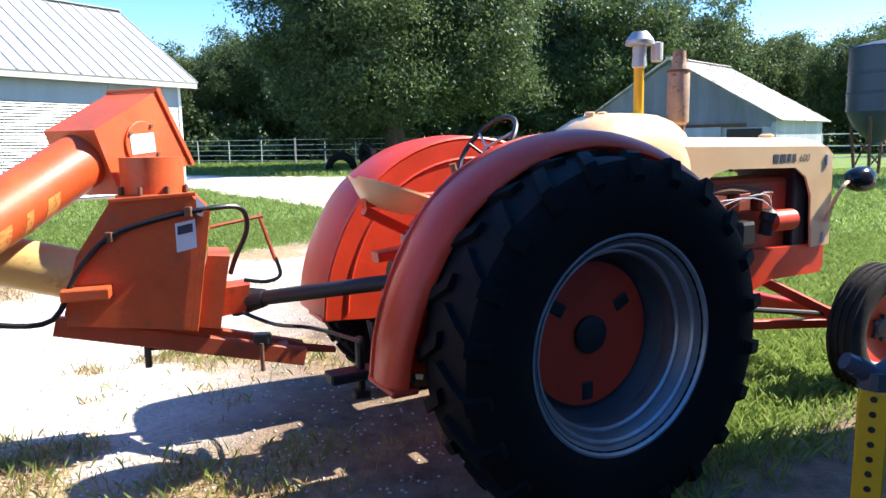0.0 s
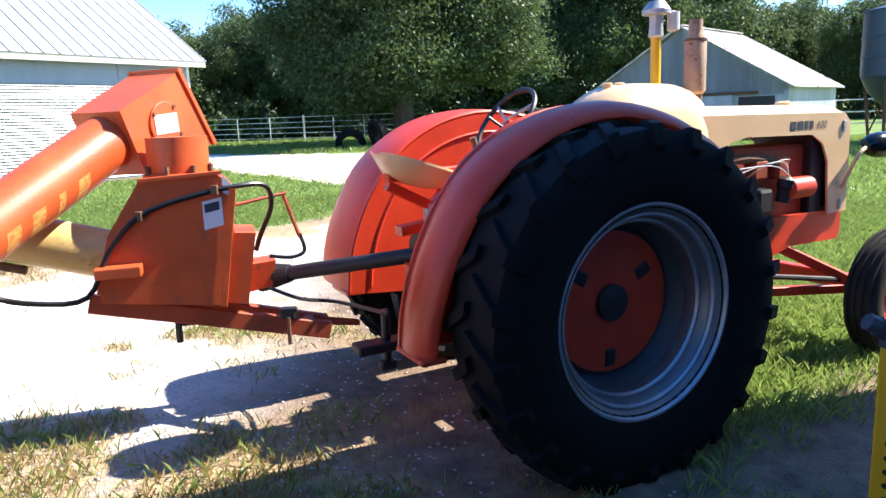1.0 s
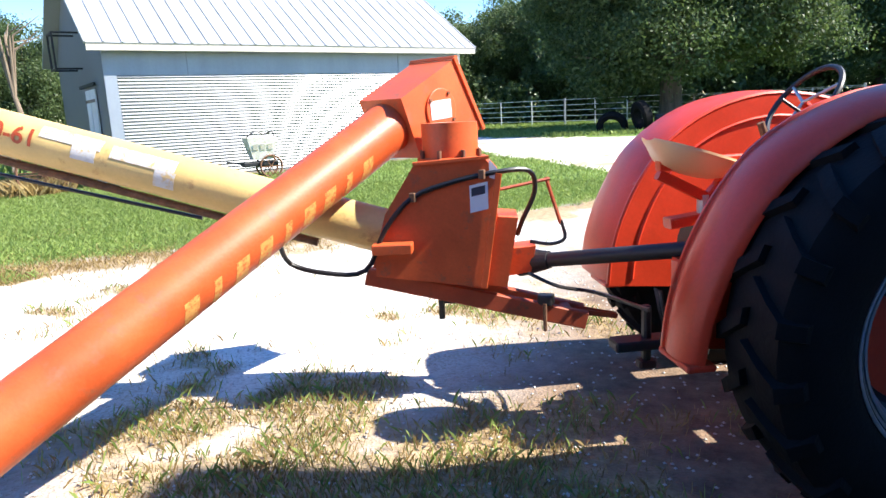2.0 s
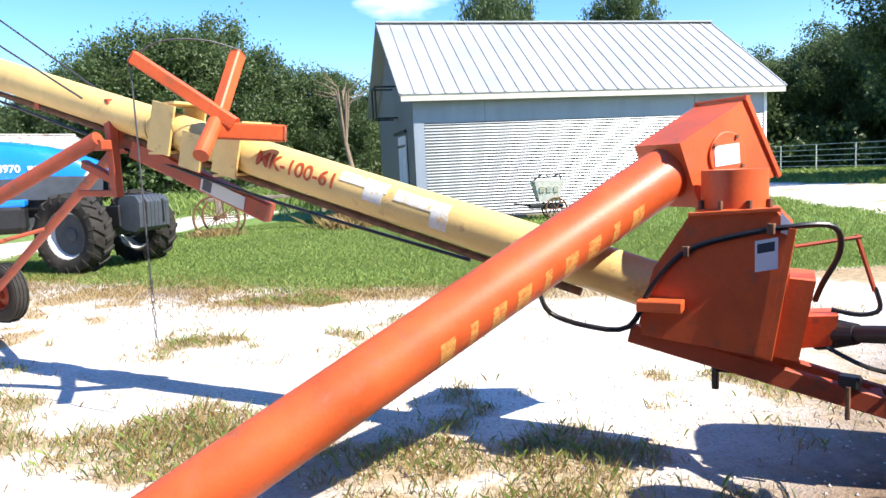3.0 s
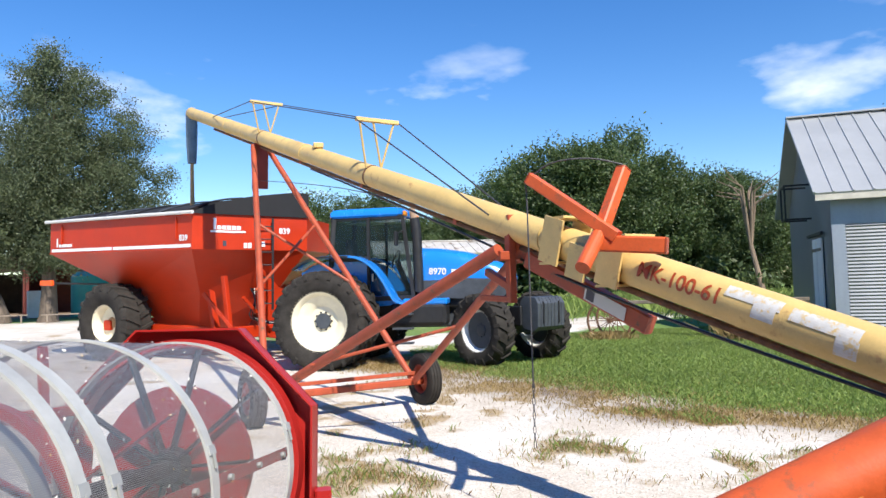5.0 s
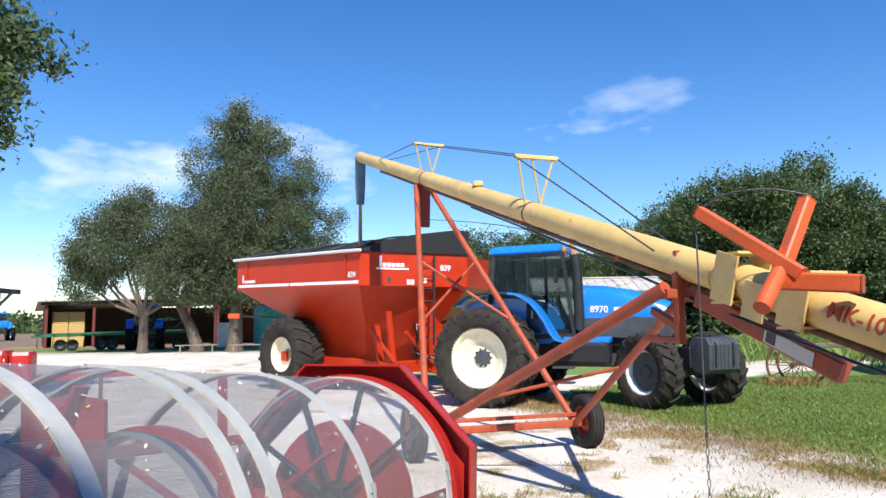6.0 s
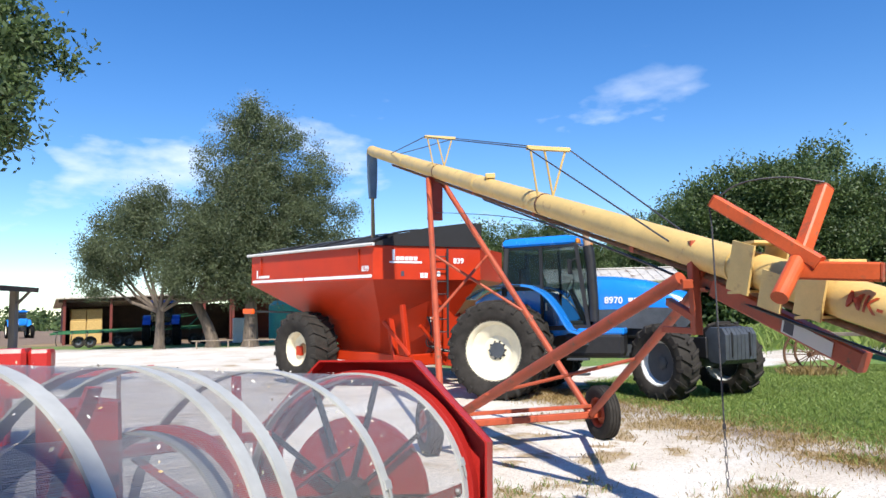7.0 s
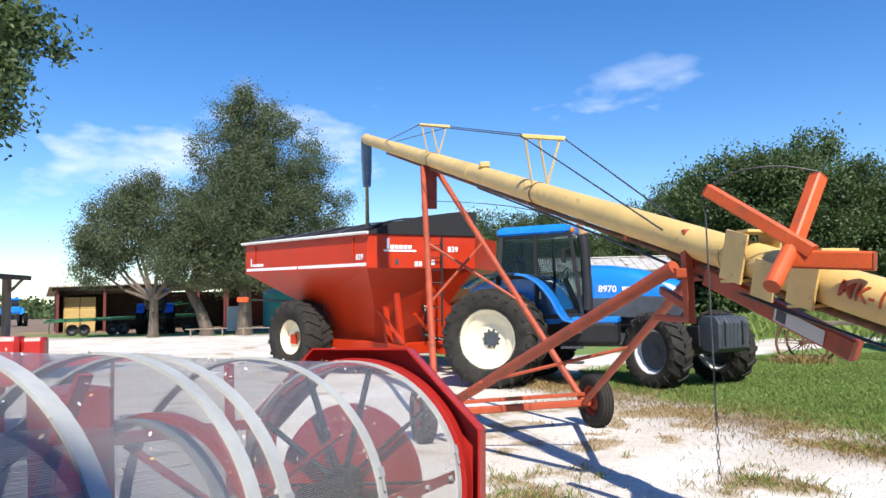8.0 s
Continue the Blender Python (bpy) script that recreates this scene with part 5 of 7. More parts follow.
part("generator", one(lathe, [(0, 0.05), (0.02, 0.07), (0.22, 0.07), (0.24, 0.05), (0.24, 0.001)], (1.62, -0.28, 1.09), (1, 0, 0), 18), M_OLD_RED, TR, smooth=True)
part("carburettor", one(block, (1.42, -0.24, 1.02), (0.14, 0.12, 0.16), bev=0.02), M_DARK, TR)
part("fuel_filter", one(lathe, [(0, 0.03), (0.09, 0.03), (0.1, 0.04), (0.12, 0.04), (0.12, 0.001)], (1.2, -0.26, 0.93), (0, 0, 1), 14), M_SEAL, TR)
low = B()
prism(low, [(0.4, 0.62), (1.5, 0.62), (1.75, 0.69), (2.24, 0.69), (2.27, 0.74), (2.27, 0.9), (0.4, 0.9)], (0, -0.24, 0), (1, 0, 0), (0, 0, 1), (0, 0.48, 0))
part("main_casting", low, M_OLD_RED, TR, "red front frame casting")
part("rear_housing", one(block, (-0.15, 0, 0.85), (0.8, 0.44, 0.5), bev=0.05), M_OLD_RED, TR)
part("axle_housing", one(rod, (AX, -0.62, 0.78), (AX, 0.62, 0.78), 0.13, 16, 0.13), M_OLD_RED, TR)
part("transmission", one(block, (0.3, 0, 0.85), (0.7, 0.36, 0.42), bev=0.05), M_OLD_RED, TR)
part("front_axle", one(beam, (2.13, -0.56, 0.43), (2.13, 0.56, 0.43), 0.09, 0.1), M_OLD_RED, TR)
for s in (-1, 1):
    part("radius_rod", one(beam, (1.1, 0.16 * s, 0.44), (2.13, 0.5 * s, 0.40), 0.045, 0.06), M_OLD_RED, TR)
    part("axle_strut", one(beam, (1.72, 0.18 * s, 0.68), (2.12, 0.5 * s, 0.42), 0.08, 0.07), M_OLD_RED, TR)
part("drag_link", one(rod, (0.9, -0.25, 0.62), (2.08, -0.45, 0.45), 0.018, 8), M_DARK, TR, "black steering rod")
part("lift_arm", one(beam, (0.15, -0.48, 0.50), (-0.72, -0.42, 0.40), 0.05, 0.26), M_DARK, TR, "black greasy lift arm")
# lamp
lampb = part("lamp_bracket", one(pipe, [(2.2, -0.28, 1.05), (2.22, -0.34, 1.22), (2.27, -0.36, 1.3), (2.36, -0.34, 1.32)], 0.013, 8), M_OLD_TAN, TR)
part("headlight", one(lathe, [(-0.11, 0.001), (-0.1, 0.035), (-0.06, 0.07), (0.0, 0.086), (0.06, 0.09), (0.075, 0.085), (0.075, 0.001)], (2.45, -0.34, 1.33), (1, 0, 0), 24), M_BLACK_GLOSS, TR, "black bullet headlight", smooth=True)
# seat
pan = B()
rows = []
for i in range(9):
    t = i / 8
    x = -1.10 + 0.46 * t
    hw = 0.215 * math.sqrt(max(0.03, 1 - abs(2 * t - 0.95) ** 2.6)) if t < 0.97 else 0.09
    rim_z = 1.475 - 0.15 * t
    deep_ = 0.115 * math.sqrt(max(0.0, 1 - abs(2 * t - 0.8) ** 2.2)) if 0.0 < t < 0.9 else 0.012
    top = [Vector((x, hw * u, rim_z - deep_ * (1 - abs(u) ** 2.4))) for u in np.linspace(-1, 1, 11)]
    rows.append(top + [v - Vector((0, 0, 0.012)) for v in top[::-1]])
solid(pan, rows)
part("seat", pan, M_OLD_TAN, TR, "tan stamped steel pan seat", smooth=True)
sup = B()
beam(sup, (-1.05, 0, 1.34), (-0.62, 0, 1.35), 0.06, 0.05)
beam(sup, (-1.05, 0, 1.30), (-0.80, 0, 1.17), 0.05, 0.05)
beam(sup, (-0.80, 0, 1.16), (-0.64, 0, 1.34), 0.05, 0.06)
beam(sup, (-1.0, 0, 1.06), (-0.3, 0, 1.14), 0.09, 0.05)
part("seat_support", sup, M_OLD_RED, TR, "red folding seat support")
part("seat_spring", one(lathe, [(0, 0.03), (0.1, 0.03)], (-0.82, 0, 1.09), (0, 0, 1), 12), M_STEEL, TR)
# steering
swc, swn = Vector((-0.33, 0, 1.60)), Vector((-0.78, 0, 0.62)).normalized()
_, s1, s2 = axes(swn)
ringp = [swc + (s1 * math.cos(a) + s2 * math.sin(a)) * 0.205 for a in (2 * math.pi * i / 24 for i in range(25))]
swp = part("steering_wheel", one(pipe, ringp, 0.014, 8, 2), M_DARK, TR, "thin black steering wheel", smooth=True)
for a in (0.5, 2.6, 4.7):
    part("spoke", one(rod, swc, swc + (s1 * math.cos(a) + s2 * math.sin(a)) * 0.2, 0.008, 6), M_STEEL, swp)
part("steering_column", one(rod, swc, swc - swn * 0.75, 0.02, 10), M_OLD_RED, TR)
part("gear_lever", one(pipe, [(-0.5, -0.08, 1.14), (-0.52, -0.09, 1.3), (-0.58, -0.1, 1.46)], 0.012, 8), M_DARK, TR)
part("lever_grip", one(rod, (-0.56, -0.1, 1.41), (-0.6, -0.1, 1.52), 0.018, 10), M_RUSTY, TR)
part("throttle_lever", one(pipe, [(-0.3, -0.1, 1.5), (-0.42, -0.12, 1.56), (-0.5, -0.1, 1.62)], 0.008, 6), M_DARK, TR)
# rear end
part("toolbox", one(block, (-0.78, -0.1, 0.80), (0.34, 0.34, 0.16), bev=0.012), M_OLD_RED, TR)
part("shaft_shield", one(lathe, [(0, 0.13), (0.1, 0.11), (0.11, 0.05), (0.11, 0.001)], (-0.88, 0.02, 0.92), (1, 0, 0), 16), M_DARK, TR, "black shaft shield")
draw = B()
block(draw, (-0.9, 0, 0.47), (0.75, 0.12, 0.05), bev=0.01)
block(draw, (-1.1, 0, 0.52), (0.04, 0.05, 0.28), bev=0.01)
block(draw, (-1.1, 0, 0.36), (0.09, 0.07, 0.04), bev=0.01)
part("drawbar", draw, M_DARK, TR, "greasy black drawbar")
part("hydraulic_cylinder", one(rod, (-1.0, -0.18, 0.62), (-0.7, -0.16, 0.64), 0.035, 12), M_DARK, TR)
part("lower_link", one(beam, (-0.85, -0.3, 0.62), (-0.55, -0.34, 0.72), 0.06, 0.1), M_OLD_RED, TR)
for i in range(3):
    part("hose", one(pipe, [(-1.02, 0.02 + 0.03 * i, 0.72), (-1.0, -0.02, 0.58 - 0.03 * i), (-0.9, -0.08 - 0.03 * i, 0.5), (-0.75, -0.1, 0.62)], 0.01, 6), M_HOSE, TR)
for i in range(2):
    part("foot_plate", one(block, (0.0, 0.36 * (1 if i else -1), 0.62), (0.5, 0.3, 0.02)), M_OLD_RED, TR)

for ob in TR.children:
    if ob.name not in ("wheel", "wheel.001", "fender", "axle_housing"):
        ob.location.x += 0.15

# ---- grain auger ----
AU = thing("grain_auger", (-2.08, 3.58, 0), "long cream and orange portable grain auger on a wheeled frame", "auger")
A0, A1 = Vector((-2.08, 3.58, 1.02)), Vector((-17.55, -1.48, 5.99))
AE = (A1 - A0).normalized()
AH = Vector((0.95, 0.31, 0)).normalized()
AN = Vector((0.31, -0.95, 0)).normalized()
AUP = AN.cross(-AE).normalized()
AUP = AUP if AUP.z > 0 else -AUP
UP = Vector((0, 0, 1))
tube = B()
rod(tube, A0 - AE * 0.5, A1, 0.132, 28)
tb = part("main_tube", tube, M_CREAM_TUBE, AU, "faded cream yellow auger tube", smooth=True, here=True)
for s in (3.6, 9.2, 13.6):
    part("tube_band", one(rod, A0 + AE * s, A0 + AE * (s + 0.05), 0.139, 28), M_CREAM_TUBE, tb, here=True)
part("drive_line", one(rod, A0 - AUP * 0.165 + AE * 0.2, A0 - AUP * 0.165 + AE * 14.8, 0.024, 10), M_RUSTY, AU, "thin rusty drive shaft below the tube", here=True)
for i in range(7):
    q = A0 + AE * (0.6 + 2.2 * i) - AUP * 0.15
    part("shaft_hanger", one(beam, q - AE * 0.03, q + AE * 0.03, 0.05, 0.07), M_ORANGE_DARK, AU, here=True)
# spout
hd0 = A1 - AE * 0.05
part("spout_head", one(pipe, [hd0, hd0 + AE * 0.14 + UP * 0.0, hd0 + AE * 0.2 - UP * 0.12], 0.135, 20), M_CREAM_TUBE, AU, smooth=True, here=True)
sp = hd0 + AE * 0.16
part("spout_sleeve", one(lathe, [(0, 0.13), (-0.35, 0.135), (-0.8, 0.125), (-1.22, 0.10)], sp, (0, 0, 1), 18), mat("grey_blue_canvas", (0.12, 0.19, 0.27), 0.8, var=0.25, size=5), AU, "faded blue rubber spout sleeve", smooth=True, here=True)
lone("grain_stream", one(lathe, [(0, 0.04), (-0.4, 0.045), (-0.9, 0.05), (-1.3, 0.06)], sp - UP * 1.2, (0, 0, 1), 10), M_GRAIN, "thin stream of brown grain falling into the cart", "grain", smooth=True)
# boot
BO = A0.copy()
BO.z = 0


def boot_at(x, z, off):
    return BO + AH * x + UP * z + AN * off


boot = B()
prism(boot, [(0.13, 0.75), (0.13, 0.87), (0.2, 1.1), (0.37, 1.36), (0.76, 1.38), (0.83, 1.30), (0.73, 0.67)], BO + AN * 0.22, AH, UP, AN * -0.44)
bt = part("boot", boot, M_ORANGE, AU, "orange sheet steel intake boot", here=True)
part("boot_flange", one(beam, boot_at(0.73, 0.67, 0.235), boot_at(0.83, 1.30, 0.235), 0.02, 0.035), M_ORANGE, bt, here=True)
part("boot_flange", one(beam, boot_at(0.37, 1.37, 0.23), boot_at(0.78, 1.39, 0.23), 0.03, 0.02), M_ORANGE, bt, here=True)
part("boot_step", one(block, boot_at(0.24, 0.92, 0.27), (0.22, 0.12, 0.055), Matrix.Rotation(radians(18), 3, "Z"), 0.006), M_ORANGE, bt, here=True)
part("warning_label", one(prism, [(0, 0), (0.1, 0.02), (0.1, 0.17), (0, 0.15)], boot_at(0.67, 1.09, 0.223), AH, UP, AN * 0.003), M_DECAL, bt, "white warning label", here=True)
part("label_print", one(prism, [(0.01, 0.09), (0.085, 0.105), (0.085, 0.15), (0.01, 0.135)], boot_at(0.67, 1.09, 0.2265), AH, UP, AN * 0.002), M_DECAL_GREY, bt, here=True)
part("warning_label", one(prism, [(0, 0), (0.05, -0.06), (0.05, -0.12), (0, -0.1)], boot_at(0.78, 1.38, 0.225), AH, UP, AN * 0.003), M_DECAL, bt, here=True)
gear = B()
prism(gear, [(0.735, 0.68), (0.82, 1.06), (0.93, 1.05), (0.86, 0.66)], BO + AN * 0.2, AH, UP, AN * -0.34)
prism(gear, [(0.86, 0.70), (0.90, 0.86), (1.03, 0.87), (1.0, 0.72)], BO + AN * 0.1, AH, UP, AN * -0.2)
part("gearbox_guard", gear, M_ORANGE, AU, "orange gearbox guard", here=True)
tongue = B()
beam(tongue, boot_at(0.06, 0.74, 0.14), boot_at(1.31, 0.42, 0.08), 0.06, 0.1)
beam(tongue, boot_at(0.06, 0.74, -0.14), boot_at(1.31, 0.42, -0.08), 0.06, 0.1)
beam(tongue, boot_at(1.2, 0.46, 0.1), boot_at(1.2, 0.46, -0.1), 0.06, 0.06)
part("tongue", tongue, M_ORANGE_DARK, AU, "weathered orange hitch tongue", here=True)
hc = B()
for o in (0.05, -0.03):
    beam(hc, boot_at(1.28, 0.46, o), boot_at(1.5, 0.42, o * 0.4), 0.012, 0.03)
part("hitch_clevis", hc, M_ORANGE_DARK, AU, here=True)
part("jack_mount", one(block, boot_at(1.08, 0.555, 0.1), (0.09, 0.07, 0.06), bev=0.01), M_DARK, AU, here=True)
st = B()
beam(st, boot_at(0.48, 0.62, 0.1), boot_at(0.48, 0.46, 0.1), 0.03, 0.03)
beam(st, boot_at(0.48, 0.57, 0.1), boot_at(0.75, 0.56, 0.1), 0.02, 0.035)
part("parking_stand", st, M_DARK, AU, here=True)
part("hitch_pin", one(rod, boot_at(1.07, 0.54, 0.14), boot_at(1.07, 0.38, 0.14), 0.012, 8), M_RUSTY, AU, here=True)
# swing intake tube and elbow box
P0 = Vector((-1.97, 3.76, 1.56))
TT = Vector((0.323, 0.84, 0.436)).normalized()
TN = Vector((0.933, -0.359, 0)).normalized()
TU = TT.cross(TN).normalized()
TU = TU if TU.z > 0 else -TU
IR = 0.150
it = part("intake_tube", one(rod, P0 - TT * 3.2 - TU * 0.022, P0 + TT * 0.15 - TU * 0.022, IR, 32), M_ORANGE, AU, "faded orange swing intake tube", smooth=True, here=True)
elbow = B()
solid(elbow, [[P0 + TT * s + TU * v + TN * o for s, v in ((0.04, -0.22), (0.62, -0.34), (0.58, 0.15), (0.07, 0.15))] for o in (0.18, -0.18)])
el = part("elbow_box", elbow, M_ORANGE, AU, "orange square elbow box", here=True)
edge = B()
for o in (0.185, -0.185):
    beam(edge, P0 + TT * 0.59 + TU * 0.16 + TN * o, P0 + TT * 0.63 - TU * 0.35 + TN * o, 0.02, 0.03)
beam(edge, P0 + TT * 0.60 + TU * 0.155 + TN * 0.19, P0 + TT * 0.60 + TU * 0.155 - TN * 0.19, 0.03, 0.02)
part("box_flange", edge, M_ORANGE, el, here=True)
dc = P0 + TT * 0.33 - TU * 0.06
part("inspection_cover", one(lathe, [(0.18, 0.13), (0.192, 0.13), (0.194, 0.125), (0.194, 0.001)], dc, TN, 32), M_ORANGE, el, here=True)
part("warning_label", one(prism, [(-0.10, -0.05), (0.08, -0.05), (0.08, 0.06), (-0.10, 0.06)], dc + TN * 0.195, TT * 0.93 - TU * 0.36, TU * 0.93 + TT * 0.36, TN * 0.003), M_DECAL, el, "white warning label", here=True)
for k in range(4):
    a = 0.6 + k * math.pi / 2
    part("bolt", one(rod, dc + (TT * math.cos(a) + TU * math.sin(a)) * 0.115 + TN * 0.19, dc + (TT * math.cos(a) + TU * math.sin(a)) * 0.115 + TN * 0.205, 0.012, 6), M_RUSTY, el, here=True)
col = B()
cb = boot_at(0.565, 0, 0.0)
lathe(col, [(1.36, 0.19), (1.385, 0.19), (1.39, 0.16), (1.56, 0.16), (1.58, 0.16)], (cb.x, cb.y, 0), (0, 0, 1), 28)
part("swivel_collar", col, M_ORANGE, AU, "orange swivel collar", smooth=True, here=True)
for k in range(8):
    a = 2 * math.pi * k / 8
    part("collar_bolt", one(rod, (cb.x + 0.172 * math.cos(a), cb.y + 0.172 * math.sin(a), 1.38), (cb.x + 0.172 * math.cos(a), cb.y + 0.172 * math.sin(a), 1.43), 0.014, 6), M_RUSTY, AU, here=True)
# faded maker's lettering as bars
for k in range(9):
    s = -0.32 - k * 0.155
    hgt = 0.05 if k not in (1, 8) else 0.06
    c0 = P0 + TT * s - TU * 0.022
    ang0 = radians(-28)
    bar = B()
    pts = []
    w1 = TT * (0.022 if k % 3 == 1 else 0.042)
    for j in range(6):
        an_ = ang0 - 0.42 + 0.84 * j / 5
        rad = TN * math.cos(an_) + TU * math.sin(an_)
        m_ = c0 + TT * 0.05 * (j / 5 - 0.5)
        pts.append([m_ - w1 + rad * (IR - 0.001), m_ + w1 + rad * (IR - 0.001), m_ + w1 + rad * (IR + 0.001), m_ - w1 + rad * (IR + 0.001)])
    solid(bar, pts)
    part("letter_bar", bar, M_LETTER_YELLOW, it, "faded yellow lettering bar", here=True)
# model lettering and labels on the main tube
tilt_ = radians(-6)
face_n = (AN * math.cos(tilt_) + AUP * math.sin(tilt_)).normalized()
rot = Matrix((-AE, AUP * math.cos(tilt_) - AN * math.sin(tilt_), face_n)).transposed().to_4x4()
q = A0 + AE * 2.54 + face_n * 0.136
words("MK-100-61", 0.105, M_LETTER_RED, tb, Matrix.Translation(q) @ rot, bend=0.136, bold=0.0025, label="faded red model lettering", here=True)


def tube_label(s0, s1, a0, a1, material, r=0.1335, name="tube_label"):
    bm = B()
    rows = []
    for k in range(7):
        a = radians(a0 + (a1 - a0) * k / 6)
        d = AN * math.cos(a) + AUP * math.sin(a)
        rows.append([A0 + AE * s0 + d * r, A0 + AE * s1 + d * r, A0 + AE * s1 + d * (r + 0.002), A0 + AE * s0 + d * (r + 0.002)])
    solid(bm, rows)
    return part(name, bm, material, tb, "pale worn label on the tube", here=True)


tube_label(1.05, 1.17, -25, 18, M_LABEL)
tube_label(1.06, 1.44, 16, 50, M_LABEL)
tube_label(1.52, 1.66, -8, 24, M_LABEL)
tube_label(1.5, 1.86, 24, 55, M_LABEL)
# clamps, winch boom and frame bracket
for s in (3.42, 2.78):
    cl = B()
    q = A0 + AE * s
    for o in (0.2, -0.2):
        beam(cl, q + AN * o * 0.75 - AUP * 0.16, q + AN * o * 0.75 + AUP * 0.2, 0.22, 0.02, up=AN)
    beam(cl, q + AUP * 0.2 + AN * 0.15, q + AUP * 0.2 - AN * 0.15, 0.2, 0.02)
    beam(cl, q - AUP * 0.16 + AN * 0.15, q - AUP * 0.16 - AN * 0.15, 0.2, 0.02)
    part("tube_clamp", cl, M_CREAM_TUBE, AU, "cream boxed tube clamp", here=True)
pl = A0 + AE * 3.1 + AN * 0.14 - AUP * 0.06
part("side_plate", one(prism, [(-0.1, -0.14), (0.1, -0.14), (0.1, 0.12), (-0.1, 0.12)], pl, AE, AUP, AN * 0.02), M_CREAM_TUBE, AU, here=True)
BOOM = [((-4.76, 2.12, 2.46), (-4.27, 2.53, 2.0), 0.075, 0.085), ((-4.47, 2.70, 2.48), (-4.36, 2.44, 2.0), 0.085, 0.085), ((-4.10, 2.78, 1.93), (-4.40, 2.42, 1.97), 0.1, 0.11)]
for a, b, w, h in BOOM:
    bo = part("boom_arm", one(beam, a, b, w, h), M_ORANGE, AU, "orange square tube boom arm", here=True)
    part("end_cap", one(beam, Vector(a) + (Vector(a) - Vector(b)).normalized() * 0.004, Vector(a) + (Vector(a) - Vector(b)).normalized() * 0.012, w * 0.98, h * 0.98), M_ORANGE_DARK, bo, here=True)
part("boom_cylinder", one(rod, (-4.36, 2.44, 2.02), (-4.20, 2.24, 1.80), 0.05, 16), M_ORANGE, AU, "orange winch cylinder", here=True)
tip = Vector((-4.78, 2.10, 2.42))
cbl = part("winch_cable", one(pipe, [(-4.47, 2.70, 2.52), (-4.58, 2.5, 2.58), (-4.7, 2.25, 2.56), tip, tip - UP * 0.15, tip - UP * 1.45], 0.006, 6), M_CABLE, AU, "thin steel winch cable", here=True)
ch = B()
for k in range(9):
    z = 0.98 - k * 0.05
    q = Vector((tip.x, tip.y, z))
    ax = Vector((1, 0, 0)) if k % 2 else Vector((0, 1, 0))
    pipe(ch, [q + ax * 0.007 + UP * 0.024, q + ax * 0.009, q + ax * 0.007 - UP * 0.024, q - ax * 0.007 - UP * 0.024, q - ax * 0.009, q - ax * 0.007 + UP * 0.024, q + ax * 0.007 + UP * 0.024], 0.0028, 5, 2)
part("chain", ch, M_CABLE, AU, here=True)
# red under-rail with label
u0, u1 = Vector((-4.57, 2.92, 1.39)), Vector((-5.62, 2.42, 1.915))
ur = part("lift_rail", one(beam, u0, u1, 0.1, 0.14), M_ORANGE_DARK, AU, "rusty orange lift rail under the tube", here=True)
mid = u0.lerp(u1, 0.30)
part("rail_label", one(prism, [(-0.2, -0.05), (0.2, -0.05), (0.2, 0.05), (-0.2, 0.05)], mid + AN * 0.055, (u1 - u0).normalized(), AUP, AN * 0.003), M_SEAL, ur, "worn white rail label", here=True)
part("label_print", one(prism, [(0.1, -0.04), (0.18, -0.04), (0.18, 0.04), (0.1, 0.04)], mid + AN * 0.059, (u1 - u0).normalized(), AUP, AN * 0.002), M_DECAL_GREY, ur, here=True)
part("rail_hanger", one(beam, A0 + AE * 4.0 - AUP * 0.1, A0 + AE * 4.0 - AUP * 0.3, 0.1, 0.1), M_ORANGE_DARK, AU, here=True)
# undercarriage
WR, WL = Vector((-10.0, 2.42, 0.36)), Vector((-9.25, 0.05, 0.36))
axw = (WL - WR).normalized()
TOP, LOWB = A0 + AE * 11.5 - AUP * 0.16, Vector((-5.75, 2.30, 2.0))
for nm, wc in (("r", WR), ("l", WL)):
    g0 = float(ground_z(wc.x, wc.y))
    hub_z = g0 + 0.36
    wp = thing("carriage_wheel", pose(wc.x, wc.y, g0, 0, 0, math.degrees(math.atan2(axw.y, axw.x)) - 90), "small black rubber wheel under the auger frame", "wheel", "auger wheels")
    wheel(wp, (0, 0, 0.36), 0.365, 0.2, 0.2, M_RUBBER_DUSTY, M_ORANGE_DARK, M_ORANGE_DARK, 1 if nm == "l" else -1, ribs=4, lug_h=0.015, bolts=5, hub_r=0.04)
ins = axw * 0.17
for wc, sg in ((WR, 1), (WL, -1)):
    base = wc + ins * sg
    part("leg", one(rod, base, TOP + axw * -0.12 * sg, 0.048, 12), M_ORANGE_DARK, AU, "rusty orange frame leg", smooth=True, here=True)
    part("lift_arm", one(rod, base, LOWB + axw * -0.12 * sg, 0.058 if sg < 0 else 0.045, 12), M_ORANGE_DARK, AU, "orange lift arm", smooth=True, here=True)
part("axle", one(beam, WR, WL, 0.09, 0.09), M_ORANGE_DARK, AU, here=True)
part("axle_brace", one(beam, WR + UP * 0.12 + ins, WL + UP * 0.12 - ins, 0.05, 0.05), M_ORANGE_DARK, AU, here=True)
part("cross_tie", one(rod, WR + (LOWB - WR) * 0.55, WL + (LOWB - WL) * 0.3, 0.02, 8), M_ORANGE_DARK, AU, here=True)
part("cross_tie", one(rod, WR + (TOP - WR) * 0.35, WL + (TOP - WL) * 0.62, 0.022, 8), M_ORANGE_DARK, AU, here=True)
part("cross_tie", one(rod, WL + (TOP - WL) * 0.35, WR + (TOP - WR) * 0.62, 0.022, 8), M_ORANGE_DARK, AU, here=True)
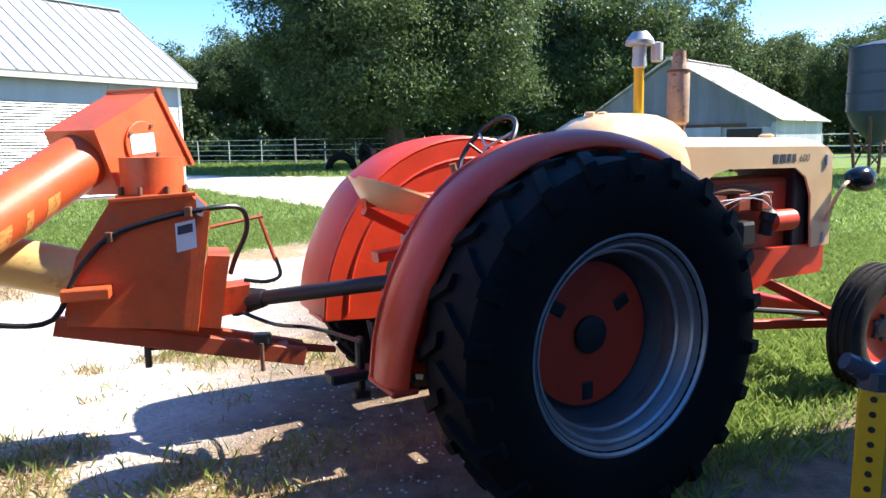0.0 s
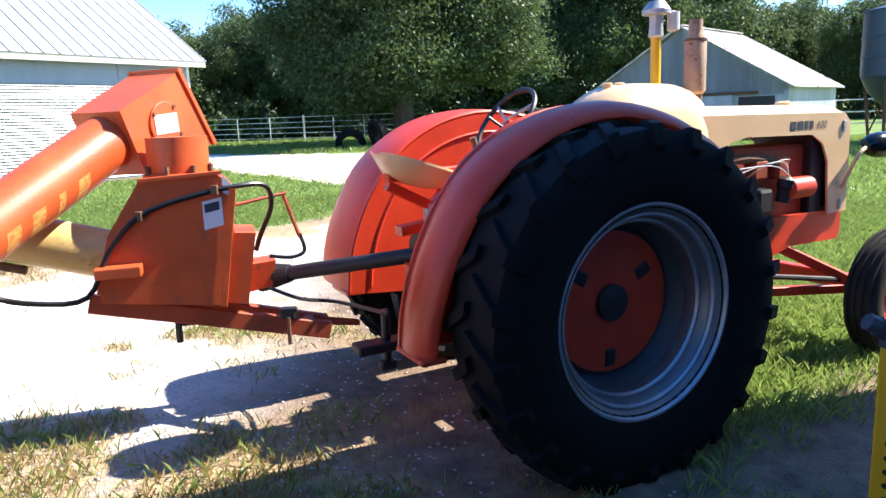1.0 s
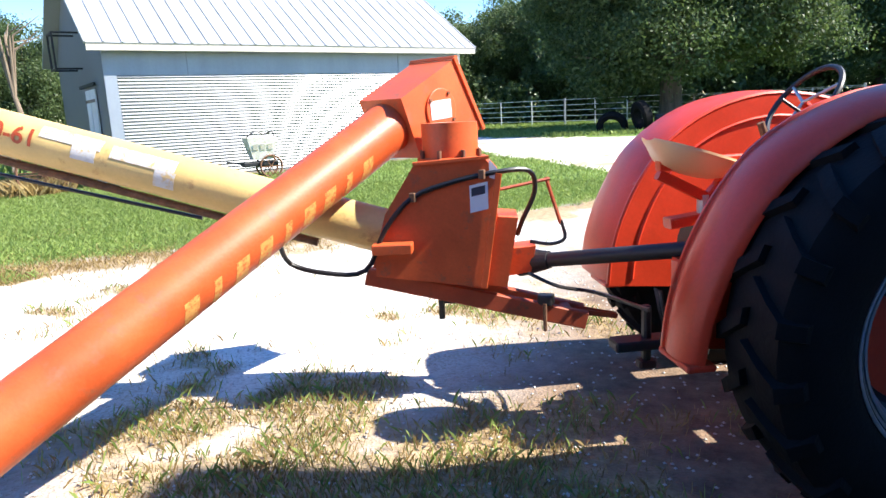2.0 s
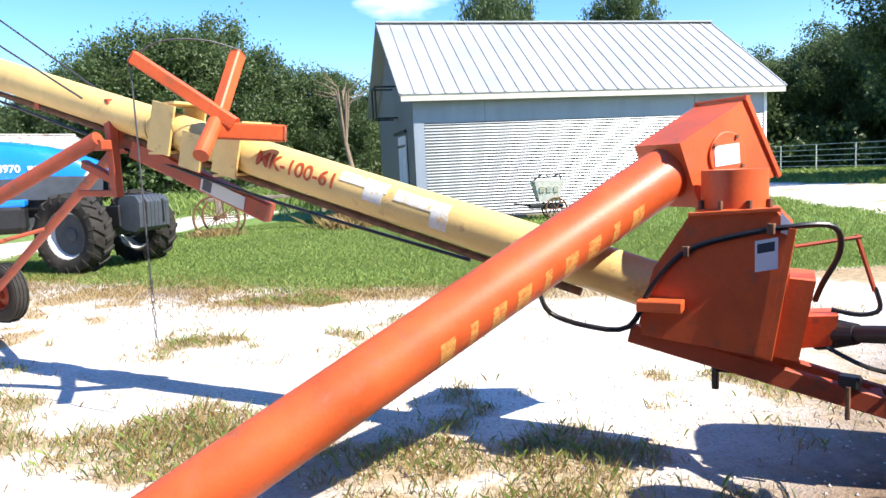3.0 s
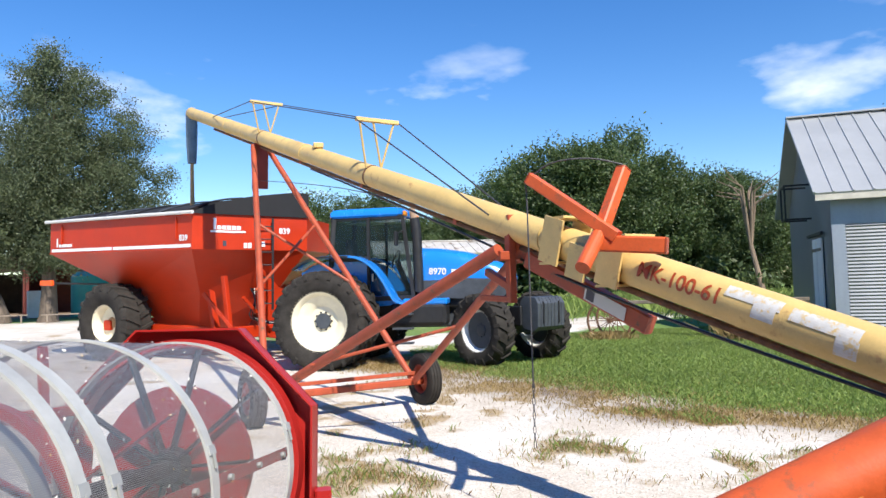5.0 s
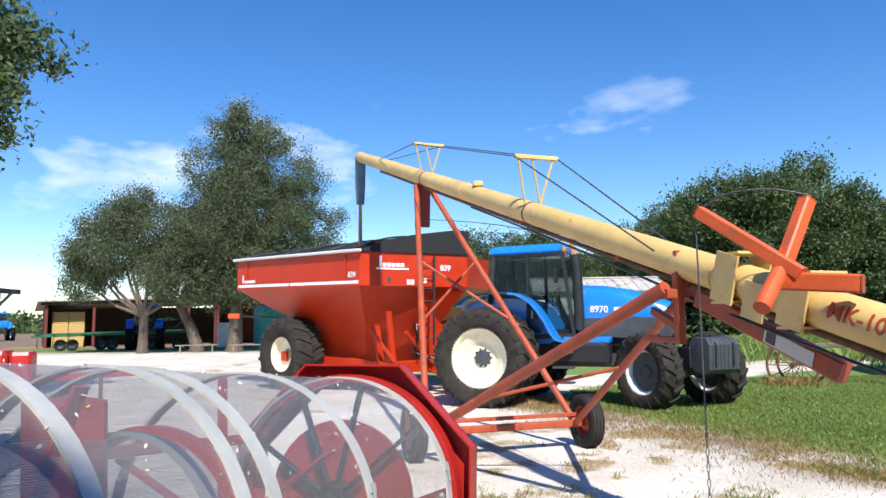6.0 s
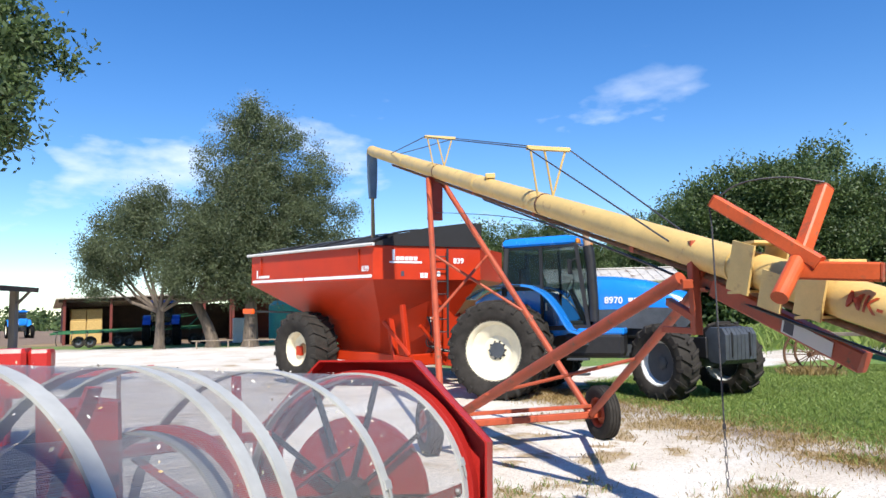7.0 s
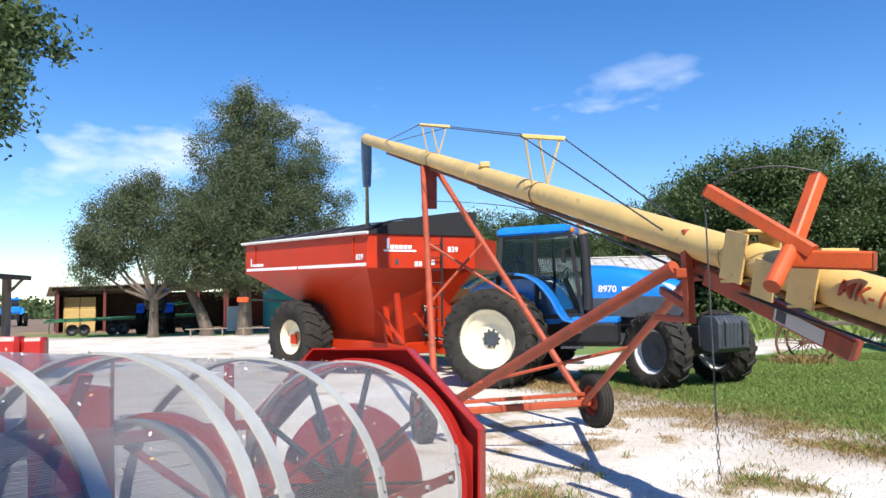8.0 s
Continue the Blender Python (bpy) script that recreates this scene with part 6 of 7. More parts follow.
part("top_block", one(beam, TOP + AUP * 0.05, TOP - UP * 0.75 + AE * 0.05, 0.26, 0.12), mat("dark_red_bracket", (0.22, 0.03, 0.025), 0.5, var=0.2), AU, "dark red frame head", here=True)
lb = B()
beam(lb, LOWB + UP * 0.3, LOWB - UP * 0.45, 0.12, 0.06)
beam(lb, LOWB - UP * 0.05 + AN * 0.14, LOWB - UP * 0.05 - AN * 0.14, 0.1, 0.08)
beam(lb, LOWB - UP * 0.32 + AE * 0.5 - AN * 0.1, LOWB - UP * 0.32, 0.06, 0.07)
beam(lb, LOWB - UP * 0.42 + AE * 0.45 - UP * 0.12, LOWB - UP * 0.42, 0.05, 0.05)
part("pivot_bracket", lb, M_ORANGE_DARK, AU, "orange pivot bracket", here=True)
part("hydraulic_hose", one(pipe, [A0 - AUP * 0.2 + AE * 0.9, A0 - AUP * 0.27 + AE * 3, A0 - AUP * 0.22 + AE * 6, A0 - AUP * 0.2 + AE * 9], 0.012, 6), M_HOSE, AU, here=True)
# truss stands and cables
tops = []
for s, hgt, wid in ((6.95, 0.66, 0.56), (11.3, 0.6, 0.56)):
    q = A0 + AE * s
    up = (UP * 0.97 - AE * 0.22).normalized()
    bar = q + up * hgt
    a, b = bar + AN * wid / 2, bar - AN * wid / 2
    tops.append((a, b))
    br = part("truss_bar", one(beam, a, b, 0.05, 0.05), M_CREAM_TUBE, AU, "cream truss cross bar", here=True)
    for o, f in ((0.1, 0.42), (-0.1, 0.1), (-0.1, -0.4)):
        part("truss_leg", one(rod, q + AN * o + up * 0.1, bar + AN * wid * f, 0.014, 8), M_CREAM_TUBE, br, here=True)
    part("truss_strap", one(lathe, [(-0.02, 0.137), (0.02, 0.137)], q, AE, 24), M_RUSTY, br, here=True)
for k in (0, 1):
    sg = 1 if k == 0 else -1
    part("truss_cable", one(pipe, [A0 + AE * 4.3 + AN * 0.14 * sg + AUP * 0.05, tops[0][k], tops[1][k], A0 + AE * 14.6 + AN * 0.1 * sg + AUP * 0.1], 0.008, 6, 1), M_CABLE, AU, "taut steel truss cable", here=True)
part("inspection_hatch", one(block, A0 + AE * 8.8 + AUP * 0.15, (0.22, 0.14, 0.07), bev=0.01), M_CREAM_TUBE, AU, here=True)
part("lift_cable", one(pipe, [TOP - UP * 0.6, TOP.lerp(LOWB, 0.5) - UP * 0.1, LOWB + UP * 0.2], 0.006, 6), M_CABLE, AU, here=True)
# hoses at the boot
HO = thing("hydraulic_hose", boot_at(0.3, 0, 0.25), "black hydraulic hose draped over the boot", "hose")
part("hose_line", one(pipe, [P0 - TT * 0.95 + TN * 0.02 - TU * 0.15, boot_at(-0.33, 0.86, 0.3), boot_at(-0.14, 0.80, 0.3), boot_at(0.08, 0.8, 0.27), boot_at(0.2, 1.02, 0.25), boot_at(0.36, 1.19, 0.24), boot_at(0.6, 1.27, 0.24), boot_at(0.84, 1.31, 0.22), boot_at(1.0, 1.3, 0.15), boot_at(1.03, 1.18, 0.1), boot_at(0.96, 1.02, 0.08), boot_at(0.93, 0.93, 0.05)], 0.014, 8), M_HOSE, HO, smooth=True, here=True)
for x, z in ((0.36, 1.19), (0.74, 1.30)):
    part("clip", one(block, boot_at(x, z, 0.24), (0.035, 0.03, 0.05), bev=0.004), M_RUSTY, HO, here=True)
hold = B()
rod(hold, boot_at(0.84, 1.2, 0.1), boot_at(1.12, 1.24, 0.02), 0.01, 6)
rod(hold, boot_at(1.1, 1.25, 0.02), boot_at(1.18, 0.98, 0.02), 0.012, 6)
part("hose_holder", hold, M_ORANGE_DARK, HO, here=True)
part("hose_line", one(pipe, [boot_at(1.18, 1.0, 0.02), boot_at(1.2, 0.9, 0.04), boot_at(1.12, 0.87, 0.05), boot_at(1.0, 0.89, 0.05)], 0.011, 6), M_HOSE, HO, here=True)
part("hose_line", one(pipe, [boot_at(0.98, 0.72, 0.12), boot_at(1.15, 0.64, 0.14), boot_at(1.35, 0.6, 0.14), TR.matrix_basis @ Vector((-1.0, -0.15, 0.68))], 0.011, 6), M_HOSE, HO, here=True)
DS = thing("drive_shaft", boot_at(1.3, 0, 0), "black shielded drive shaft between tractor and auger", "shaft")
d0, d1 = boot_at(0.97, 0.76, 0.0), TR.matrix_basis @ Vector((-0.70, 0.02, 0.92))
part("shield_tube", one(rod, d0, d1, 0.042, 16), M_DARK, DS, smooth=True, here=True)
part("shield_bell", one(lathe, [(0, 0.085), (0.05, 0.08), (0.2, 0.05)], d0 - (d1 - d0).normalized() * 0.03, d1 - d0, 18), M_DARK, DS, here=True)

# ---- rotary grain cleaner ----
CE = Vector((-2.405, 0.036, 1.187))
CD = Vector((-0.9339, 0.3447, -0.0953)).normalized()
CU = Vector((0.3463, 0.9381, 0)).normalized()
CV = CU.cross(CD).normalized()
CV = CV if CV.z > 0 else -CV
CR, CW = 0.368, 0.415
CL = thing("grain_cleaner", (-1.7, -0.2, 0), "red rotary grain cleaner with a wire screen drum", "grain cleaner")


def drum(s, r, a):
    return CE - CD * s + (CU * math.cos(a) + CV * math.sin(a)) * r


def screen(name, s0, s1, r, parent, material, seg=96):
    me = bpy.data.meshes.new(name)
    inv = root_of(parent).matrix_basis.inverted()
    vs, fs, uvs = [], [], []
    for i in range(seg + 1):
        a = 2 * math.pi * i / seg
        for s in (s0, s1):
            vs.append(inv @ drum(s, r, a))
    for i in range(seg):
        fs.append((2 * i, 2 * i + 1, 2 * i + 3, 2 * i + 2))
        a0, a1 = 2 * math.pi * i / seg * r, 2 * math.pi * (i + 1) / seg * r
        uvs += [(s0, a0), (s1, a0), (s1, a1), (s0, a1)]
    me.from_pydata(vs, [], fs)
    lay = me.uv_layers.new(name="UVMap")
    lay.data.foreach_set("uv", [c for p in uvs for c in p])
    me.materials.append(material)
    me.shade_smooth()
    ob = new(name, me)
    ob.parent = parent
    return ob


DLEN = 1.78
scr = screen("screen_drum", 0.03, DLEN, CR, CL, M_SCREEN)
scr["label"] = "fine woven wire screen drum"


def hoop(s, wide, r, thick, material, name="hoop", parent=None, lab="bright steel hoop band"):
    lathe_bm = B()
    lathe(lathe_bm, [(-wide / 2, r), (-wide / 2, r + thick), (wide / 2, r + thick), (wide / 2, r)], CE - CD * s, -CD, 72, closed=True)
    return part(name, lathe_bm, material, parent or scr, lab, smooth=True, here=True)


for s in (0.06, 0.57, 0.945, 1.035, 1.34, 1.72):
    hp = hoop(s, 0.034, CR, 0.006, M_STRAP)
    for a in (0.35, 2.4):
        part("strap_clamp", one(beam, drum(s, CR + 0.008, a), drum(s, CR + 0.008, a - 0.06), 0.022, 0.008), M_STEEL, hp, here=True)
        part("clamp_bolt", one(rod, drum(s, CR + 0.011, a - 0.05), drum(s, CR + 0.011, a - 0.14), 0.004, 6), M_STEEL, hp, here=True)
hoop(0.0, 0.05, CR - 0.01, 0.025, M_DRUM_RED, "end_ring", CL, "red end ring")
shaft = part("drum_shaft", one(rod, CE + CD * 0.12, CE - CD * DLEN, 0.025, 12), M_DARK, CL, here=True)
for s, n in ((0.08, 10), (0.62, 6), (1.2, 6)):
    for i in range(n):
        a = 2 * math.pi * i / n + s
        part("spoke", one(beam, drum(s, 0.05, a), drum(s, CR - 0.01, a), 0.008, 0.03, up=CD), M_DRUM_RED if n == 6 else M_DARK, shaft, here=True)
part("hub_plate", one(lathe, [(-0.012, 0.03), (-0.012, 0.24), (0.012, 0.24), (0.012, 0.03)], CE - CD * 0.03, -CD, 36, closed=True), M_DRUM_RED, CL, "red round end plate", here=True)
part("bearing", one(lathe, [(0, 0.06), (0.05, 0.05), (0.05, 0.001)], CE - CD * 0.05, -CD, 18), M_DARK, CL, here=True)
inn = hoop(0.95, 0.04, 0.24, 0.006, M_STEEL, "inner_hoop", CL)
screen("inner_screen", 0.9, DLEN, 0.24, CL, M_SCREEN, 64)
hoop(0.88, 0.03, 0.235, 0.02, M_DRUM_RED, "inner_ring", CL, "red inner ring")
for a in (2.6, 3.6, 5.2):
    part("lift_bar", one(beam, drum(0.1, CR - 0.03, a), drum(DLEN, CR - 0.03, a), 0.03, 0.03), M_DRUM_RED, CL, "red bar along the drum", here=True)
part("chute", one(beam, drum(1.06, 0.31, 1.75), drum(1.0, 0.16, 4.4), 0.16, 0.10), M_DRUM_RED, CL, "red feed chute inside the drum", here=True)
# flat black strip across the inside of the drum
part("dark_strip", one(beam, drum(0.9, CR - 0.02, 2.2), drum(1.5, CR - 0.02, 3.6), 0.12, 0.01), M_DARK, CL, here=True)
oct_pts = [(CW * x, CW * y) for x, y in ((0.414, 1), (1, 0.414), (1, -1.6), (-1, -1.6), (-1, 0.414), (-0.414, 1))]
frm = B()
for (ax, ay), (bx, by) in zip(oct_pts, oct_pts[1:] + oct_pts[:1]):
    a, b = CE + CU * ax + CV * ay, CE + CU * bx + CV * by
    ia, ib = CE + (CU * ax + CV * ay) * 0.80, CE + (CU * bx + CV * by) * 0.80
    solid(frm, [[a + CD * 0.06, b + CD * 0.06, b - CD * 0.0, a - CD * 0.0], [a * 0.985 + CE * 0.015 + CD * 0.06, b * 0.985 + CE * 0.015 + CD * 0.06, b * 0.985 + CE * 0.015, a * 0.985 + CE * 0.015]])
    solid(frm, [[a + CD * 0.05, b + CD * 0.05, ib + CD * 0.05, ia + CD * 0.05], [a + CD * 0.06, b + CD * 0.06, ib + CD * 0.06, ia + CD * 0.06]])
part("end_frame", frm, M_DRUM_RED, CL, "red octagonal end frame", here=True)
lowz = [CE + CU * CW * 1.02 + CV * -0.30 + CD * 0.03, CE - CU * CW * 0.9 + CV * -0.30 + CD * 0.03, CE - CD * 1.7 + CU * CW * 0.9, CE - CD * 1.7 - CU * CW * 0.9]
for q in lowz:
    lg = part("leg", one(beam, (q.x, q.y, 0.0), q + UP * 0.06, 0.07, 0.07), M_DRUM_RED, CL, "red square tube leg", here=True)
    part("foot", one(block, (q.x, q.y, 0.01), (0.14, 0.14, 0.02)), M_DRUM_RED, lg, here=True)
for a, b in ((0, 2), (1, 3)):
    part("side_rail", one(beam, Vector((lowz[a].x, lowz[a].y, 0.62)), Vector((lowz[b].x, lowz[b].y, 0.62)), 0.06, 0.06), M_DRUM_RED, CL, here=True)
part("side_rail", one(beam, lowz[0] - UP * 0.1, lowz[2] - UP * 0.1, 0.05, 0.05), M_DRUM_RED, CL, here=True)
part("latch_plate", one(block, lowz[0] + CU * 0.05 + UP * 0.02, (0.03, 0.05, 0.16), Matrix.Rotation(radians(20), 3, "Z"), 0.004), M_STEEL, CL, here=True)
fl_s, fl_a = rng.uniform(0.08, DLEN - 0.05, 520), rng.uniform(-0.6, 2.6, 520)
fl_c = np.array([list(drum(a, CR + 0.004, b)) for a, b in zip(fl_s, fl_a)])
tagged(new("chaff", cloud_mesh("chaff", leaf_cards(fl_c, 0.0042), 1, M_LABEL)), "pale chaff flecks clinging to the screen", "chaff", kind="stuff")
for s in (0.12, 0.3, 0.48, 0.66, 0.84):
    part("screen_bolt", one(rod, drum(s, CR - 0.004, 0.12), drum(s, CR + 0.007, 0.12), 0.008, 8), M_STEEL, scr, here=True)
part("seam_strip", one(beam, drum(0.05, CR - 0.012, 0.12), drum(DLEN, CR - 0.012, 0.12), 0.03, 0.004, up=CU), M_DRUM_RED, scr, "bolted red seam strip", here=True)
pq = CE + CU * CW * 1.05 + CD * 0.04
part("corner_post", one(beam, (pq.x, pq.y, 0.0), (pq.x, pq.y, CE.z - 0.085), 0.05, 0.05), M_DRUM_RED, CL, "bright red square corner post", here=True)
part("post_plate", one(beam, (pq.x - 0.03, pq.y - 0.04, 0.3), (pq.x - 0.03, pq.y - 0.04, CE.z - 0.15), 0.05, 0.01), M_DRUM_RED, CL, here=True)
pan_bm = B()
solid(pan_bm, [[Vector(v) for v in ((-3.35, 0.75, 0.30), (-2.75, 1.35, 0.30), (-2.3, 0.7, 0.34), (-2.7, 0.25, 0.34))], [Vector(v) for v in ((-3.1, 0.9, 0.02), (-2.9, 1.15, 0.02), (-2.6, 0.85, 0.02), (-2.8, 0.65, 0.02))]], caps=False)
bmesh.ops.solidify(pan_bm, geom=pan_bm.faces[:], thickness=0.012)
CH = thing("catch_hopper", (-2.85, 0.9, 0), "orange and grey steel hopper under the intake tube", "hopper")
part("hopper_pan", pan_bm, M_GREY, CH, here=True)
part("hopper_rim", one(pipe, [(-3.35, 0.75, 0.31), (-2.75, 1.35, 0.31), (-2.3, 0.7, 0.35), (-2.7, 0.25, 0.35), (-3.35, 0.75, 0.31)], 0.018, 6, 1), M_ORANGE, CH, here=True)

# ---- blue tractor ----
NH = thing("blue_tractor", pose(-16.0, 1.97, float(ground_z(-15.6, 2.4)) - 0.02, 0, 0, 64), "large blue four-wheel-drive farm tractor with a cab and dual rear wheels", "tractor")
for s in (-1, 1):
    for yy in (0.97, 1.52):
        wheel(NH, (0, yy * s, 1.01), 1.03, 0.50, 0.60, M_RUBBER_DUSTY, M_CREAM_RIM, M_CREAM_RIM, s, lugs=22, dish=0.13, hub_r=0.13, bolts=10, lug_h=0.055)
# the front axle swings round with the wheels, turned hard to the side
SWING = Matrix.Translation((3.72, -0.19, 0)) @ Matrix.Rotation(radians(-38), 4, "Z")
for s in (-1, 1):
    wf = wheel(NH, (0, 0.84 * s, 0.74), 0.755, 0.48, 0.43, M_RUBBER_DUSTY, M_WHITE, M_GREY, s, lugs=18, dish=0.02, hub_r=0.12, bolts=8, hub_m=M_GREY, lug_h=0.055)
    wf.matrix_basis = SWING
    kn = part("wheel_hub", one(lathe, [(0, 0.2), (0.12, 0.19), (0.16, 0.13), (0.22, 0.1)], (0, 0.62 * s, 0.74), (0, -s, 0), 18), M_GREY, NH, smooth=True)
    kn.matrix_basis = SWING
ax_ = part("front_axle", one(beam, (0, -0.66, 0.74), (0, 0.66, 0.74), 0.2, 0.24), M_GREY, NH, "swinging grey front axle")
ax_.matrix_basis = SWING
yk = part("axle_yoke", one(beam, (-0.75, 0, 0.8), (0.35, 0, 0.9), 0.34, 0.26), M_GREY, NH)
yk.matrix_basis = SWING
for i in range(8):
    wt = part("front_weight", one(prism, [(0.62, 0.90), (0.7, 0.76), (0.98, 0.72), (1.08, 0.80), (1.10, 1.26), (1.02, 1.38), (0.72, 1.40), (0.62, 1.30)], (0, -0.36 + 0.1 * i, 0), (1, 0, 0), (0, 0, 1), (0, 0.09, 0)), M_GREY, NH, "grey cast front weight")
    wt.matrix_basis = SWING
for yy in (-0.42, 0.48):
    sp_ = part("weight_bracket", one(block, (0.46, yy, 1.02), (0.5, 0.05, 0.4), bev=0.02), M_DARK, NH)
    sp_.matrix_basis = SWING
for yy in (-0.2, 0.26):
    bl_ = part("weight_strap", one(block, (1.10, yy, 1.08), (0.03, 0.03, 0.44), bev=0.005), M_DARK, NH)
    bl_.matrix_basis = SWING
part("chassis", one(block, (1.7, 0, 1.08), (3.6, 0.5, 0.6), bev=0.05), M_GREY, NH, "dark grey chassis casting")
part("engine_side", one(block, (2.65, 0, 1.58), (1.9, 0.74, 0.62), bev=0.04), M_DARK, NH, "dark engine bay side")
part("rear_axle", one(rod, (0, -1.5, 1.01), (0, 1.5, 1.01), 0.16, 16), M_GREY, NH)
hd = B()
rows = []
for x, zb, zt, w in ((1.72, 1.86, 2.56, 0.47), (2.2, 1.86, 2.53, 0.48), (2.8, 1.84, 2.43, 0.47), (3.3, 1.80, 2.28, 0.44), (3.62, 1.78, 2.14, 0.40), (3.78, 1.80, 2.02, 0.34), (3.83, 1.84, 1.94, 0.30)):
    rows.append([Vector((x, w * sx, z)) for sx, z in ((-1, zb), (-1.03, (zb + zt) / 2 - 0.05), (-0.98, zt - 0.17), (-0.84, zt - 0.06), (-0.5, zt), (0, zt + 0.025), (0.5, zt), (0.84, zt - 0.06), (0.98, zt - 0.17), (1.03, (zb + zt) / 2 - 0.05), (1, zb))])
solid(hd, rows)
bon = part("bonnet", hd, M_BLUE, NH, "sloping bright blue bonnet", smooth=True)
for s in (-1, 1):
    part("bonnet_band", one(prism, [(1.75, 1.50), (3.55, 1.42), (3.72, 1.60), (3.74, 1.84), (2.5, 1.90), (1.75, 1.92)], (0, 0.462 * s - 0.012, 0), (1, 0, 0), (0, 0, 1), (0, 0.024, 0)), M_GREY, bon, "dark grey side grille")
    part("headlight", one(prism, [(3.42, 1.86), (3.74, 1.86), (3.76, 1.94), (3.5, 2.0)], (0, (0.43 if s > 0 else -0.455), 0), (1, 0, 0), (0, 0, 1), (0, 0.03, 0)), M_SEAL, bon, "clear corner headlight")
part("nose_grille", one(block, (3.8, 0, 1.70), (0.06, 0.56, 0.28), bev=0.02), M_DARK, bon)
words("8970", 0.135, M_DECAL, bon, pose(2.02, -0.502, 1.99, 90, 2, 0), label="white model number", bold=0.004)
for i in range(3):
    part("badge", one(block, (2.56 + 0.11 * i, -0.500, 2.045), (0.09, 0.012, 0.075)), M_DECAL, bon, "white badge bar")
cab = []
for s in (-1, 1):
    cab += [((1.70, 0.60 * s, 1.50), (1.50, 0.62 * s, 3.24), 0.07, 0.08), ((0.74, 0.70 * s, 1.5), (0.74, 0.66 * s, 3.24), 0.06, 0.08), ((-0.12, 0.70 * s, 2.2), (-0.04, 0.66 * s, 3.24), 0.08, 0.1),
            ((1.70, 0.60 * s, 1.50), (0.74, 0.70 * s, 1.50), 0.06, 0.1), ((0.74, 0.70 * s, 2.36), (-0.12, 0.70 * s, 2.36), 0.06, 0.1)]
cab += [((-0.12, -0.7, 2.36), (-0.12, 0.7, 2.36), 0.06, 0.1), ((1.70, -0.6, 1.5), (1.70, 0.6, 1.5), 0.06, 0.1)]
cb_ = part("cab_frame", one(beam, (-0.12, -0.6, 3.24), (1.5, -0.6, 3.24), 0.08, 0.08), M_DARK, NH, "black cab pillars and rails")
for a, b, w, h in cab:
    part("pillar", one(beam, a, b, w, h), M_DARK, cb_)
GLASS = [("windscreen", ((1.70, -0.57, 1.55), (1.70, 0.57, 1.55), (1.51, 0.6, 3.2), (1.51, -0.6, 3.2))), ("rear_glass", ((-0.12, -0.66, 2.4), (-0.12, 0.66, 2.4), (-0.05, 0.63, 3.2), (-0.05, -0.63, 3.2)))]
for s in (-1, 1):
    GLASS += [("door_glass", ((1.67, 0.61 * s, 1.56), (0.78, 0.70 * s, 1.56), (0.78, 0.665 * s, 3.2), (1.49, 0.63 * s, 3.2))), ("side_glass", ((0.70, 0.70 * s, 2.42), (-0.08, 0.70 * s, 2.42), (-0.01, 0.665 * s, 3.2), (0.70, 0.665 * s, 3.2)))]
for nm, quad in GLASS:
    v = [Vector(q) for q in quad]
    nn = (v[1] - v[0]).cross(v[3] - v[0]).normalized() * 0.006
    gl = part(nm, one(solid, [v, [q + nn for q in v]]), M_GLASS, cb_, "tinted cab glass")
    gl.visible_shadow = False
rf = B()
solid(rf, [[Vector((0.70 + x * k, y * k, z)) for x, y in ((0.80, -0.5), (0.72, -0.68), (-0.80, -0.70), (-0.88, -0.55), (-0.88, 0.55), (-0.80, 0.70), (0.72, 0.68), (0.80, 0.5))] for z, k in ((3.26, 0.95), (3.30, 1.0), (3.38, 1.0), (3.44, 0.94), (3.465, 0.8))])
part("cab_roof", rf, M_BLUE, NH, "bright blue cab roof", smooth=True)
M_AMBER = mat("amber_lamp", (0.7, 0.25, 0.02), 0.3, bump=0)
for s in (-1, 1):
    part("roof_lamp", one(block, (1.53, 0.52 * s, 3.32), (0.06, 0.2, 0.1), bev=0.02), M_AMBER, NH, "amber roof lamp")
part("operator_seat", one(block, (0.35, 0, 1.95), (0.5, 0.5, 0.3), bev=0.1), M_DARK, NH)
part("seat_back", one(block, (0.12, 0, 2.35), (0.16, 0.48, 0.8), bev=0.07), M_DARK, NH)
part("floor_tub", one(block, (0.85, 0, 1.42), (1.6, 1.1, 0.3), bev=0.05), M_DARK, NH)
col_ = part("steering_column", one(rod, (1.45, 0, 1.55), (1.18, 0, 2.25), 0.06, 10), M_DARK, NH)
part("steering_wheel", one(pipe, [Vector((1.16, 0, 2.28)) + Vector((0.07 * math.sin(a), 0.2 * math.cos(a), 0.19 * math.sin(a))) for a in (2 * math.pi * i / 12 for i in range(13))], 0.015, 6, 2), M_DARK, col_)
FENDER = [(1.62, 1.36), (1.42, 1.42), (1.30, 1.56), (1.14, 1.85), (0.92, 2.14), (0.66, 2.32), (0.40, 2.38), (-0.2, 2.38), (-0.55, 2.30), (-0.82, 2.14)]
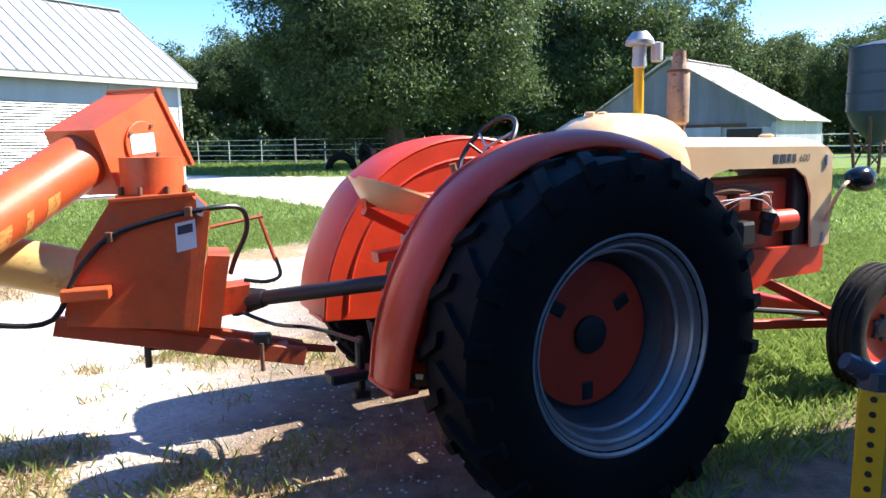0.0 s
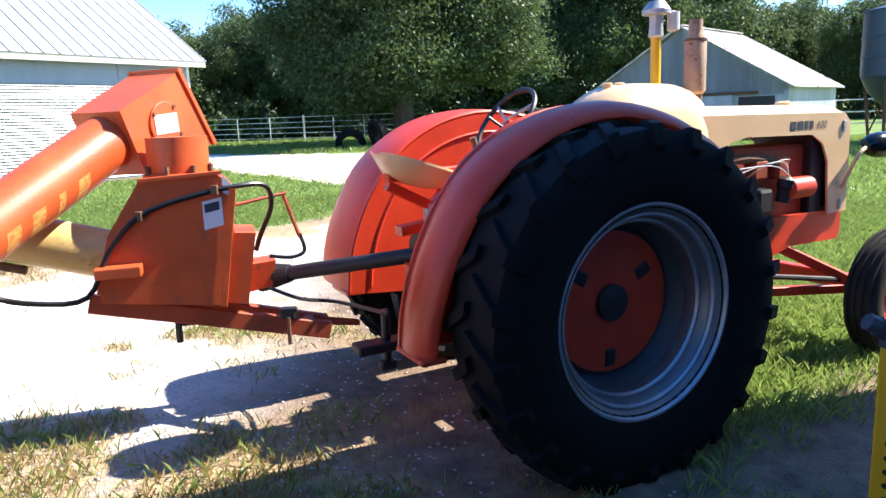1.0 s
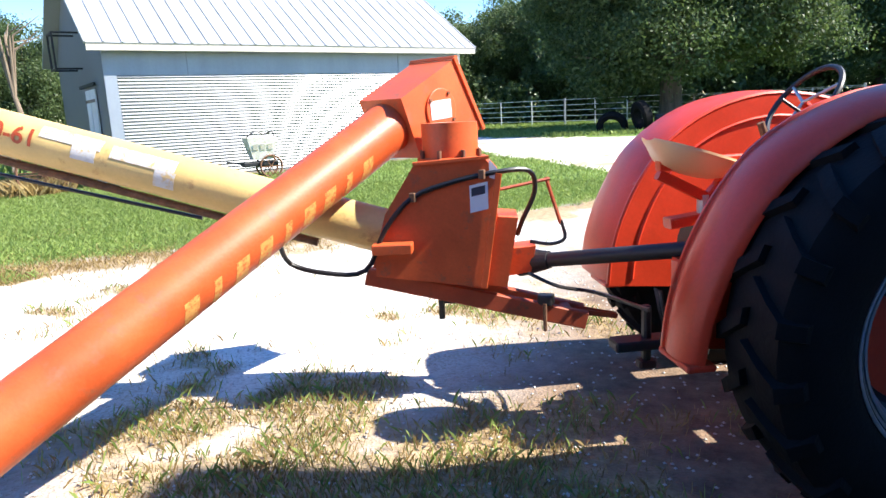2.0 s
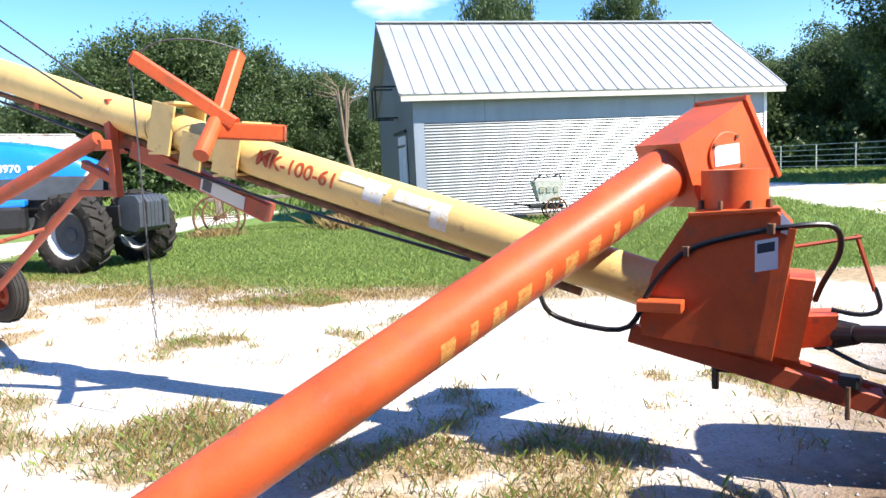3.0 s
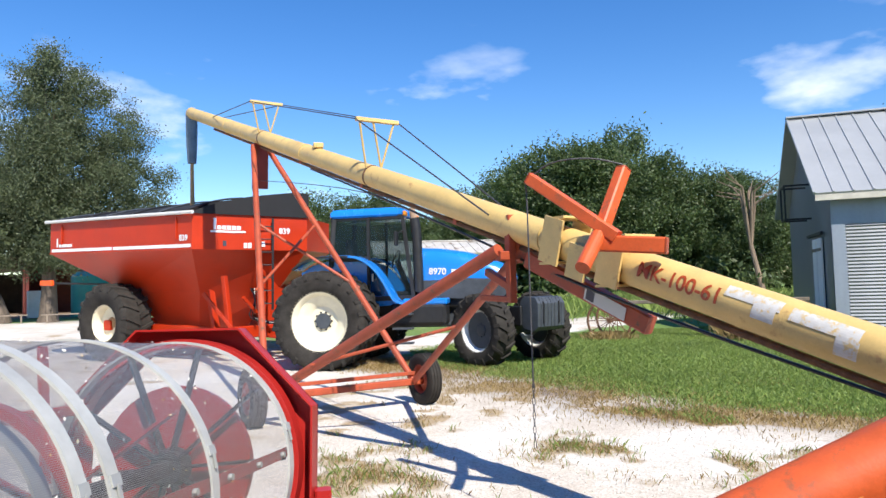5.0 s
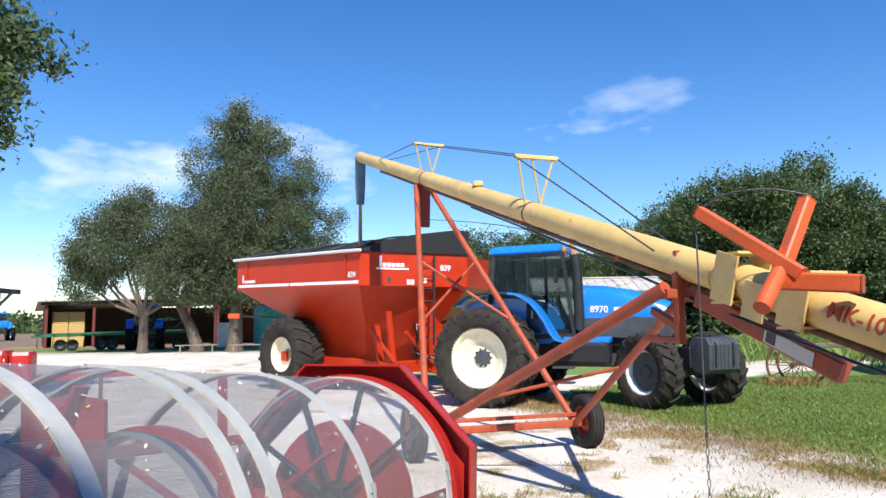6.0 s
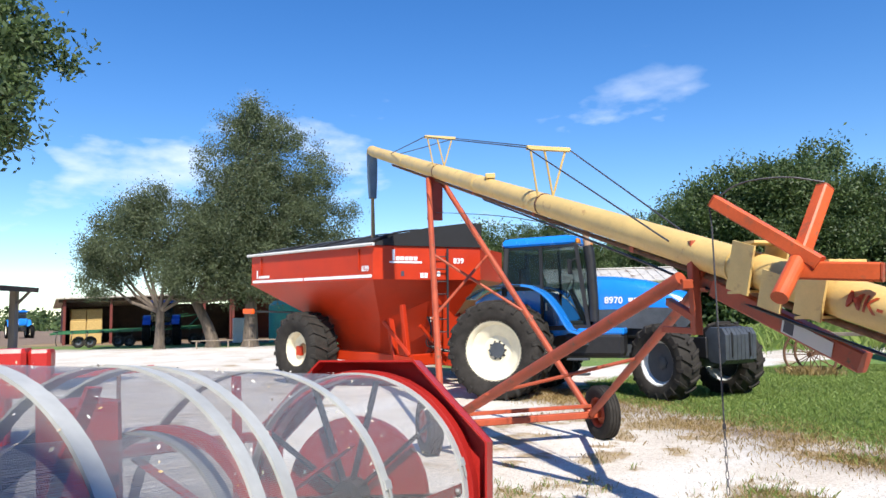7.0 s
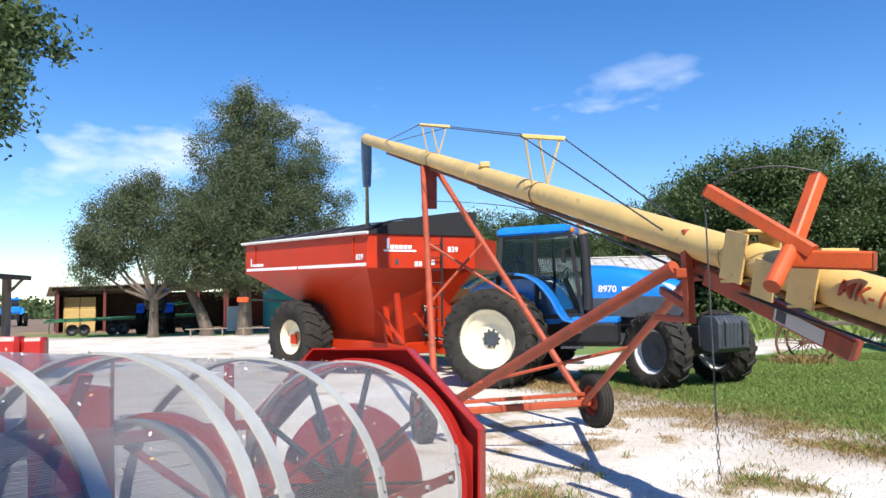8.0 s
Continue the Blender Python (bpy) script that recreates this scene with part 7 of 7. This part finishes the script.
for s in (-1, 1):
    f_ = part("rear_fender", one(shell, spline(FENDER, 4), sorted((0.62 * s, 1.06 * s)), 0.05), M_BLUE, NH, "blue rear fender", smooth=True)
    part("fender_panel", one(prism, [(x, z - 0.05) for x, z in FENDER[1:]] + [(-0.7, 1.4), (0.6, 1.3)], (0, 0.66 * s - 0.01, 0), (1, 0, 0), (0, 0, 1), (0, 0.02, 0)), M_BLUE, f_)
    part("fender_lip", one(shell, [(x, z + 0.004) for x, z in spline(FENDER[6:], 4)], sorted((1.06 * s, 1.14 * s)), 0.04), M_DARK, f_)
    part("running_board", one(block, (2.0, 0.70 * s, 1.42), (0.95, 0.34, 0.13), bev=0.03), M_BLUE, NH, "blue running board")
    part("fuel_tank", one(block, (1.85, 0.66 * s, 1.08), (1.2, 0.44, 0.46), bev=0.07), M_DARK, NH, "black side fuel tank")
    part("mirror", one(block, (1.45, 0.98 * s, 2.75), (0.05, 0.2, 0.3), bev=0.02), M_DARK, NH)
    part("mirror_arm", one(rod, (1.5, 0.62 * s, 2.95), (1.45, 0.96 * s, 2.85), 0.015, 6), M_DARK, NH)
stack = part("exhaust_pipe", one(pipe, [(1.80, -0.54, 1.62), (1.80, -0.54, 2.2), (1.78, -0.55, 2.9), (1.74, -0.56, 3.2)], 0.105, 16), M_DARK, NH, "dark exhaust stack", smooth=True)
part("exhaust_tip", one(rod, (1.745, -0.56, 3.15), (1.70, -0.57, 3.42), 0.07, 14), M_MUFFLER, stack)
part("door_handle", one(block, (0.84, -0.73, 1.95), (0.03, 0.03, 0.16)), M_STEEL, NH)
for z in (0.5, 0.8, 1.1):
    part("step", one(block, (1.55, -0.95, z), (0.42, 0.22, 0.04), bev=0.008), M_GREY, NH)
part("rear_hitch", one(beam, (-0.3, 0, 0.6), (-1.1, 0, 0.55), 0.14, 0.08), M_DARK, NH)
BODY = ("bonnet", "cab_frame", "cab_roof", "roof_lamp", "rear_fender", "exhaust_pipe", "running_board", "engine_side", "door_handle", "mirror", "mirror_arm")
for ob in NH.children:
    if ob.name.split(".")[0] in BODY:
        ob.location.z -= 0.07

# ---- grain cart ----
CT = thing("grain_cart", pose(-16.5, -1.46, float(ground_z(-18, -2)) - 0.10, 0, 1.4, 47), "large red grain cart with a rolled black tarp", "grain cart")
CLN, CWD = 5.25, 4.2
ZT, ZB = 3.50, 2.70
# the box has a blunt pointed front; its near front panel runs from the corner to the nose
PLAN = [(0, 0), (-CLN, 0), (-CLN, CWD), (0.5, CWD), (1.26, 2.4)]
NOSE_TURN = pose(0, 0, 0, 0, 0, math.degrees(math.atan2(2.4, 1.26)) - 90)
NOSE_LONG = math.hypot(2.4, 1.26)


def on_front(bm):
    """Turns a shape built on the plane x = 0 on to the front panel."""
    bm.transform(NOSE_TURN)
    return bm


box = None
for (ax, ay), (bx, by) in zip(PLAN, PLAN[1:] + PLAN[:1]):
    outer = [Vector((ax, ay, ZB)), Vector((bx, by, ZB)), Vector((bx, by, ZT)), Vector((ax, ay, ZT))]
    inner = [Vector((p.x + (-1.6 - p.x) * 0.02, p.y + (CWD / 2 - p.y) * 0.02, p.z)) for p in outer]
    wall_ = part("box_side", one(solid, [outer, inner]), M_CART_RED, CT, "glossy red upper box side")
    box = box or wall_
hop = B()
MIDP = [(-0.62, 0.78), (-3.45, 0.95), (-3.45, 3.25), (-0.2, 3.3), (0.38, 2.3)]
LOWP = [(-1.1, 1.2), (-2.5, 1.35), (-2.5, 2.7), (-0.9, 2.75), (-0.6, 2.2)]
solid(hop, [[Vector((x, y, z)) for x, y in ring] for ring, z in ((PLAN, ZB), (MIDP, 1.72), (LOWP, 0.75))])
part("lower_hopper", hop, M_CART_RED, CT, "glossy red sloping hopper")
for y, zz, hh in ((-0.006, 2.78, 0.075),):
    for x0, x1 in ((-0.03, -2.72), (-2.78, -5.18)):
        part("stripe", one(block, ((x0 + x1) / 2, y, zz), (abs(x1 - x0), 0.008, hh)), M_DECAL, box, "white stripe")
part("seam", one(block, (-CLN / 2, -0.004, ZB + 0.01), (CLN, 0.02, 0.03)), M_CART_RED, box)
for x in (-0.5, -4.75):
    part("stiffener", one(block, (x, -0.02, 3.18), (0.04, 0.03, 0.5), bev=0.01), M_CART_RED, box)
words("839", 0.13, M_DECAL, box, pose(-0.40, -0.012, 2.90, 90, 0, 0), bold=0.006, label="white unit number")
words("839", 0.13, M_DECAL, box, NOSE_TURN @ pose(0.012, 2.0, 3.10, 90, 0, 90), bold=0.006, label="white unit number")
for i in range(5):
    part("badge", one(block, (-4.82 + 0.11 * i, -0.012, 2.90), (0.09, 0.008, 0.075)), M_DECAL, box, "white badge bar")
    part("badge", on_front(one(block, (0.012, 0.60 + 0.11 * i, 3.20), (0.008, 0.09, 0.09))), M_DECAL, box, "white badge bar")
part("badge_blade", one(block, (-4.94, -0.012, 2.98), (0.05, 0.008, 0.22)), M_DECAL, box)
part("badge_blade", on_front(one(block, (0.012, 0.50, 3.28), (0.008, 0.06, 0.26))), M_DECAL, box)
part("badge_line", on_front(one(block, (0.012, 0.80, 3.11), (0.008, 0.8, 0.045))), M_DECAL, box)
for y, z in ((0.72, 2.84), (1.20, 2.80), (1.30, 2.80), (1.62, 2.84)):
    part("decal", on_front(one(block, (0.012, y, z), (0.006, 0.08, 0.12))), M_DECAL if y != 0.72 else M_DECAL_GREY, box)
tarp = B()
rows = []
for x in np.linspace(0.6, -CLN - 0.05, 8):
    rows.append([Vector((x, y, ZT + 0.03 + 0.46 * max(0, math.sin(math.pi * (y + 0.05) / (CWD + 0.1))) ** 0.8 * (0.65 + 0.35 * (x + CLN) / CLN))) for y in np.linspace(-0.05, CWD + 0.05, 13)] + [Vector((x, y, ZT - 0.02 + 0.44 * max(0, math.sin(math.pi * (y + 0.05) / (CWD + 0.1))) ** 0.8 * (0.65 + 0.35 * (x + CLN) / CLN))) for y in np.linspace(CWD + 0.05, -0.05, 13)])
solid(tarp, rows[1:])
tp = part("tarp", tarp, M_TARP, CT, "black mesh tarp over bows")
fp = B()
prism(fp, [(-0.02, ZT), (0.08, ZT + 0.08), (0.6, ZT + 0.28), (1.35, ZT + 0.45), (2.4, ZT + 0.60), (NOSE_LONG + 0.02, ZT + 0.58), (NOSE_LONG + 0.02, ZT)], (0.02, 0, 0), (0, 1, 0), (0, 0, 1), (0.03, 0, 0))
part("tarp_end", on_front(fp), M_TARP, tp, "black end panel")
for i in range(6):
    x = -0.15 - i * 0.95
    part("tarp_bow", one(pipe, [(x, y, ZT + 0.05 + 0.47 * max(0, math.sin(math.pi * (y + 0.05) / (CWD + 0.1))) ** 0.8 * (0.65 + 0.35 * (x + CLN) / CLN)) for y in np.linspace(0.0, CWD, 9)], 0.025, 6, 2), M_GREY if i % 2 else M_DARK, tp)
part("tarp_rail", one(rod, (0.1, -0.07, ZT + 0.02), (-CLN - 0.1, -0.07, ZT + 0.02), 0.04, 10), M_SEAL, CT, "pale roll tarp pipe")
for s, yy in ((-1, 0.45), (1, CWD - 0.45)):
    wheel(CT, (-3.25, yy, 0.96), 0.98, 0.80, 0.44, M_RUBBER_DUSTY, M_CREAM_RIM, M_CREAM_RIM, s, lugs=18, dish=0.02, hub_r=0.14, bolts=8, hub_m=mat("pale_rust_hub", (0.4, 0.22, 0.1), 0.7) if s < 0 else M_RUSTY, lug_h=0.06)
part("axle", one(beam, (-3.35, 0.3, 0.9), (-3.35, CWD - 0.3, 0.9), 0.25, 0.25), M_CART_RED, CT)
for s, yy in ((-1, 0.95), (1, CWD - 0.95)):
    part("frame_rail", one(beam, (-4.4, yy, 0.85), (0.4, yy, 0.75), 0.14, 0.26), M_CART_RED, CT, "red frame rail")
    part("post", one(beam, (-0.25, yy, 0.8), (-0.75, yy * 0.9 + 0.2, 2.6), 0.16, 0.14), M_CART_RED, CT)
    part("post", one(beam, (0.2, yy, 0.8), (0.0, yy, 2.1), 0.12, 0.12), M_CART_RED, CT)
part("tongue", one(beam, (0.3, CWD / 2, 0.72), (2.2, CWD / 2, 0.6), 0.2, 0.24), M_CART_RED, CT)
part("front_crossbar", one(beam, (0.35, 0.9, 0.78), (0.35, CWD - 0.9, 0.78), 0.16, 0.28), M_CART_RED, CT)
part("front_panel", one(block, (0.42, 2.1, 1.75), (0.08, 0.9, 1.5), bev=0.02), M_CART_RED, CT)
part("unload_tube", one(rod, (-0.3, 3.2, 0.9), (0.1, 3.6, 2.6), 0.22, 16), M_CART_RED, CT, smooth=True)
ld = part("ladder", on_front(one(beam, (0.1, 1.50, 1.3), (0.1, 1.50, 3.45), 0.03, 0.05)), M_DARK, CT, "black access ladder")
part("ladder_side", on_front(one(beam, (0.1, 1.82, 1.3), (0.1, 1.82, 3.45), 0.03, 0.05)), M_DARK, ld)
for i in range(7):
    part("rung", on_front(one(rod, (0.1, 1.50, 1.45 + 0.3 * i), (0.1, 1.82, 1.45 + 0.3 * i), 0.015, 6)), M_DARK, ld)
for i in range(3):
    part("hydraulic_hose", one(pipe, [(0.2, 1.6 + 0.06 * i, 1.8), (0.35, 1.6, 1.5 - 0.1 * i), (0.3, 1.5 + 0.1 * i, 1.1), (0.8, CWD / 2, 0.9)], 0.018, 6), M_HOSE, CT)
for a, b in (((0.3, 0.9, 0.9), (-0.3, 0.6, 1.7)), ((0.35, 1.2, 1.6), (0.35, 2.0, 0.9))):
    part("brace", one(beam, a, b, 0.06, 0.08), M_CART_RED, CT)
part("marker_lamp", one(block, (-CLN - 0.1, -0.02, 1.95), (0.5, 0.1, 0.14), bev=0.02), mat("orange_reflector", (0.9, 0.12, 0.02), 0.3, bump=0), CT, "orange marker lamp")
part("lamp_arm", one(beam, (-3.5, 0.95, 1.9), (-CLN - 0.1, 0.03, 1.95), 0.05, 0.05), M_DARK, CT)

# ---- pump stand with hose ----
ST = thing("tube_stand", on(1.21, 1.88), "yellow perforated square post with a hose fitting", "post")
face = Matrix.Rotation(radians(-32), 3, "Z")
pst = B()
block(pst, (0, 0, 0.46), (0.078, 0.078, 0.92), face, 0.006)
pp = part("post", pst, M_YELLOW, ST, "yellow perforated steel post")
for i in range(20):
    z = 0.06 + 0.044 * i
    for d in (Vector((0, -1, 0)), Vector((-1, 0, 0))):
        n3 = face @ d
        part("hole", one(rod, n3 * 0.036 + UP * z, n3 * 0.0398 + UP * z, 0.0095, 10), M_DARK, pp)
fit_ = part("pipe_fitting", one(pipe, [(-0.06, 0.0, 0.985), (0.0, 0.0, 0.955), (0.05, -0.01, 0.99), (0.09, -0.02, 1.05)], 0.03, 12), M_GREY, ST, "grey cast pipe fitting", smooth=True)
part("coupling", one(rod, (-0.09, 0.0, 1.0), (-0.05, 0.0, 0.98), 0.026, 8), M_GREY, fit_)
part("collar", one(lathe, [(0, 0.045), (0.05, 0.045)], (0, 0, 0.92), (0, 0, 1), 16), M_GREY, fit_)
part("hose", one(pipe, [(0.08, -0.02, 1.03), (0.14, -0.04, 1.11), (0.24, -0.08, 1.165), (0.36, -0.13, 1.18), (0.6, -0.25, 1.1), (0.9, -0.4, 0.7), (1.2, -0.5, 0.03)], 0.038, 14, 6), M_HOSE, ST, "thick black rubber hose", smooth=True)

# ---- yard odds ----
SC = thing("seed_cart", pose(-11.9, 16.3, float(ground_z(-11.9, 16.3)), 0, 0, 50), "old white seed hopper on an iron wheel", "cart")
hopb = B()
solid(hopb, [[Vector(p) for p in ((-0.26, -0.2, 0.5), (0.26, -0.2, 0.5), (0.26, 0.2, 0.5), (-0.26, 0.2, 0.5))], [Vector(p) for p in ((-0.42, -0.32, 1.1), (0.42, -0.32, 1.1), (0.42, 0.32, 1.1), (-0.42, 0.32, 1.1))]])
hp_ = part("hopper", hopb, mat("chalky_white_paint", (0.70, 0.69, 0.62), 0.7, var=0.2, size=6, wear=(0.4, 0.33, 0.2), wear_at=0.58), SC, "chalky white hopper")
for i in range(3):
    part("letter_bar", one(block, (-0.2 + 0.2 * i, -0.285, 0.85), (0.13, 0.01, 0.17), Matrix.Rotation(radians(14), 3, "X")), M_FASCIA, hp_)
part("hopper_frame", one(block, (-0.05, 0, 0.38), (0.95, 0.34, 0.12), bev=0.02), M_DARK, SC)
for s in (-1, 1):
    ring = [Vector((0.2 + 0.3 * math.cos(a), 0.24 * s, 0.3 + 0.3 * math.sin(a))) for a in (2 * math.pi * i / 18 for i in range(19))]
    w_ = part("wheel", one(pipe, ring, 0.028, 6, 1), M_RUSTY, SC, "dark iron wheel")
    for k in range(6):
        a = math.pi * k / 3
        part("spoke", one(rod, (0.2, 0.24 * s, 0.3), (0.2 + 0.29 * math.cos(a), 0.24 * s, 0.3 + 0.29 * math.sin(a)), 0.016, 5), M_RUSTY, w_)
part("lid_handle", one(pipe, [(-0.38, 0, 1.1), (-0.1, 0, 1.26), (0.12, 0, 1.18), (0.36, 0, 1.24), (0.4, 0, 1.1)], 0.022, 6), M_DARK, SC)
part("tow_handle", one(beam, (-0.5, 0, 0.4), (-0.95, 0, 0.48), 0.05, 0.05), M_DARK, SC)


def spoked(parent, c, r, way):
    w, s1_, s2_ = axes(way)
    c = Vector(c)
    wh = part("wheel", one(pipe, [c + (s1_ * math.cos(a) + s2_ * math.sin(a)) * r for a in (2 * math.pi * i / 28 for i in range(29))], 0.035, 6, 1), M_RUSTY, parent, "rusty iron spoked wheel")
    part("hub", one(rod, c - w * 0.1, c + w * 0.1, 0.06, 10), M_RUSTY, wh)
    for k in range(12):
        a = 2 * math.pi * k / 12
        part("spoke", one(rod, c, c + (s1_ * math.cos(a) + s2_ * math.sin(a)) * r, 0.012, 5), M_RUSTY, wh)


AW = thing("antique_wagon", pose(-18.2, 9.6, float(ground_z(-18.2, 9.6)), 0, 0, 52), "rusty antique wagon running gear in the grass", "wagon")
for x in (0.0, 3.9):
    for y in (-0.35, 0.85):
        spoked(AW, (x, y, 0.5), 0.6, (0, 1, 0))
    part("axle", one(beam, (x, -0.45, 0.5), (x, 0.95, 0.5), 0.08, 0.1), M_RUSTY, AW)
part("reach_pole", one(beam, (-0.3, 0.25, 0.98), (5.0, 0.25, 1.0), 0.14, 0.1), M_WOOD, AW, "weathered timber reach pole")
for x in (0.0, 3.3):
    part("bolster", one(block, (x, 0.25, 0.78), (0.12, 0.5, 0.4), bev=0.01), M_WOOD, AW)
part("stake", one(block, (2.9, 0.1, 0.95), (0.1, 0.08, 0.9)), M_WOOD, AW)
x_, y_ = rng.normal(-15.9, 0.35, 1600), rng.normal(12.4, 0.3, 1600)
blades("dry_clump", x_, y_, 0.35, 0.012, M_DRYGRASS, "tall dry grass clump by the wagon")
x_, y_ = rng.normal(-17.9, 0.3, 1600), rng.normal(9.3, 0.25, 1600)
blades("dry_clump", x_, y_, 0.18, 0.01, M_DRYGRASS, "dry grass heaped in the wagon wheel")

# black barrels and a tyre below the big tree
tyre0 = thing("scrap_tractor_tyre", on(-3.6, 35.2), "old black tyre leaning by the big tree", "tyre")
part("rubber", one(lathe, [(-0.2, 0.45), (-0.24, 0.65), (-0.15, 0.78), (0.15, 0.78), (0.24, 0.65), (0.2, 0.45)], (0, 0, 0.75), (0.8, 0.5, 0.2), 32, closed=True), M_RUBBER, tyre0, smooth=True)
copy_thing(tyre0, pose(-5.1, 35.9, 0.28 - 0.75 + 0.2, 0, 0, 60))
trough = thing("stock_trough", on(-1.9, 36.4), "black stock trough beside the tyres", "trough")
part("tub", one(block, (0, 0, 0.4), (2.4, 0.9, 0.8), bev=0.12), M_DARK, trough)

# red implement at the yard's edge
RM = thing("red_implement", pose(-10.45, -6.05, float(ground_z(-10.4, -6.5)), 0, 0, 112), "red farm implement with a long drawbar", "implement")
part("body", one(block, (-0.4, 0, 1.05), (1.2, 0.7, 0.7), bev=0.06), M_DRUM_RED, RM)
part("guard", one(block, (0.35, 0.05, 1.1), (0.3, 0.55, 0.55), bev=0.05), M_DRUM_RED, RM)
part("drawbar", one(beam, (0.2, 0, 0.95), (1.9, 0.1, 1.02), 0.1, 0.1), M_DRUM_RED, RM)
for y in (-0.25, 0.25):
    part("leg", one(beam, (-0.1, y, 0), (-0.1, y, 0.9), 0.1, 0.1), M_DRUM_RED, RM)
    part("leg", one(beam, (-0.8, y, 0), (-0.8, y, 0.9), 0.1, 0.1), M_DRUM_RED, RM)
part("prop", one(beam, (1.4, 0.05, 0), (1.4, 0.05, 1.0), 0.06, 0.06), M_RUSTY, RM)
part("pipe_rack", one(pipe, [(-0.6, 0.1, 1.4), (-0.6, 0.1, 1.9), (-0.5, 0.1, 2.0)], 0.04, 8), M_RUSTY, RM)

# green field cultivator
GC = thing("field_cultivator", pose(-46.0, -24.6, float(ground_z(-46, -25)), 0, 0, 108), "folded green field cultivator parked on the dirt", "implement")
for y in (0, 1.2, 2.4):
    part("tool_bar", one(beam, (-1.0, y, 0.95 + 0.05 * y), (8.8, y, 1.15 + 0.05 * y), 0.12, 0.12), M_GREEN_PAINT, GC)
for i in range(11):
    part("cross_bar", one(beam, (-0.8 + 0.92 * i, 0, 1.05), (-0.8 + 0.92 * i, 2.4, 1.1), 0.08, 0.08), M_GREEN_PAINT, GC)
    part("shank", one(pipe, [(-0.6 + 0.9 * i, 0.1, 1.05), (-0.55 + 0.9 * i, -0.3, 0.95), (-0.6 + 0.9 * i, -0.35, 0.5), (-0.6 + 0.9 * i, -0.05, 0.2)], 0.025, 6, 3), M_DARK, GC)
for i in range(4):
    for d_ in (0, 0.7):
        wheel(GC, (0.6 + 2.4 * i + d_, 0.5, 0.38), 0.38, 0.24, 0.2, M_RUBBER_DUSTY, M_GREY, M_GREY, -1, bolts=0, hub_r=0.05, ribs=3, lug_h=0.015)
for x in (5.0, 6.2, 7.4):
    part("wing_arm", one(beam, (x, 0.6, 1.2), (x + 0.9, 0.9, 2.1), 0.08, 0.08), M_GREEN_PAINT, GC)
    part("wing_bar", one(beam, (x - 0.6, 0.8, 1.9), (x + 1.2, 0.9, 2.15), 0.08, 0.08), M_GREEN_PAINT, GC)


def far_tractor(place, turn, paint, label, name="parked_tractor"):
    t = thing(name, pose(place[0], place[1], float(ground_z(*place)), 0, 0, turn), label, "tractor")
    for s in (-1, 1):
        wheel(t, (0, 0.95 * s, 0.95), 0.97, 0.5, 0.55, M_RUBBER, M_CREAM_RIM, M_GREY, s, lugs=16, bolts=0, hub_r=0.1, lug_h=0.05)
        wheel(t, (2.7, 0.9 * s, 0.7), 0.72, 0.4, 0.4, M_RUBBER, M_CREAM_RIM, M_GREY, s, lugs=14, bolts=0, hub_r=0.1, lug_h=0.05)
        part("fender", one(shell, [(1.08 * math.cos(a), 0.95 + 1.08 * math.sin(a)) for a in np.linspace(0.3, 2.7, 10)], sorted((0.65 * s, 1.15 * s)), 0.03), paint, t)
    part("bonnet", one(block, (2.2, 0, 1.75), (2.4, 0.85, 0.75), bev=0.15), paint, t)
    part("chassis", one(block, (1.5, 0, 1.0), (3.4, 0.5, 0.5), bev=0.05), M_DARK, t)
    part("cab", one(block, (0.1, 0, 2.2), (1.5, 1.35, 1.3), bev=0.08), M_WINDOW, t, "dark glazed cab")
    part("cab_roof", one(block, (0.1, 0, 2.95), (1.7, 1.55, 0.2), bev=0.07), paint, t)
    return t


far_tractor((-48.0, -19.2), 198, M_BLUE_FAR, "deep blue tractor parked in the trees' shade")
far_tractor((-78.0, -47.5), 40, M_BLUE, "light blue tractor parked far across the yard")
far_tractor((-83.0, -54.5), 40, M_BLUE, "light blue tractor parked beside another one")
TK = thing("teal_tank", on(-50.5, -11.2), "teal plastic storage tank under the trees", "tank")
part("barrel", one(lathe, [(0, 1.3), (2.6, 1.3), (2.9, 1.0), (3.05, 0.3), (3.05, 0.001)], (0, 0, 0), (0, 0, 1), 28), M_TEAL, TK, smooth=True)
part("lid", one(lathe, [(3.04, 0.3), (3.12, 0.3), (3.12, 0.001)], (0, 0, 0), (0, 0, 1), 16), M_DARK, TK)
FB = thing("white_appliance", on(-49.0, -14.2), "white metal box by the machine shed", "box")
part("box_body", one(block, (0, 0, 0.9), (0.8, 0.9, 1.7), Matrix.Rotation(radians(20), 3, "Z"), 0.04), M_WHITE, FB)
BN = thing("plank_bench", pose(-42.2, -13.8, float(ground_z(-42, -14)), 0, 0, 108), "low weathered plank bench under the yard tree", "bench", "benches")
part("plank", one(block, (0, 0, 0.45), (2.4, 0.3, 0.06), bev=0.01), M_WOOD, BN)
for x in (-0.9, 0.9):
    part("leg", one(block, (x, 0, 0.21), (0.08, 0.26, 0.42)), M_WOOD, BN)
copy_thing(BN, pose(-42.0, -10.6, float(ground_z(-42, -11)), 0, 0, 100))
